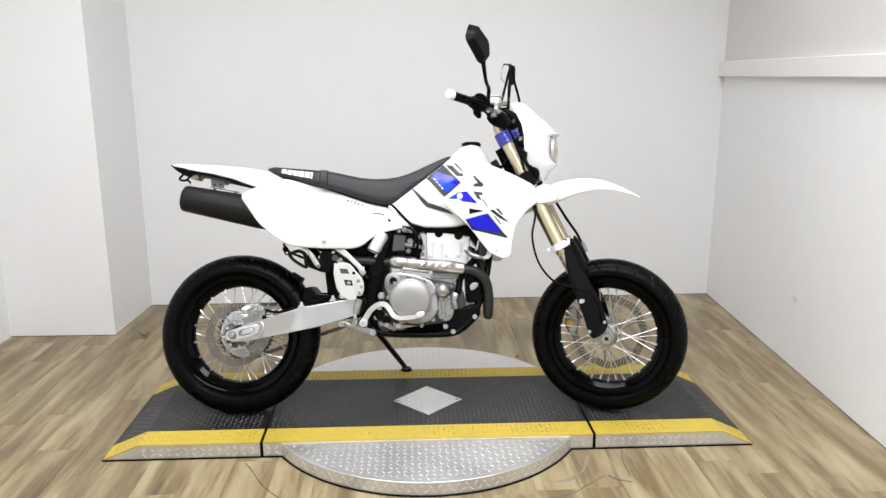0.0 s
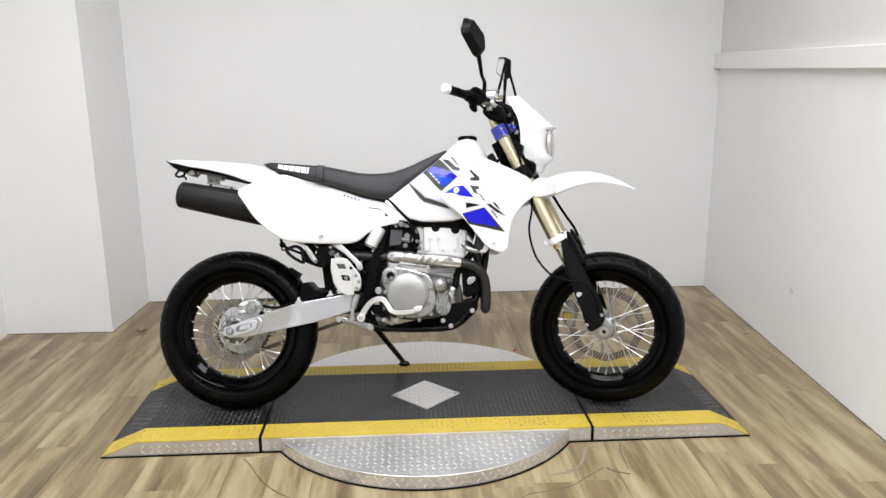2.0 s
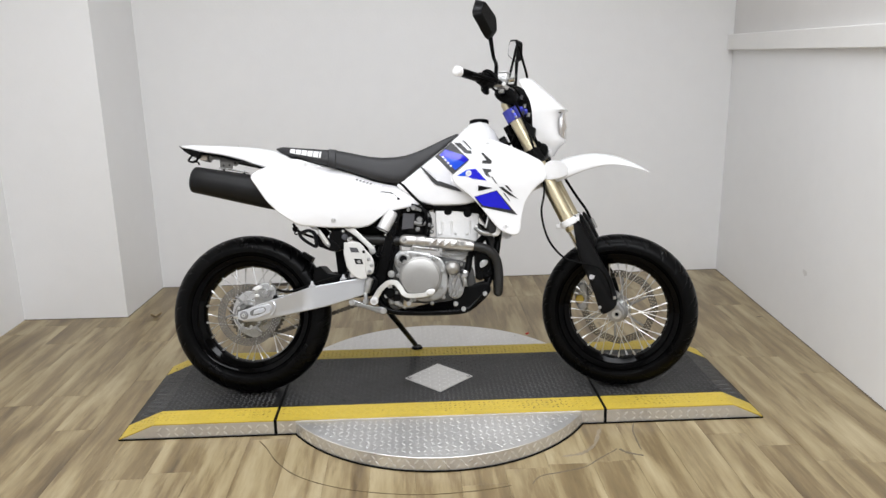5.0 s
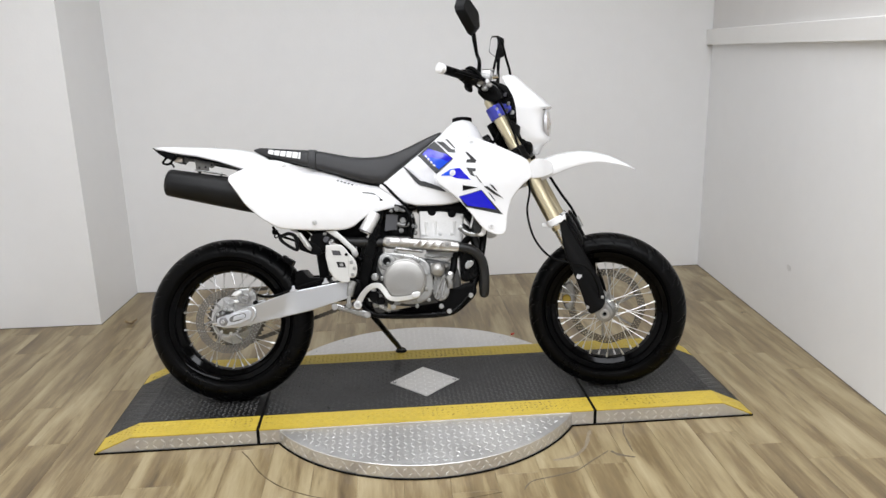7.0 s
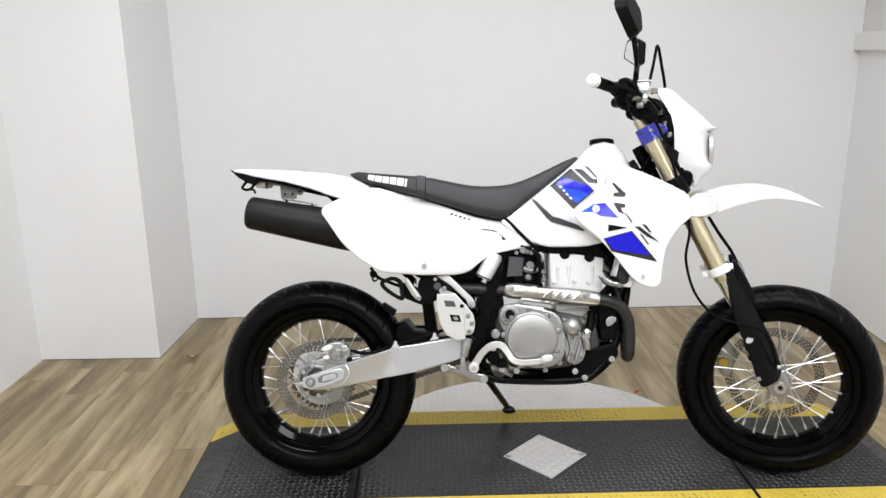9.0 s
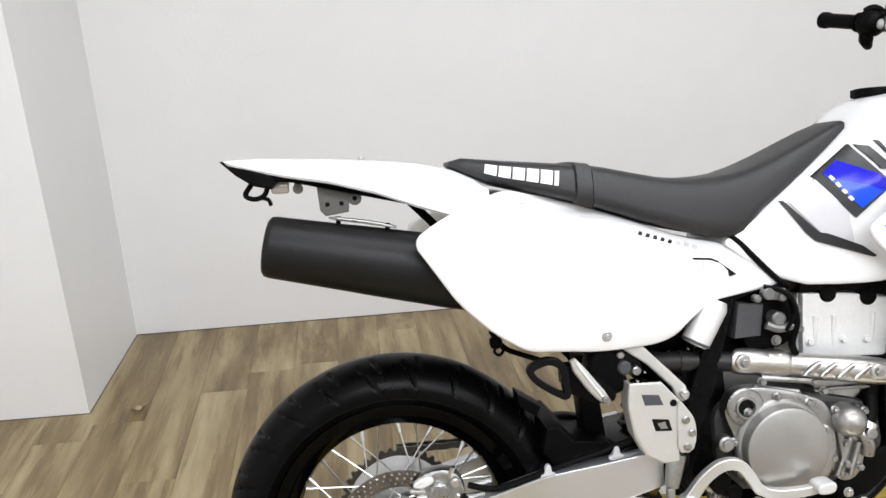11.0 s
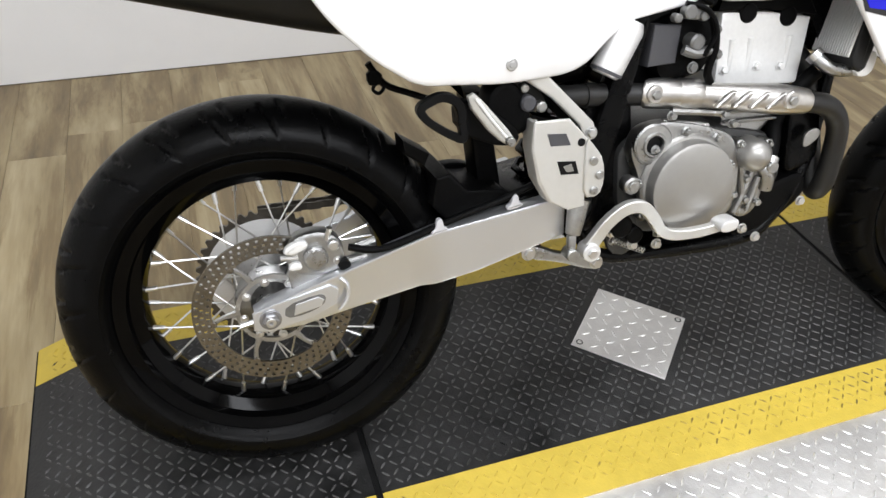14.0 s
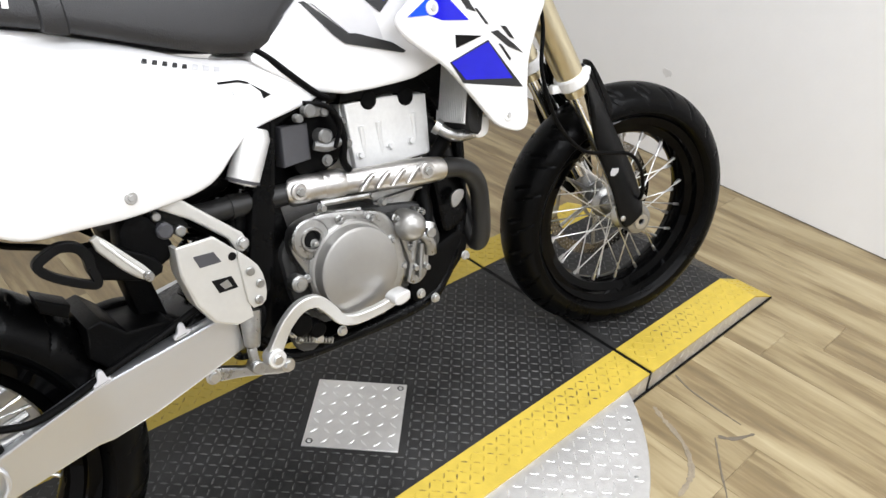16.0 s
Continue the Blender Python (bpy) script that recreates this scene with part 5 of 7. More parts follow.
eng = part("crankcase", slab([(-0.165, 0.50), (-0.16, 0.40), (-0.12, 0.345), (-0.02, 0.335), (0.10, 0.35), (0.165, 0.41), (0.15, 0.485), (0.11, 0.505), (-0.02, 0.53), (-0.12, 0.53)], 0.11, -0.082, 0.012), M_DARKC, bike, "dark cast engine crankcase")
part("right_case", slab([(-0.158, 0.508), (-0.152, 0.485), (-0.14, 0.46), (-0.128, 0.42), (-0.11, 0.372), (-0.05, 0.345), (0.01, 0.35), (0.045, 0.372), (0.055, 0.42), (0.05, 0.475), (0.03, 0.515), (-0.03, 0.535), (-0.10, 0.548), (-0.145, 0.54)], -0.111, -0.138, 0.006), M_CAST, eng, "cast right crankcase cover")
part("clutch_cover", lathe([(0.0, -0.13), (0.082, -0.13), (0.083, -0.142), (0.0795, -0.146), (0.076, -0.147), (0.0752, -0.164), (0.0735, -0.1685), (0.068, -0.171), (0.03, -0.1725), (0.0, -0.1725)], (-0.054, 0, 0.44), 64, closed=False), M_CASE, eng, "round grey clutch cover", smooth=28)
for k in range(9):
    a = 2 * math.pi * k / 9 + 0.25
    bm = disc(-0.054 + 0.0875 * math.cos(a), -0.125, -0.143, 0.44 + 0.0875 * math.sin(a), 0.0085, 0.002, 14)
    part("cover_bolt", bolt(-0.054 + 0.0875 * math.cos(a), -0.143, 0.44 + 0.0875 * math.sin(a), 0.0048, 0.005, bm), M_CAST, eng, smooth=25)
part("oil_boss", lathe([(0.0, -0.13), (0.034, -0.13), (0.034, -0.142), (0.031, -0.145), (0.021, -0.146), (0.019, -0.149), (0.016, -0.149), (0.0145, -0.14), (0.0, -0.139)], (-0.12, 0, 0.512), 32, closed=False), M_CAST, eng, "boss round the oil filler", smooth=28)
part("filler_hole", disc(-0.12, -0.138, -0.1415, 0.512, 0.0142, 0.0005, 24), M_STRAP, eng, "dark oil filler cap")
part("oil_filter_cover", lathe([(0.0, -0.12), (0.028, -0.12), (0.0275, -0.15), (0.024, -0.160), (0.014, -0.1685), (0.0, -0.171)], (0.071, 0, 0.476), 32, closed=False), M_CASE, eng, "domed oil filter cover", smooth=40)
for x, z in ((0.049, 0.495), (0.105, 0.49), (0.095, 0.45)):
    bm = disc(x, -0.11, -0.138, z, 0.008, 0.002, 12)
    part("filter_bolt", bolt(x, -0.138, z, 0.0048, 0.005, bm), M_CAST, eng, smooth=25)
bm = tube([(0.095, -0.105, 0.455), (0.11, -0.125, 0.442), (0.118, -0.128, 0.425), (0.119, -0.125, 0.405)], [0.013, 0.0125, 0.0125, 0.0125], 14)
disc(0.118, -0.118, -0.142, 0.447, 0.011, 0.002, 16, bm)
part("water_pump_elbow", bm, M_CAST, eng, "alloy water pump elbow")
part("water_hose", tube([(0.12, -0.12, 0.45), (0.133, -0.11, 0.48), (0.14, -0.1, 0.52), (0.165, -0.1, 0.56), (0.20, -0.11, 0.60)], 0.0135, 14), M_BLACK, eng, "black coolant hose")
part("hose_clamp", rod((0.1165, -0.127, 0.452), (0.1215, -0.124, 0.462), 0.0155, 16), M_STEEL, eng)
for a, b_ in (((0.052, 0.50), (0.075, 0.385)), ((-0.10, 0.543), (-0.015, 0.53)), ((-0.085, 0.56), (0.01, 0.548)), ((0.085, 0.44), (0.06, 0.37)), ((0.10, 0.43), (0.085, 0.37))):
    part("case_rib", tube([(a[0], -0.128, a[1]), (b_[0], -0.128, b_[1])], 0.006, 8, 1), M_CAST, eng, smooth=30)
for x, z in ((0.05, 0.405), (0.035, 0.362), (-0.01, 0.34), (-0.09, 0.352), (0.075, 0.392), (0.072, 0.43), (-0.085, 0.553), (0.012, 0.548), (0.03, 0.53), (0.10, 0.385)):
    part("case_bolt", bolt(x, -0.13, z, 0.006, 0.009), M_CAST, eng, smooth=25)
part("pump_cover", slab([(0.055, 0.45), (0.05, 0.375), (0.075, 0.352), (0.105, 0.362), (0.118, 0.40), (0.11, 0.45)], -0.11, -0.124, 0.004), M_CAST, eng, "cast water pump cover")
bm = slab([(0.03, 0.56), (0.032, 0.50), (0.055, 0.49), (0.12, 0.50), (0.142, 0.54), (0.142, 0.572), (0.03, 0.578)], 0.075, -0.1, 0.005)
cyl = part("cylinder", bm, M_CAST, eng, "cast aluminium cylinder")
for k in range(3):
    z = 0.522 + k * 0.017
    part("cooling_rib", slab([(0.034, z), (0.034, z + 0.006), (0.135, z + 0.006), (0.135, z)], -0.096, -0.11, 0.002, 1), M_CAST, cyl)
bm = slab([(0.006, 0.58), (0.006, 0.704), (0.09, 0.702), (0.18, 0.689), (0.172, 0.575)], 0.08, -0.108, 0.004, 0)
hd = part("cylinder_head", bm, M_HEAD, eng, "pale cast cylinder head")
bm = slab([(0.01, 0.585), (0.008, 0.702), (0.09, 0.7), (0.178, 0.687), (0.17, 0.58), (0.08, 0.58)], -0.107, -0.124, 0.0035, 0)
part("cam_cover_side", bm, M_HEAD, hd, "pale cast cam cover side")
for x, z, r in ((0.056, 0.7, 0.0165), (0.133, 0.691, 0.0165)):
    part("rubber_plug", disc(x, 0.05, -0.1275, z, r, 0.003, 24), M_BLACK, hd, "black rubber half-moon plug")
for x in (0.033, 0.068, 0.142):
    part("head_boss", rod((x, -0.118, 0.605), (x, -0.1225, 0.66), 0.0065, 10), M_HEAD, hd, smooth=30)
for x, z in ((0.022, 0.612), (0.085, 0.614), (0.13, 0.612)):
    part("head_bolt", bolt(x, -0.124, z, 0.006, 0.006), M_HEAD, hd, smooth=25)
part("cam_cover", slab([(-0.002, 0.704), (0.006, 0.738), (0.06, 0.745), (0.16, 0.735), (0.188, 0.69), (0.09, 0.703)], 0.075, -0.126, 0.004, 0), M_BLACK, hd, "dark cam cover under the tank")
bm = disc(-0.012, -0.06, -0.115, 0.645, 0.012, 0.003, 16)
disc(-0.01, -0.06, -0.118, 0.62, 0.009, 0.003, 12, bm)
part("intake_fitting", bm, M_CAST, hd)

for ob in [hd] + hd.children_recursive:
    for v in ob.data.vertices:  # the head sits further in than the cases
        v.co.y += 0.024 if v.co.y < -0.06 else 0.0
for ob in eng.children_recursive:
    for v in ob.data.vertices:  # the covers sit close in to the centre line
        v.co.y += 0.028 if v.co.y < -0.06 else 0.0

# exhaust
EX = [(0.165, -0.02, 0.64), (0.215, -0.03, 0.60), (0.24, -0.04, 0.50), (0.248, -0.058, 0.41), (0.248, -0.073, 0.38), (0.25, -0.09, 0.4), (0.25, -0.099, 0.46), (0.239, -0.108, 0.51), (0.208, -0.115, 0.544), (0.155, -0.119, 0.559), (0.05, -0.106, 0.571), (-0.08, -0.082, 0.582), (-0.20, -0.07, 0.589), (-0.30, -0.08, 0.60), (-0.40, -0.09, 0.66), (-0.5, -0.094, 0.735), (-0.57, -0.1, 0.762)]
ex = part("exhaust_pipe", tube(EX, [0.02] + [0.0182] * 8 + [0.0178] * 8, 18, 8), M_PIPE, bike, "dark exhaust header pipe")
part("pipe_band", rod((-0.205, -0.0705, 0.589), (-0.225, -0.071, 0.59), 0.0198, 18), M_PIPE, ex)


def shield():
    """The heat shield: an open trough round the outside of the pipe."""
    line = spline([(0.156, -0.1195, 0.5595), (0.12, -0.1155, 0.564), (0.05, -0.107, 0.572), (-0.03, -0.092, 0.58), (-0.08, -0.082, 0.584), (-0.132, -0.075, 0.587)], 6)
    rings = []
    n = len(line)
    for i, p in enumerate(line):
        t = (line[min(i + 1, n - 1)] - line[max(i - 1, 0)]).normalized()
        side = Vector((0, -1, 0)) - t * t.dot(Vector((0, -1, 0)))
        side.normalize()
        upv = side.cross(t)
        f = i / (n - 1)
        end = math.sqrt(1 - (1 - min(1, min(f, 1 - f) / 0.09 + 0.02)) ** 2)
        r = 0.0186 + (0.0045 - 0.002 * math.cos(f * 11)) * end
        ang = [radians(a * (0.3 + 0.7 * end)) for a in range(-84, 85, 7)]
        o = [p + (side * math.cos(a) + upv * math.sin(a)) * r for a in ang]
        k = [p + (side * math.cos(a) + upv * math.sin(a)) * (r - 0.002) for a in reversed(ang)]
        rings.append(o + k)
    return loft(rings)


hs = part("heat_shield", shield(), M_SHIELD, ex, "bright steel heat shield with slanted ribs", smooth=40)
for x in (0.084, 0.055, 0.026, -0.003):
    y = -0.092 - (x + 0.1) * 0.125
    z = 0.571 - (x - 0.05) * 0.085
    part("rib", slab([(x - 0.022, z - 0.01), (x - 0.006, z - 0.0125), (x + 0.022, z + 0.0115), (x + 0.007, z + 0.0145)], y - 0.012, y - 0.0232, 0.0045, 1), M_SHIELD, hs, "raised slanted rib", smooth=40)
part("boss", tube([(-0.072, -0.0835, 0.584), (-0.066, -0.0845, 0.5835), (-0.036, -0.091, 0.581), (-0.03, -0.092, 0.5805)], [0.021, 0.0246, 0.0246, 0.021], 28, 1), M_SHIELD, hs, "raised band", smooth=40)
for x, y, z in ((-0.116, -0.099, 0.588), (0.109, -0.139, 0.569)):
    bm = disc(x, y + 0.006, y - 0.004, z, 0.0145, 0.002, 24)
    part("bolt_washer", bm, M_SHIELD, hs, smooth=25)
    bm = disc(x, y - 0.004, y - 0.009, z, 0.008, 0.0015, 6)
    disc(x, y - 0.009, y - 0.0095, z, 0.004, 0.0003, 6, bm)
    part("bolt", bm, M_CAST, hs, smooth=25)
part("pipe_bracket", slab([(0.178, 0.47), (0.176, 0.498), (0.194, 0.508), (0.212, 0.502), (0.205, 0.485)], -0.1, -0.106, 0.002), M_CAST, ex, "alloy pipe bracket")

# lower engine guards, radiator
part("sump_guard", slab([(0.088, 0.402), (0.1465, 0.408), (0.205, 0.4245), (0.2195, 0.4075), (0.2195, 0.375), (0.1137, 0.2935), (0.0786, 0.2974), (0.068, 0.35)], 0.08, -0.084, 0.008), M_BLACK, bike, "black lower engine cover")
pb = part("pedal_bracket", slab([(-0.178, 0.40), (-0.13, 0.396), (-0.118, 0.345), (-0.138, 0.312), (-0.172, 0.32), (-0.185, 0.36)], -0.08, -0.094, 0.004, 1), M_DARKC, bike, "dark bracket of the brake pedal", smooth=30)
for x, z in ((-0.15, 0.38), (-0.134, 0.336), (-0.168, 0.345)):
    part("bolt", bolt(x, -0.094, z, 0.0065, 0.006), M_CAST, pb, smooth=25)
line = [Vector((-0.178, -0.104, 0.352)).lerp(Vector((-0.112, -0.104, 0.322)), k / 80) + Vector((0.002 * math.cos(k * 0.9), 0.005 * math.sin(k * 0.9), 0.005 * math.cos(k * 0.9))) for k in range(81)]
part("return_spring", tube(line, 0.0011, 5, 1), M_STEEL, pb, "small coil spring")
part("engine_mount", slab([(0.155, 0.565), (0.222, 0.565), (0.232, 0.44), (0.165, 0.42)], 0.05, -0.085, 0.006), M_FRAME, bike, "black front engine mount")
part("skid_plate", slab([(-0.14, 0.318), (-0.14, 0.302), (0.10, 0.294), (0.15, 0.31), (0.215, 0.37), (0.205, 0.382), (0.14, 0.325), (0.09, 0.31)], 0.07, -0.075, 0.004), M_BLACK, bike, "black skid plate")
for x, z in ((0.112, 0.316), (0.196, 0.374), (0.082, 0.336)):
    part("guard_bolt", bolt(x, -0.1, z, 0.007, 0.006), M_STEEL, bike, smooth=25)
for s in (-1, 1):
    rd = part("radiator", slab([(0.205, 0.62), (0.235, 0.60), (0.29, 0.80), (0.26, 0.86)], s * 0.055, s * 0.145, 0.004, 1), M_RAD, bike, "dark finned radiator")
    if s < 0:
        for k in range(16):
            y = -0.062 - k * 0.0052
            part("fin", slab([(0.203, 0.63), (0.1995, 0.632), (0.2545, 0.85), (0.258, 0.848)], y, y - 0.002, 0.0004, 0), M_ALU, rd, smooth=0)
bm = tube([(0.168, -0.105, 0.632), (0.178, -0.118, 0.618), (0.195, -0.122, 0.609), (0.225, -0.123, 0.606), (0.25, -0.12, 0.612)], 0.0105, 14)
part("coolant_pipe", bm, M_CAST, bike, "bare alloy coolant elbow")
part("radiator_tank", slab([(0.222, 0.632), (0.222, 0.598), (0.252, 0.596), (0.262, 0.62), (0.258, 0.64)], -0.09, -0.142, 0.004), M_HEAD, bike, "pale radiator end tank")
part("hose_clamp", rod((0.166, -0.103, 0.634), (0.172, -0.109, 0.627), 0.0145, 14), M_STEEL, bike)

# footrests, brake pedal, master cylinder guard
gd = part("heel_guard", slab([(-0.343, 0.579), (-0.288, 0.579), (-0.257, 0.546), (-0.257, 0.441), (-0.284, 0.437), (-0.314, 0.453), (-0.333, 0.488), (-0.345, 0.538)], -0.1515, -0.157, 0.0022, 0), M_SATIN, bike, "satin aluminium heel guard plate with openings", smooth=30)
part("side_flange", slab([(-0.344, 0.578), (-0.346, 0.538), (-0.335, 0.487), (-0.315, 0.452), (-0.31, 0.456), (-0.329, 0.49), (-0.34, 0.54), (-0.338, 0.578)], -0.118, -0.1555, 0.0015, 0), M_SATIN, gd, smooth=30)
part("front_lobe", slab([(-0.262, 0.552), (-0.246, 0.534), (-0.231, 0.513), (-0.2275, 0.48), (-0.2355, 0.455), (-0.262, 0.455)], -0.1545, -0.1615, 0.0025, 1), M_SATIN, gd, smooth=30)
part("opening", slab([(-0.323, 0.5595), (-0.293, 0.5575), (-0.285, 0.5395), (-0.317, 0.5405)], -0.1565, -0.1578, 0.0004, 0), M_GREYP, gd, "recessed slot", smooth=0)
part("opening", slab([(-0.306, 0.5165), (-0.276, 0.514), (-0.270, 0.494), (-0.299, 0.495)], -0.1565, -0.1578, 0.0004, 0), M_STRAP, gd, "dark slot", smooth=0)
part("opening", disc(-0.268, -0.1565, -0.1578, 0.542, 0.0062, 0.0003, 16), M_STRAP, gd, "dark hole")
part("opening_mark", slab([(-0.296, 0.508), (-0.283, 0.511), (-0.278, 0.499), (-0.29, 0.4985)], -0.1576, -0.1584, 0.0003, 0), M_CAST, gd, smooth=0)
for x, z in ((-0.249, 0.513), (-0.246, 0.466), (-0.238, 0.49)):
    bm = disc(x, -0.161, -0.1665, z, 0.0068, 0.0018, 16)
    part("screw", bm, M_CAST, gd, smooth=25)
part("peg_hanger", slab([(-0.347, 0.633), (-0.31, 0.637), (-0.232, 0.561), (-0.226, 0.543), (-0.236, 0.532), (-0.248, 0.537), (-0.256, 0.558), (-0.302, 0.602)], -0.112, -0.124, 0.003, 0), M_SATIN, bike, "aluminium hanger arm", smooth=30)
bm = bmesh.new()
bolt(-0.236, -0.124, 0.545, 0.0075, 0.006, bm)
part("hanger_bolt", bm, M_STEEL, bike, smooth=25)
part("bracket_mass", slab([(-0.36, 0.635), (-0.33, 0.565), (-0.375, 0.545), (-0.41, 0.57), (-0.40, 0.63)], -0.08, -0.13, 0.006), M_BLACK, bike, "black passenger footrest mount")
bm = disc(-0.344, -0.12, -0.138, 0.601, 0.012, 0.003, 20)
part("mount_knob", bm, M_GREYP, bike, "dark rubber mount")
bm = disc(-0.323, -0.12, -0.137, 0.594, 0.008, 0.002, 16)
part("mount_bolt", bm, M_CAST, bike)
bm = disc(-0.35, -0.12, -0.136, 0.623, 0.0065, 0.002, 16)
part("mount_bolt", bm, M_CAST, bike)
# passenger footrest: folded black loop and bare arm
peg = part("passenger_footrest", bar([(-0.452, -0.152, 0.588), (-0.452, -0.152, 0.603), (-0.461, -0.153, 0.619), (-0.479, -0.154, 0.626), (-0.496, -0.155, 0.622), (-0.511, -0.156, 0.613), (-0.505, -0.156, 0.599), (-0.484, -0.155, 0.582), (-0.454, -0.152, 0.565), (-0.449, -0.152, 0.572), (-0.452, -0.152, 0.588)], [0.013, 0.014, 0.013, 0.012, 0.012, 0.011, 0.011, 0.012, 0.013], 0.016, 6), M_GUARD, bike, "black loop-shaped folded passenger footrest", smooth=40)
part("footrest_arm", slab([(-0.444, 0.624), (-0.436, 0.629), (-0.426, 0.619), (-0.397, 0.582), (-0.389, 0.568), (-0.396, 0.559), (-0.408, 0.566), (-0.42, 0.578), (-0.44, 0.607)], -0.149, -0.161, 0.003, 0, warp=lambda x, z: -0.04 * min(1, max(0, (x + 0.44) / 0.05))), M_SATIN, peg, "bare aluminium footrest arm", smooth=30)
part("arm_pin", disc(-0.396, -0.194, -0.204, 0.567, 0.0065, 0.001, 14), M_CAST, peg, smooth=25)
part("arm_rib", tube([(-0.434, -0.165, 0.621), (-0.416, -0.1785, 0.594), (-0.395, -0.196, 0.565)], 0.003, 8), M_SATIN, peg)
part("footrest_web", slab([(-0.455, 0.612), (-0.43, 0.612), (-0.37, 0.575), (-0.358, 0.55), (-0.385, 0.542), (-0.452, 0.568)], -0.11, -0.145, 0.003, 1), M_BLACK, peg)
part("flap_hook", tube([(-0.548, -0.05, 0.632), (-0.554, -0.052, 0.622), (-0.546, -0.054, 0.616), (-0.538, -0.052, 0.624), (-0.545, -0.05, 0.632)], 0.0028, 8), M_BLACK, bike, "small black wire hook")
part("hook_plate", slab([(-0.563, 0.65), (-0.54, 0.648), (-0.54, 0.63), (-0.552, 0.626), (-0.562, 0.63)], -0.045, -0.056, 0.002, 1), M_BLACK, bike)
part("fender_edge", tube([(-0.56, -0.052, 0.66), (-0.536, -0.05, 0.628), (-0.50, -0.05, 0.612), (-0.46, -0.05, 0.597)], 0.005, 8), M_BLACK, bike, "black inner fender edge")
pd = part("brake_pedal", bar([(-0.236, -0.130, 0.35), (-0.224, -0.133, 0.37), (-0.204, -0.138, 0.40), (-0.176, -0.142, 0.421), (-0.148, -0.145, 0.421), (-0.129, -0.148, 0.40), (-0.115, -0.152, 0.379), (-0.09, -0.158, 0.371), (-0.045, -0.164, 0.374), (-0.005, -0.166, 0.382)], [0.024, 0.022, 0.02, 0.02, 0.02, 0.0195, 0.018, 0.017, 0.016, 0.016], 0.015), M_SATIN, bike, "curved aluminium brake pedal", smooth=40)
bm = disc(-0.232, -0.118, -0.146, 0.352, 0.0155, 0.002, 20)
part("pedal_pivot", bm, M_ALU, pd)
bm = disc(-0.232, -0.146, -0.151, 0.352, 0.008, 0.001, 6)
part("pivot_bolt", bm, M_STEEL, pd, smooth=25)
bm = slab([(-0.03, 0.375), (-0.03, 0.394), (0.0, 0.398), (0.005, 0.39), (0.0, 0.377)], -0.158, -0.19, 0.003)
part("pedal_tip", bm, M_ALU, pd, "knurled pedal tip")
lk = part("linkage_plate", slab([(-0.338, 0.352), (-0.325, 0.335), (-0.27, 0.322), (-0.205, 0.297), (-0.188, 0.302), (-0.186, 0.318), (-0.2, 0.327), (-0.26, 0.335), (-0.31, 0.357), (-0.33, 0.36)], -0.085, -0.10, 0.004), M_CAST, bike, "cast suspension linkage plate")
for x, z in ((-0.323, 0.346), (-0.20, 0.312)):
    part("link_bolt", bolt(x, -0.1, z, 0.009, 0.007), M_STEEL, lk, smooth=25)
mc = part("brake_master_cylinder", tube([(-0.25, -0.125, 0.44), (-0.257, -0.13, 0.41), (-0.262, -0.132, 0.385)], [0.018, 0.015, 0.012], 14), M_CAST, bike, "small alloy brake master cylinder")
bm = disc(-0.265, -0.12, -0.148, 0.352, 0.011, 0.002, 14)
box(-0.272, -0.258, -0.14, -0.128, 0.345, 0.385, 0.003, bm)
part("clevis", bm, M_CAST, mc, "alloy push-rod clevis")
bm = disc(-0.165, -0.115, -0.14, 0.425 + 0.03, 0.014, 0.003, 20)
disc(-0.165, -0.14, -0.143, 0.455, 0.0075, 0.0005, 16, bm)
part("pivot_collar", bm, M_CAST, bike, "alloy collar on the frame")
bm = disc(-0.172, -0.1, -0.13, 0.382, 0.02, 0.004, 20)
disc(-0.145, -0.1, -0.128, 0.363, 0.015, 0.003, 18, bm)
part("lower_lug", bm, M_BLACK, bike, "black lower engine lug")
for x, z in ((-0.172, 0.405), (-0.185, 0.372), (-0.145, 0.345), (-0.10, 0.34)):
    part("lug_bolt", bolt(x, -0.118, z, 0.007, 0.007), M_STEEL, bike, smooth=25)
# side stand on the far side, resting on the runway
FOOT = BIKE.inverted() @ Vector((-0.072, 0.345, H + 0.008))
ss = part("side_stand", tube([(-0.205, 0.1, 0.315), (-0.19, 0.13, 0.285), FOOT + (Vector((-0.19, 0.13, 0.285)) - FOOT) * 0.08], [0.0135, 0.0125, 0.011], 12), M_FRAME, bike, "black side stand leg")
bm = bmesh.new()
bmesh.ops.create_cone(bm, cap_ends=True, segments=20, radius1=0.026, radius2=0.02, depth=0.01)
part("stand_foot", bm, M_FRAME, ss, "black stand foot", m=BIKE.inverted() @ Matrix.Translation((-0.072, 0.345, H + 0.0065)))


# ---- fork, front fender, headlamp and bars, turned with the steering ----
def on_leg(z, y, off=0.0):
    return Vector((0.5515 - (z - 0.66) * 0.4986 + off, y, z))


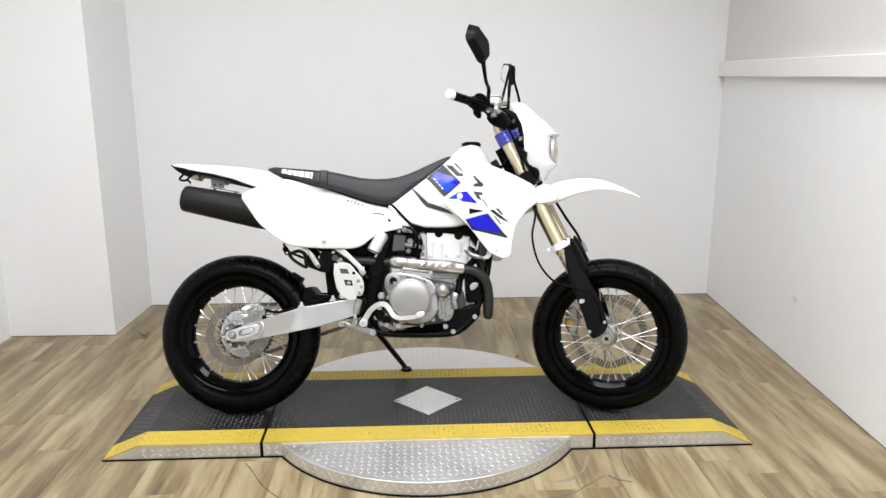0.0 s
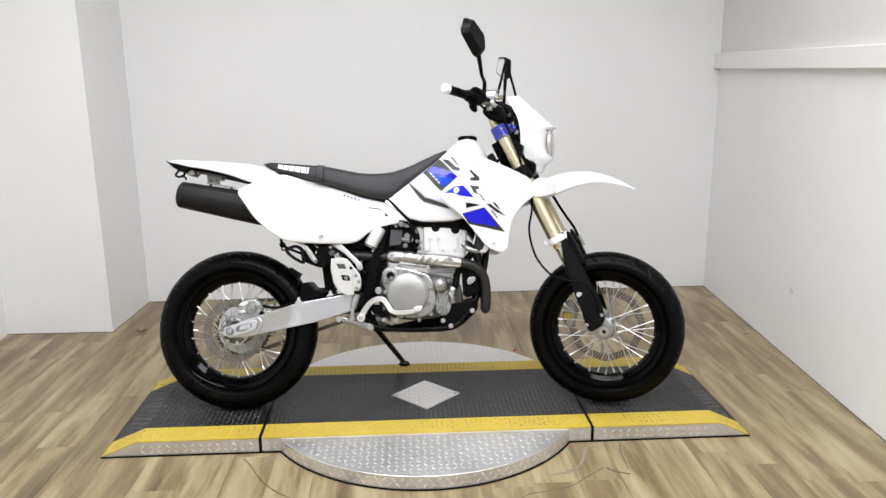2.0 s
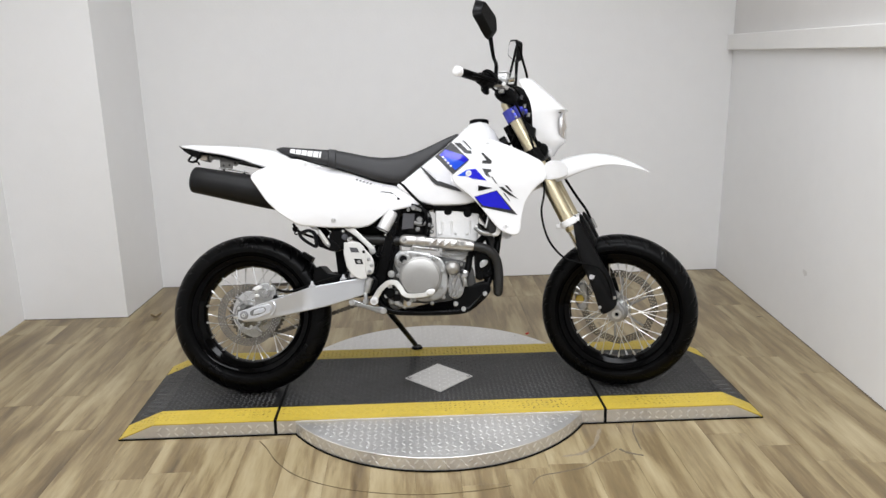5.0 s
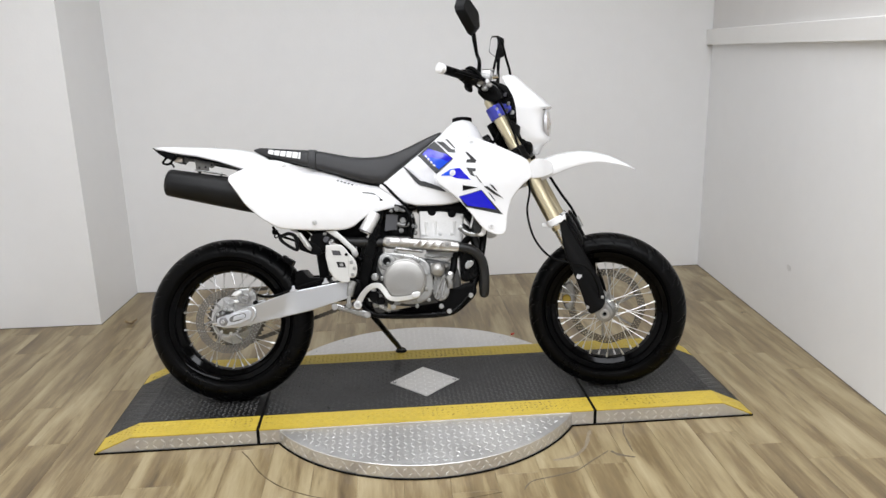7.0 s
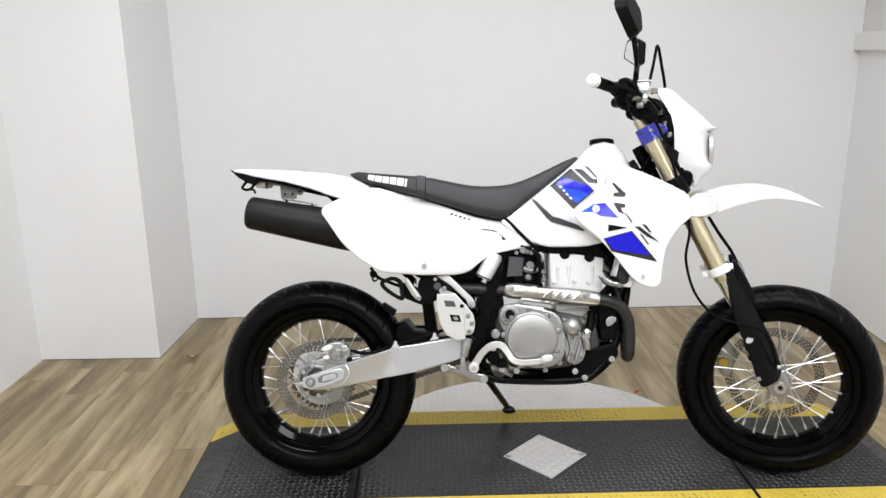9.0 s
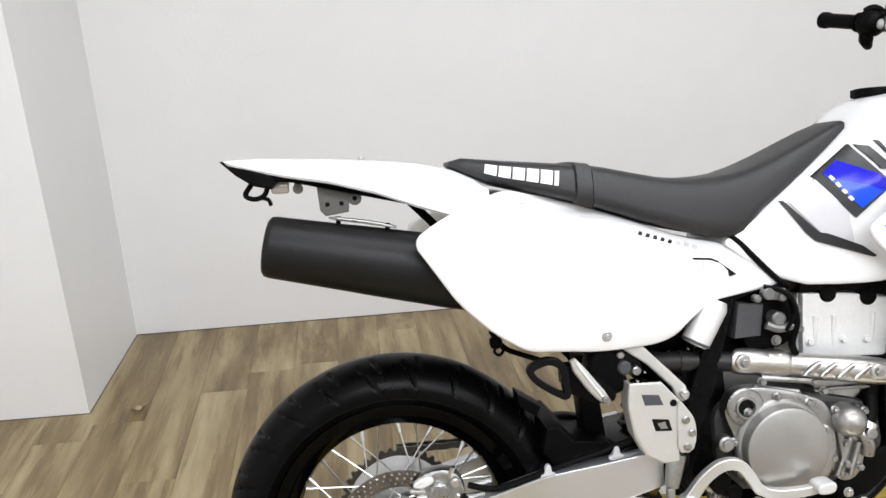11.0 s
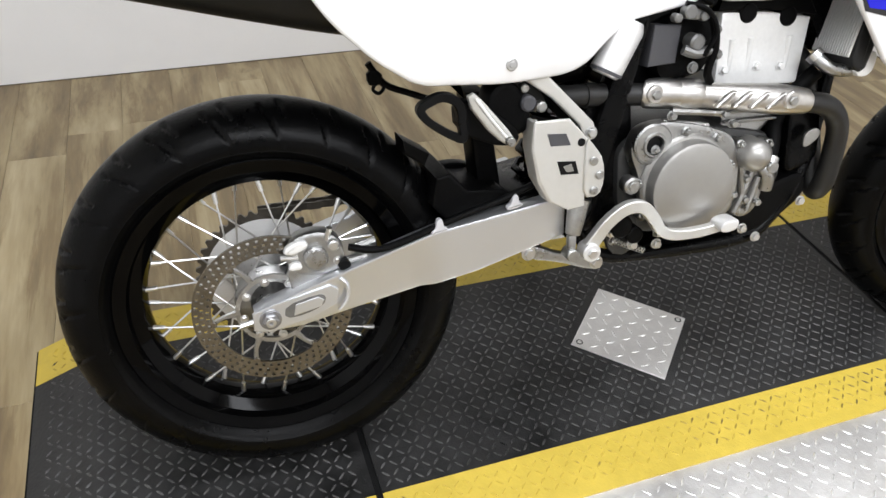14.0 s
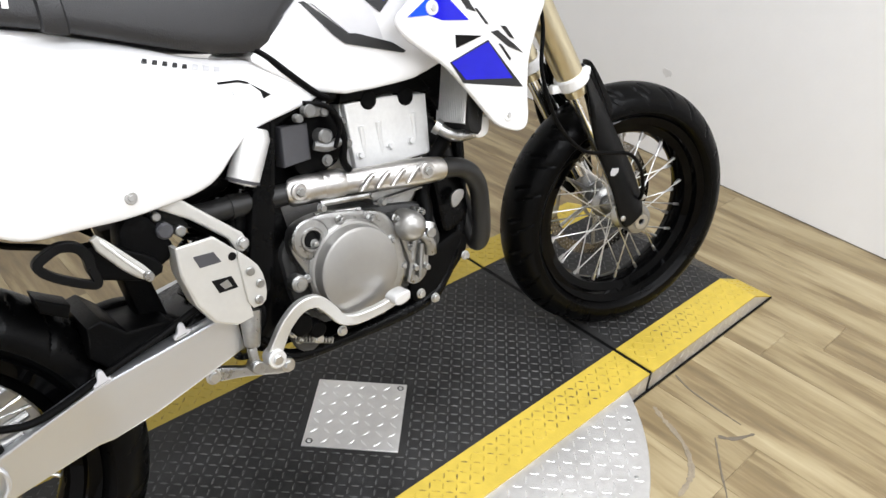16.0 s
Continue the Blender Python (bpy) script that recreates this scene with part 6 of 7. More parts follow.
for s in (-1, 1):
    leg = part("fork_tube", tube([on_leg(1.135, s * 0.088), on_leg(1.13, s * 0.088), on_leg(1.05, s * 0.088), on_leg(0.96, s * 0.088), on_leg(0.88, s * 0.088), on_leg(0.672, s * 0.088), on_leg(0.655, s * 0.088), on_leg(0.65, s * 0.088)], [0.024, 0.0265, 0.025, 0.0255, 0.029, 0.0295, 0.032, 0.0305], 24, 1), M_GOLD, bike, "gold anodised upper fork tube", STEER, smooth=30)
    part("blue_collar", tube([on_leg(1.106, s * 0.088), on_leg(1.062, s * 0.088)], [0.0345, 0.0345], 24, 1), M_BLUEA, leg, "blue anodised fork collar", smooth=30)
    part("fork_cap", tube([on_leg(1.152, s * 0.088), on_leg(1.148, s * 0.088), on_leg(1.13, s * 0.088)], [0.017, 0.021, 0.022], 20, 1), M_CAST, leg, "pale alloy fork cap", smooth=30)
    part("yoke_clamp", tube([on_leg(0.945, s * 0.088), on_leg(0.94, s * 0.088), on_leg(0.895, s * 0.088), on_leg(0.89, s * 0.088)], [0.031, 0.0345, 0.0345, 0.031], 24, 1), M_FRAME, bike, "black lower yoke clamp", STEER, smooth=30)
    part("fender_wing", slab([(0.452, 0.868), (0.474, 0.898), (0.515, 0.902), (0.545, 0.885), (0.55, 0.845), (0.53, 0.835), (0.506, 0.829), (0.468, 0.826), (0.455, 0.84)], s * 0.106, s * 0.1205, 0.003, 1, warp=lambda x, z: -s * 1.1 * max(0.0, x - 0.505), grid=0.012), M_WHITE, bike, "white side wing of the front fender", STEER, smooth=40)
    part("slider", rod(on_leg(0.655, s * 0.088), on_leg(0.33, s * 0.088), 0.0225, 20), M_CHROME, bike, "polished lower fork slider", STEER)
    lug = slab([(0.675, 0.365), (0.705, 0.385), (0.745, 0.34), (0.765, 0.315), (0.76, 0.282), (0.735, 0.268), (0.705, 0.275), (0.69, 0.31)], s * 0.066, s * 0.104, 0.007)
    part("axle_clamp", lug, M_CAST, bike, "cast alloy axle clamp", STEER)
    part("axle_nut", lathe([(0.0065, s * 0.102), (0.018, s * 0.102), (0.0185, s * 0.107), (0.0175, s * 0.110), (0.0085, s * 0.110), (0.0065, s * 0.106)], (0.731, 0, 0.303), 24), M_STEEL, bike, "hollow axle end", STEER, smooth=30)
    part("axle_bore", disc(0.731, s * 0.0995, s * 0.1055, 0.303, 0.0078, 0.0004, 16), M_STRAP, bike, "", STEER)
    guard = slab([(0.567, 0.682), (0.574, 0.693), (0.588, 0.67), (0.610, 0.63), (0.648, 0.562), (0.68, 0.502), (0.716, 0.432), (0.736, 0.36), (0.73, 0.335), (0.71, 0.318), (0.690, 0.306), (0.676, 0.305), (0.662, 0.33), (0.645, 0.39), (0.622, 0.45), (0.599, 0.505), (0.587, 0.54), (0.577, 0.60)], s * 0.111, s * 0.124, 0.005, 2, warp=lambda x, z: -s * 0.75 * max(0.0, x - 0.5515 + (z - 0.66) * 0.4986 - 0.006), grid=0.02)
    gp = part("fork_guard", guard, M_GUARD, bike, "black plastic fork guard", STEER, smooth=50)
    part("guard_ridge", slab([(0.588, 0.69), (0.6, 0.692), (0.628, 0.645), (0.662, 0.575), (0.648, 0.555), (0.61, 0.60)], s * 0.066, s * 0.09, 0.004), M_GUARD, gp)
    if s < 0:
        for x, y, z in ((0.668, -0.123, 0.332), (0.724, -0.119, 0.37)):
            part("guard_bolt", bolt(x, y, z, 0.005, 0.003), M_STEEL, gp, smooth=25)
        decal([(0.629, 0.452), (0.634, 0.46), (0.641, 0.458), (0.65, 0.457), (0.649, 0.448), (0.64, 0.441), (0.63, 0.443)], lambda x, z: -0.124, M_GREYD, gp, "worn grey sticker", 0.0012, 0)
    bm = tube([on_leg(0.672, s * 0.088), on_leg(0.669, s * 0.088), on_leg(0.652, s * 0.088), on_leg(0.649, s * 0.088)], [0.0335, 0.0355, 0.0355, 0.0335], 28, 1)
    box(0.502, 0.53, s * 0.088 - 0.008, s * 0.088 + 0.008, 0.636, 0.654, 0.004, bm)
    box(0.56, 0.592, s * 0.088 - 0.012, s * 0.088 + 0.012, 0.664, 0.682, 0.004, bm)
    part("guard_collar", bm, M_PRINT, bike, "white plastic guard collar", STEER, smooth=30)
    part("seal_ring", tube([on_leg(0.645, s * 0.088), on_leg(0.63, s * 0.088)], [0.0265, 0.0255], 24, 1), M_GOLD, bike, "", STEER, smooth=30)
bm = slab([(0.43, 0.985), (0.475, 0.965), (0.47, 0.92), (0.44, 0.895), (0.40, 0.915), (0.395, 0.955)], -0.08, 0.08, 0.008)
part("lower_yoke", bm, M_FRAME, bike, "black lower fork yoke", STEER)
bm = slab([(0.318, 1.10), (0.336, 1.062), (0.40, 1.085), (0.395, 1.112), (0.36, 1.12)], -0.085, 0.085, 0.006)
part("upper_yoke", bm, M_BLUEA, bike, "blue anodised upper fork yoke", STEER)
for s in (-1, 1):
    for z in (1.072, 1.094):
        part("pinch_bolt", rod(on_leg(z, s * 0.112, 0.012), on_leg(z, s * 0.128, 0.012), 0.006, 6), M_CAST, bike, "", STEER, smooth=25)
for s in (-1, 1):
    part("bar_clamp", slab([(0.318, 1.115), (0.312, 1.18), (0.325, 1.197), (0.352, 1.197), (0.362, 1.18), (0.36, 1.115)], s * 0.035, s * 0.065, 0.004), M_FRAME, bike, "black handlebar clamp", STEER)

BAR_R = [(0.337, 0, 1.175), (0.337, -0.09, 1.175), (0.33, -0.14, 1.18), (0.298, -0.20, 1.194), (0.272, -0.25, 1.203), (0.198, -0.39, 1.224)]
BARS = [(0.213, 0.362, 1.22)] + [(x, -y, z) for x, y, z in reversed(BAR_R[:-1])] + BAR_R[1:]
part("handlebar", tube(BARS, 0.0112, 14), M_ALU, bike, "bare aluminium handlebar", STEER)


def along(s, f):
    a, b = Vector((0.272, -0.25, 1.203)), Vector((0.198, -0.39, 1.224))
    p = a.lerp(b, f if s < 0 else f * 0.8)
    return Vector((p.x, p.y * (-s), p.z))


for s in (-1, 1):
    pts, rs = [], []
    for k in range(17):
        f = 0.22 + 0.72 * k / 16
        pts.append(along(s, f))
        rs.append(0.0165 if k % 2 else 0.0152)
    rs[0] = rs[1] = 0.0215
    gr = part("grip", tube(pts, rs, 16, 1), M_BLACK, bike, "ribbed black rubber grip", STEER, smooth=30)
    part("bar_end", tube([along(s, 0.93), along(s, 0.95), along(s, 1.06), along(s, 1.09)], [0.015, 0.0185, 0.0185, 0.012], 18, 1), M_PRINT if s < 0 else M_BLACK, gr, "white bar end cap" if s < 0 else "", smooth=30)
    c = along(s, 0.05)
    sw = part("switch_housing", tube([along(s, 0.2), along(s, 0.12), along(s, -0.12), along(s, -0.2)], [0.018, 0.027, 0.027, 0.018], 16, 1, flat=1.0), M_BLACK, bike, "black switch housing", STEER, smooth=30)
    bm = tube([c + Vector((-0.01, 0, 0.026)), c + Vector((0.01, 0, 0.03)), c + Vector((0.035, 0, 0.012)), c + Vector((0.045, 0, -0.012))], [0.006, 0.009, 0.009, 0.006], 10, 5)
    part("cable_bend", bm, M_BLACK, sw)
    bm = tube([c + Vector((-0.005, 0, -0.015)), c + Vector((-0.002, 0, -0.035)), c + Vector((0.01, 0.02 * (-s) * -1, -0.05))], [0.012, 0.015, 0.008], 10, 5)
    part("throttle_box", bm, M_BLACK, sw)
    pv = along(s, -0.28)
    per = part("lever_perch", tube([pv + Vector((-0.005, 0, 0)), pv + Vector((0.03, -0.003 * s, -0.004))], [0.016, 0.012], 12, 1), M_DARKC, bike, "dark alloy lever perch", STEER)
    d = (along(s, 1) - along(s, 0)).normalized()
    fw = Vector((0.034, 0, -0.003))
    part("lever", tube([pv + Vector((0.03, 0, -0.005)), pv + fw + d * 0.03, pv + fw + d * 0.09, pv + fw * 0.9 + d * 0.15, pv + fw * 0.8 + d * 0.17], [0.007, 0.0075, 0.006, 0.006, 0.0075], 10, 6, flat=1.3), M_BLACK, per, "black hand lever")
    if s < 0:
        rs_ = part("brake_master_cylinder", slab([(0.27, 1.21), (0.30, 1.22), (0.338, 1.218), (0.345, 1.203), (0.33, 1.186), (0.305, 1.178), (0.28, 1.187)], -0.172, -0.222, 0.006, 1), M_CAST, bike, "grey alloy front brake master cylinder", STEER, smooth=30)
        part("reservoir", box(0.284, 0.344, -0.218, -0.166, 1.204, 1.232, 0.007), M_ALU, rs_, "pale brake fluid reservoir")
        part("reservoir_lid", box(0.281, 0.347, -0.22, -0.164, 1.232, 1.237, 0.002), M_ALU, rs_, smooth=0)
        part("lever_pivot", disc(0.332, -0.222, -0.232, 1.188, 0.008, 0.002, 14), M_ALU, rs_, "bright lever pivot", smooth=25)
        part("switch_box", box(0.306, 0.326, -0.205, -0.18, 1.158, 1.176, 0.003), M_CAST, rs_, "small alloy switch", smooth=30)
        part("union_bolt", rod((0.345, -0.19, 1.205), (0.366, -0.188, 1.207), 0.008, 8), M_CHROME, rs_, smooth=25)
        part("clamp_half", slab([(0.262, 1.205), (0.272, 1.22), (0.292, 1.215), (0.295, 1.19), (0.275, 1.18)], -0.218, -0.235, 0.004, 1), M_CAST, rs_, smooth=30)
        part("clamp_bolt", bolt(0.279, -0.235, 1.201, 0.006, 0.005), M_STEEL, rs_, smooth=25)


def mirror(s):
    """A mirror on its stalk; s is -1 for the right side."""
    root = along(s, -0.2) + Vector((0.012, 0, 0.01))
    if s < 0:
        c = Vector((0.284, -0.325, 1.405))
        stalk = [root, root + Vector((0.006, -0.005, 0.05)), Vector((0.309, -0.30, 1.28)), Vector((0.303, -0.315, 1.345))]
        turn = 20
        prof = [(0.022, 0.082), (0.074, 0.016), (0.006, -0.071), (-0.04, -0.06), (-0.06, 0.016)]
    else:
        c = Vector((0.278, 0.34, 1.395))
        stalk = [root, root + Vector((0.004, 0.01, 0.05)), Vector((0.288, 0.318, 1.29)), Vector((0.29, 0.33, 1.35))]
        turn = -28
        prof = [(-0.045, 0.057), (0.055, 0.04), (0.042, -0.062), (-0.085, -0.008)]
    part("mirror_stalk", tube(stalk, [0.0085, 0.0068, 0.0062, 0.0085], 10), M_BLACK, bike, "thin black mirror stalk", STEER)
    bm = slab(prof, 0.026, -0.006, 0.004, 1)
    for v in bm.verts:
        if v.co.y > 0.01:
            v.co.x *= 0.8
            v.co.z *= 0.8
    # local x across, z up, glass towards -y; turned so that the glass looks astern and inwards
    m = STEER @ Matrix.Translation(c) @ Matrix.Rotation(radians(-90 - turn), 4, "Z") @ Matrix.Rotation(radians(11 if s < 0 else 0), 4, "X")
    ob = part("mirror", bm, M_GUARD, bike, "angular black mirror housing", m, smooth=40)
    g = slab([(p[0] * 0.84, p[1] * 0.84) for p in prof], -0.0055, -0.0072, 0.0005, 1)
    part("mirror_glass", g, M_MIRROR, ob, "clear mirror glass", smooth=0)


mirror(-1)
mirror(1)


def mask():
    """The headlamp mask: U-shaped sections from the top down."""
    rows = [(1.228, 0.368, 0.40, 0.04), (1.22, 0.36, 0.415, 0.056), (1.18, 0.383, 0.455, 0.076), (1.14, 0.405, 0.5, 0.086), (1.11, 0.412, 0.528, 0.09), (1.097, 0.414, 0.544, 0.091), (1.086, 0.415, 0.526, 0.091), (1.06, 0.416, 0.522, 0.091), (1.02, 0.416, 0.522, 0.089), (0.985, 0.432, 0.532, 0.084), (0.972, 0.438, 0.532, 0.08), (0.95, 0.452, 0.505, 0.07), (0.918, 0.472, 0.485, 0.045)]
    rings = []
    for z, xr, xf, w in rows:
        o, i = [], []
        for k in range(21):
            a = math.pi * (k / 20) - math.pi / 2
            ca, sa = math.cos(a), math.sin(a)
            px = xr + (xf - xr) * abs(ca) ** 0.62
            py = w * math.copysign(abs(sa) ** 0.75, sa)
            o.append((px, py, z))
            i.append((xr + (px - xr) * 0.93 - 0.0, py * 0.95, z))
        rings.append(o + i[::-1])
    return loft(rings)


mk = part("headlamp_mask", mask(), M_WHITE, bike, "glossy white headlamp mask", STEER, smooth=50)
part("mask_back", slab([(0.372, 1.165), (0.392, 1.165), (0.44, 1.13), (0.475, 1.05), (0.475, 0.98), (0.465, 0.945), (0.435, 0.985), (0.405, 1.06), (0.385, 1.13)], -0.072, 0.072, 0.004, 0), M_BLACK, mk, "black housing inside the mask")
ln = lathe([(0.0, 0.0), (0.06, 0.0), (0.072, -0.006), (0.072, -0.012), (0.0, -0.02)], (0, 0, 0), 32, m=Matrix.Translation((0.519, 0, 1.034)) @ Matrix.Rotation(radians(90), 4, "Z") @ Matrix.Diagonal((0.98, 1, 0.72, 1)), closed=False)
part("headlamp_lens", ln, M_LENS, mk, "clear headlamp lens", smooth=40)
part("lens_rim", lathe([(0.072, 0.0), (0.078, 0.0), (0.078, -0.01), (0.072, -0.01)], (0, 0, 0), 32, m=Matrix.Translation((0.519, 0, 1.034)) @ Matrix.Rotation(radians(90), 4, "Z") @ Matrix.Diagonal((0.98, 1, 0.72, 1))), M_GREYD, mk, "silver rim round the lens", smooth=40)
part("lens_top_gap", slab([(0.48, 1.089), (0.524, 1.089), (0.518, 1.083), (0.48, 1.083)], -0.06, 0.06, 0.002, 1), M_STRAP, mk, "dark gap above the lens")
part("mask_lug", disc(0.401, -0.088, -0.097, 1.066, 0.0095, 0.002, 16), M_BLACK, mk, "black rubber mount")
for s in (-1, 1):
    part("turn_signal", tube([(0.47, s * 0.04, 0.945), (0.476, s * 0.06, 0.938), (0.482, s * 0.072, 0.933)], [0.005, 0.005, 0.008], 12, 4), M_WHITE, mk, "white lamp stub")
part("wiring_sleeve", slab([(0.275, 1.165), (0.3, 1.192), (0.345, 1.185), (0.372, 1.145), (0.36, 1.118), (0.318, 1.122), (0.29, 1.14)], -0.155, -0.06, 0.008), M_BLACK, bike, "black sleeve of wiring under the bar", STEER)
part("dash", slab([(0.322, 1.19), (0.36, 1.2), (0.395, 1.165), (0.405, 1.1), (0.37, 1.08), (0.33, 1.12)], -0.075, 0.075, 0.01), M_BLACK, bike, "black instrument housing", STEER)
# cables and wiring between yokes and mask
for k, pts in enumerate([
        [(0.30, -0.19, 1.205), (0.355, -0.12, 1.18), (0.385, -0.06, 1.12), (0.375, -0.03, 1.02), (0.33, -0.02, 0.94)],
        [(0.27, -0.23, 1.195), (0.32, -0.14, 1.14), (0.362, -0.085, 1.10), (0.372, -0.05, 1.04), (0.33, -0.04, 0.95)],
        [(0.30, 0.19, 1.205), (0.38, 0.1, 1.17), (0.40, 0.05, 1.10), (0.385, 0.03, 1.0)],
        [(0.36, -0.05, 1.14), (0.40, -0.075, 1.12), (0.41, -0.08, 1.06), (0.42, -0.08, 1.0), (0.45, -0.07, 0.94)],
        [(0.33, -0.075, 1.06), (0.345, -0.06, 1.02), (0.33, -0.05, 0.985), (0.31, -0.04, 0.97)]]):
    part("cable", tube(pts, 0.0048 if k < 3 else 0.0065, 8, 8), M_BLACK, bike, "black control cable", STEER)
part("hose_loop", tube([(0.336, -0.152, 1.21), (0.351, -0.122, 1.285), (0.361, -0.094, 1.344), (0.367, -0.075, 1.344), (0.377, -0.045, 1.29), (0.386, -0.009, 1.235), (0.388, 0.005, 1.16)], 0.0048, 10), M_BLACK, bike, "black hose looping up over the mask", STEER)
for k, (x, y, z, r) in enumerate(((0.372, -0.088, 1.15, 0.008), (0.385, -0.09, 1.115, 0.007), (0.378, -0.088, 1.09, 0.006), (0.40, -0.09, 1.08, 0.008), (0.395, -0.088, 1.04, 0.006))):
    part("wiring_plug", tube([(x, y, z - r), (x + 0.003, y, z + r)], [r, r * 0.9], 8, 1), (M_GREYP, M_CAST)[k % 2], bike, "small wiring plug", STEER, smooth=30)
part("front_harness", slab([(0.345, 1.13), (0.40, 1.14), (0.415, 1.06), (0.435, 1.0), (0.452, 0.96), (0.43, 0.95), (0.40, 0.985), (0.385, 1.06)], -0.05, -0.082, 0.004, 0), M_BLACK, bike, "black wiring cover", STEER)
part("side_reflector_plate", slab([(0.394, 1.052), (0.43, 1.026), (0.424, 0.985), (0.404, 1.005)], -0.083, -0.104, 0.002, 0), M_GUARD, bike, "", STEER)
part("brake_line", tube([(0.30, -0.19, 1.20), (0.37, -0.13, 1.10), (0.43, -0.115, 0.93), (0.462, -0.125, 0.80), (0.452, -0.14, 0.70), (0.478, -0.15, 0.60), (0.535, -0.15, 0.53), (0.60, -0.145, 0.507), (0.665, -0.142, 0.49), (0.70, -0.14, 0.44), (0.715, -0.12, 0.37), (0.705, -0.06, 0.345)], 0.0042, 10), M_BLACK, bike, "thin black front brake line", STEER)
part("speed_cable", tube([(0.50, 0.09, 0.86), (0.56, 0.105, 0.76), (0.60, 0.115, 0.70), (0.622, 0.118, 0.655)], 0.0055, 10), M_BLACK, bike, "black hose on the far fork leg", STEER)
part("hose_end", rod((0.622, 0.118, 0.66), (0.64, 0.118, 0.62), 0.009, 10), M_CAST, bike, "", STEER)
cl = part("front_calliper", slab([(0.60, 0.41), (0.615, 0.35), (0.605, 0.29), (0.575, 0.285), (0.555, 0.33), (0.565, 0.395)], 0.045, 0.095, 0.007), M_CAST, bike, "alloy front brake calliper", STEER)
part("pad_cover", disc(0.578, 0.048, 0.038, 0.335, 0.018, 0.003, 18), M_BRONZE, cl, "gold calliper cover")


def fender():
    xs = [0.36, 0.42, 0.475, 0.523, 0.56, 0.60, 0.645, 0.687, 0.72, 0.752, 0.79, 0.825, 0.848, 0.856]
    top = [0.83, 0.862, 0.888, 0.908, 0.917, 0.923, 0.925, 0.921, 0.913, 0.903, 0.886, 0.866, 0.851, 0.846]
    edge = [0.77, 0.79, 0.808, 0.826, 0.843, 0.858, 0.870, 0.877, 0.878, 0.874, 0.866, 0.856, 0.847, 0.843]
    hw = [0.05, 0.06, 0.066, 0.07, 0.072, 0.072, 0.07, 0.066, 0.062, 0.057, 0.05, 0.04, 0.026, 0.01]
    rings = []
    for x, t, e, w in zip(xs, top, edge, hw):
        e = min(e, t - 0.002)
        half = [(w * 0.98, e), (w, e + (t - e) * 0.08), (w * 0.95, e + (t - e) * 0.4), (w * 0.8, e + (t - e) * 0.75), (w * 0.45, e + (t - e) * 0.95), (0, t)]
        th = 0.003
        low = [(w * 0.42, e + (t - e) * 0.95 - th), (w * 0.76, e + (t - e) * 0.75 - th), (w * 0.91, e + (t - e) * 0.4 - th * 0.5), (w * 0.94, e + 0.0005)]
        rings.append([(x, -y, z) for y, z in half] + [(x, y, z) for y, z in reversed(half[:-1])] + [(x, y, z) for y, z in reversed(low)] + [(x, 0, t - th)] + [(x, -y, z) for y, z in low])
    return loft(rings)


part("front_fender", fender(), M_WHITE, bike, "glossy white high front fender", STEER, smooth=50)
for x, z in ((0.468, 0.872), (0.47, 0.84)):
    part("fender_bolt", bolt(x, -0.072, z, 0.006, 0.004), M_BLUEA, bike, "", STEER, smooth=25)

# ---- floor: loose-laid plank flooring on a dark base ----
bm = box(-2.4, 2.1, -5.2, 1.9, -0.1, -0.003)
floor = tagged(new("floor", mesh_of("floor", bm, M_GAP, 0)), "weathered oak plank floor in the showroom", "floor", kind="structure")


def plank_mesh(w, l):
    bm = bmesh.new()
    e = 0.0007
    lo = [(-w / 2, -l / 2), (w / 2, -l / 2), (w / 2, l / 2), (-w / 2, l / 2)]
    rings = [[(x, y, -0.003) for x, y in lo], [(x, y, -e) for x, y in lo], [(x - math.copysign(e, x), y - math.copysign(e, y), 0.0) for x, y in lo]]
    bridge(bm, rings)
    return mesh_of("plank", bm, M_PLANK, 0)


PW, PL = 0.152, 0.915
SHARED = plank_mesh(PW - 0.0004, PL - 0.0004)
rng = random.Random(4)
x, col = -2.22, 0
while x < 1.95:
    y = -2.6 - rng.random() * PL
    while y < 1.68:
        ob = new("plank", SHARED)
        ob.parent = floor
        cut = min(PL, 1.74 - y)
        ob.matrix_local = pose(x + PW / 2, y + cut / 2, 0) @ Matrix.Diagonal((1, cut / PL, 1, 1))
        y += PL
    x += PW
    col += 1
bm = box(-2.2, 1.9, -5.0, -2.55, -0.0028, -0.0006)
part("plank_field", bm, M_PLANK, floor, smooth=0)

# ---- marks and scraps ----
def strip(name, line, width, material, label, category, height_=0.0009):
    """A flat narrow mark along a line on the floor, its width uneven."""
    pts = spline([(x, y, 0) for x, y in line], 6)
    bm = bmesh.new()
    rr = random.Random(len(line) * 7)
    rings = []
    for i, p in enumerate(pts):
        t = (pts[min(i + 1, len(pts) - 1)] - pts[max(i - 1, 0)]).normalized()
        n = Vector((-t.y, t.x, 0)) * width * (0.35 + 0.65 * rr.random()) * (0.3 if i in (0, len(pts) - 1) else 1)
        rings.append([p - n + Vector((0, 0, 0.0002)), p + n + Vector((0, 0, 0.0002)), p + n * 0.9 + Vector((0, 0, height_)), p - n * 0.9 + Vector((0, 0, height_))])
    bridge(bm, rings)
    ob = part(name, bm, material, floor, label, smooth=0)
    return ob


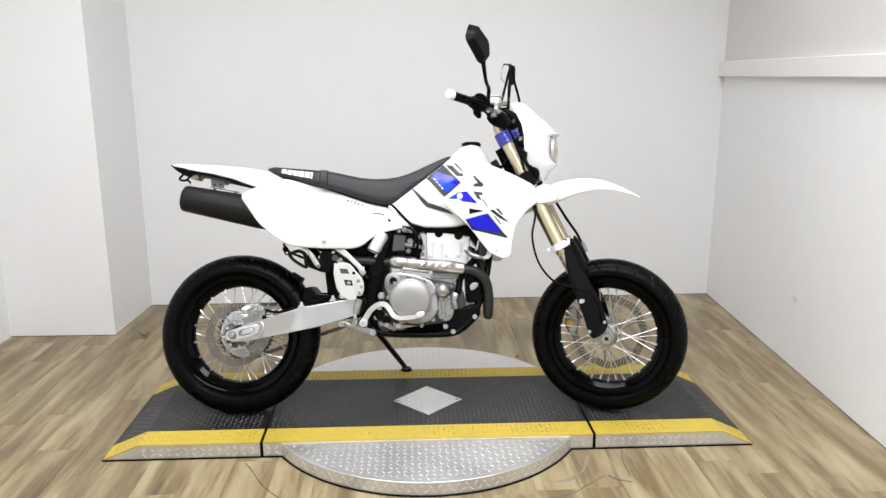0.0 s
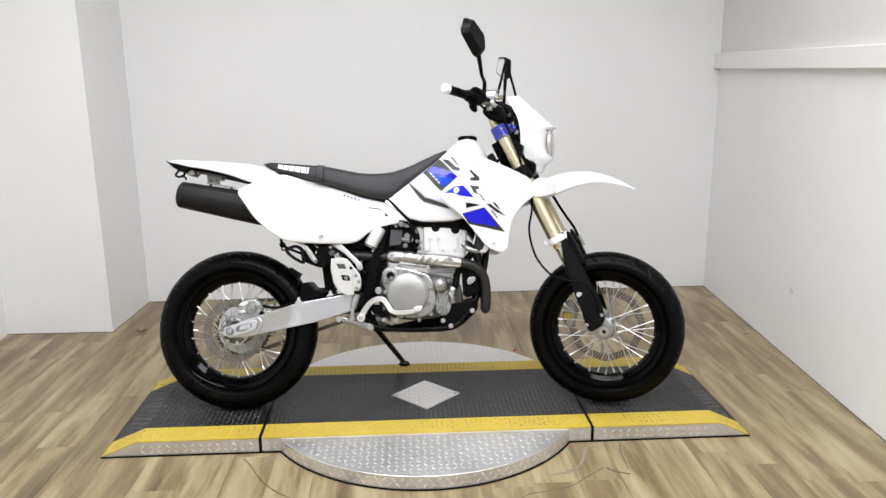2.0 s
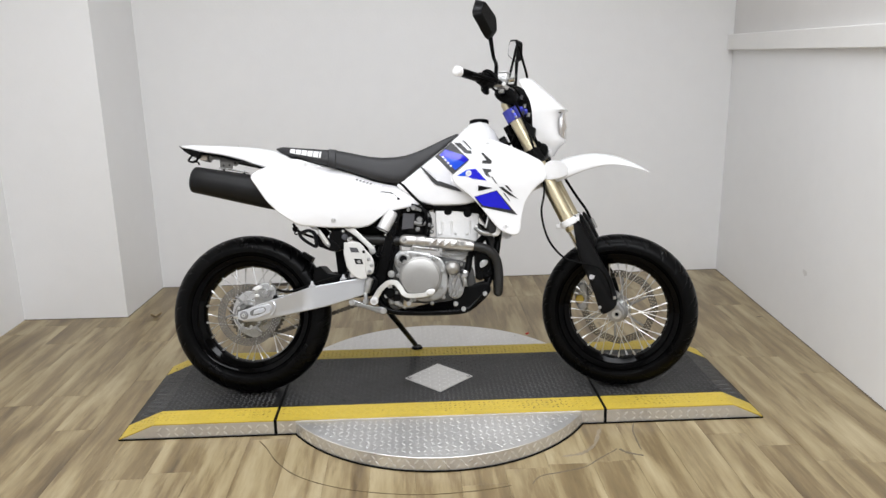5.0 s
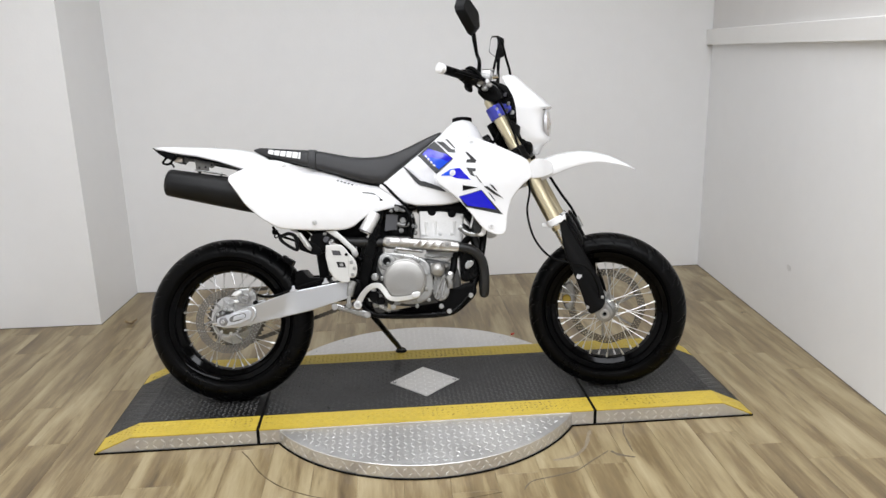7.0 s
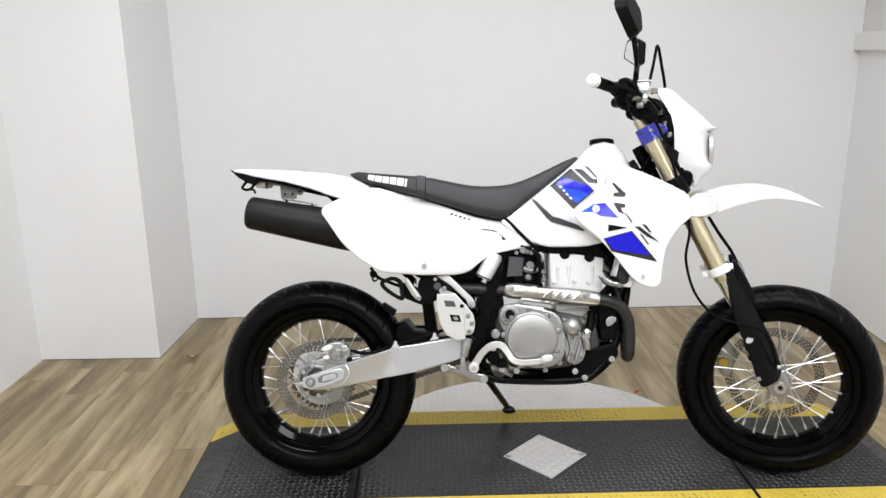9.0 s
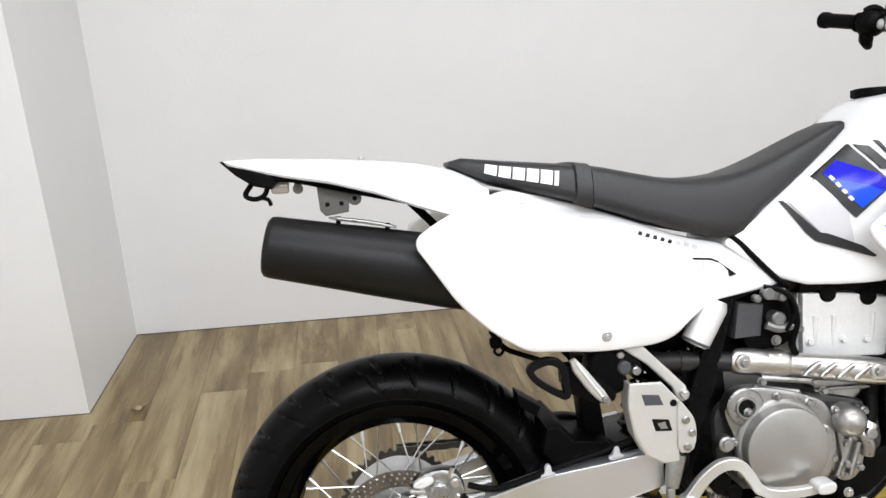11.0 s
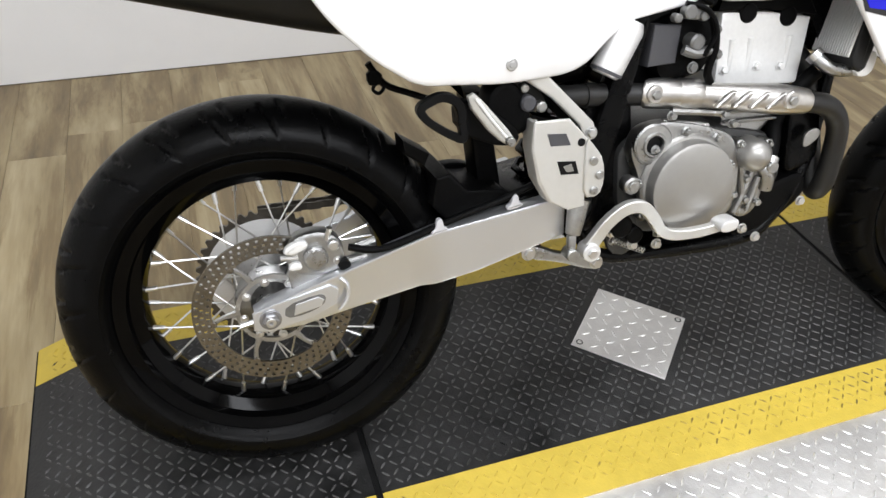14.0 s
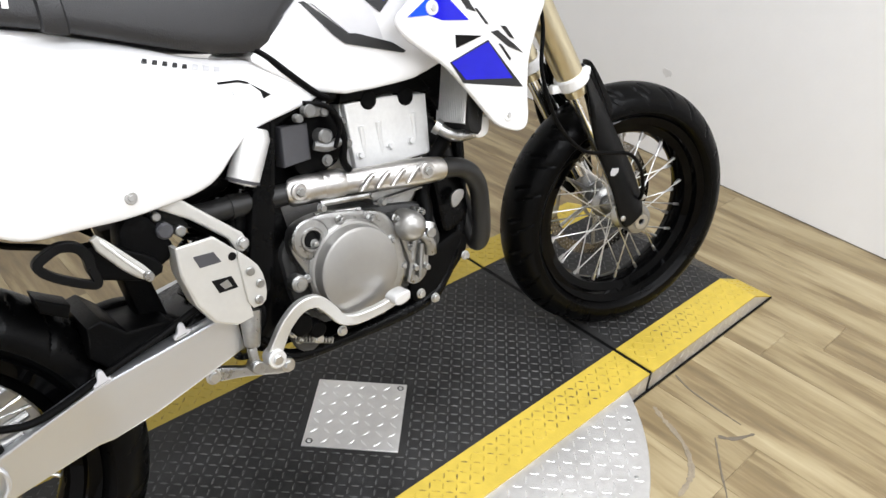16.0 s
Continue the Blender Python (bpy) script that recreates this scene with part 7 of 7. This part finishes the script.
M_CRACK = mat("old_crack", (0.1, 0.072, 0.036), 0.6, 0, 0, 0.3, 25)
M_RUB = mat("rubbed_vinyl", (0.25, 0.207, 0.145), 0.5, 0, 0, 0.3, 25, 0.3, 120, 0.1)
strip("scuff", [(0.736, -0.33), (0.718, -0.381), (0.712, -0.438), (0.709, -0.484), (0.707, -0.525)], 0.003, M_SEALANT, "dark crack in the plank edge", "")
strip("scuff", [(0.633, -0.509), (0.655, -0.537), (0.705, -0.56)], 0.007, M_SEALANT, "torn dark chip in the floor", "")
strip("scuff", [(0.625, -0.507), (0.59, -0.535), (0.54, -0.574), (0.484, -0.619), (0.40, -0.645), (0.325, -0.665), (0.29, -0.71)], 0.003, M_SEALANT, "dark crack line round the turntable", "")
strip("scuff", [(0.60, -0.36), (0.582, -0.40), (0.571, -0.432), (0.548, -0.479), (0.504, -0.523), (0.468, -0.538), (0.42, -0.546)], 0.009, M_RUB, "grey rubbed arc beside the turntable", "")
strip("scuff", [(-0.66, -0.36), (-0.628, -0.409), (-0.562, -0.527), (-0.463, -0.626), (-0.304, -0.703), (-0.1, -0.745), (0.08, -0.74), (0.22, -0.715)], 0.0028, M_CRACK, "dark hairline arc round the turntable", "")
strip("scuff", [(1.72, 0.775), (1.735, 0.782), (1.75, 0.778)], 0.006, M_SEALANT, "small dark fleck on the floor", "")
strip("scuff", [(0.80, 1.10), (0.825, 1.112), (0.85, 1.108)], 0.005, M_SEALANT, "small dark fleck on the floor", "")


def leaf():
    """A dry curled leaf scrap."""
    bm = bmesh.new()
    rings = []
    for i in range(7):
        f = i / 6
        w = 0.013 * math.sin(math.pi * min(0.97, f + 0.06)) ** 0.7
        z = 0.004 + 0.012 * (f - 0.5) ** 2 * 4
        x = -0.028 + 0.056 * f
        rings.append([(x + 0.004 * math.sin(17 * f), -w, z + 0.012 + 0.004 * math.sin(11 * f)), (x, 0.003 * math.sin(9 * f), z), (x - 0.003 * math.cos(15 * f), w, z + 0.007 + 0.005 * math.cos(13 * f)), (x, 0.003 * math.sin(9 * f), z - 0.0015)])
    bridge(bm, rings)
    ob = new("dry_leaf", mesh_of("dry_leaf", bm, M_SCRAP, 60))
    ob.matrix_world = pose(-1.485, 1.057, -0.0015, 0, 0, 28)
    return tagged(ob, "small curled brown dry leaf lying on the floor", "leaf")


leaf()
bm = box(-0.011, 0.011, -0.004, 0.004, 0, 0.008, 0.003)
ob = tagged(new("red_cap", mesh_of("red_cap", bm, M_RED, 40)), "small red plastic cap on the turntable rim", "cap")
ob.matrix_world = pose(0.459, 0.495, H - 0.007, 0, 0, 40)
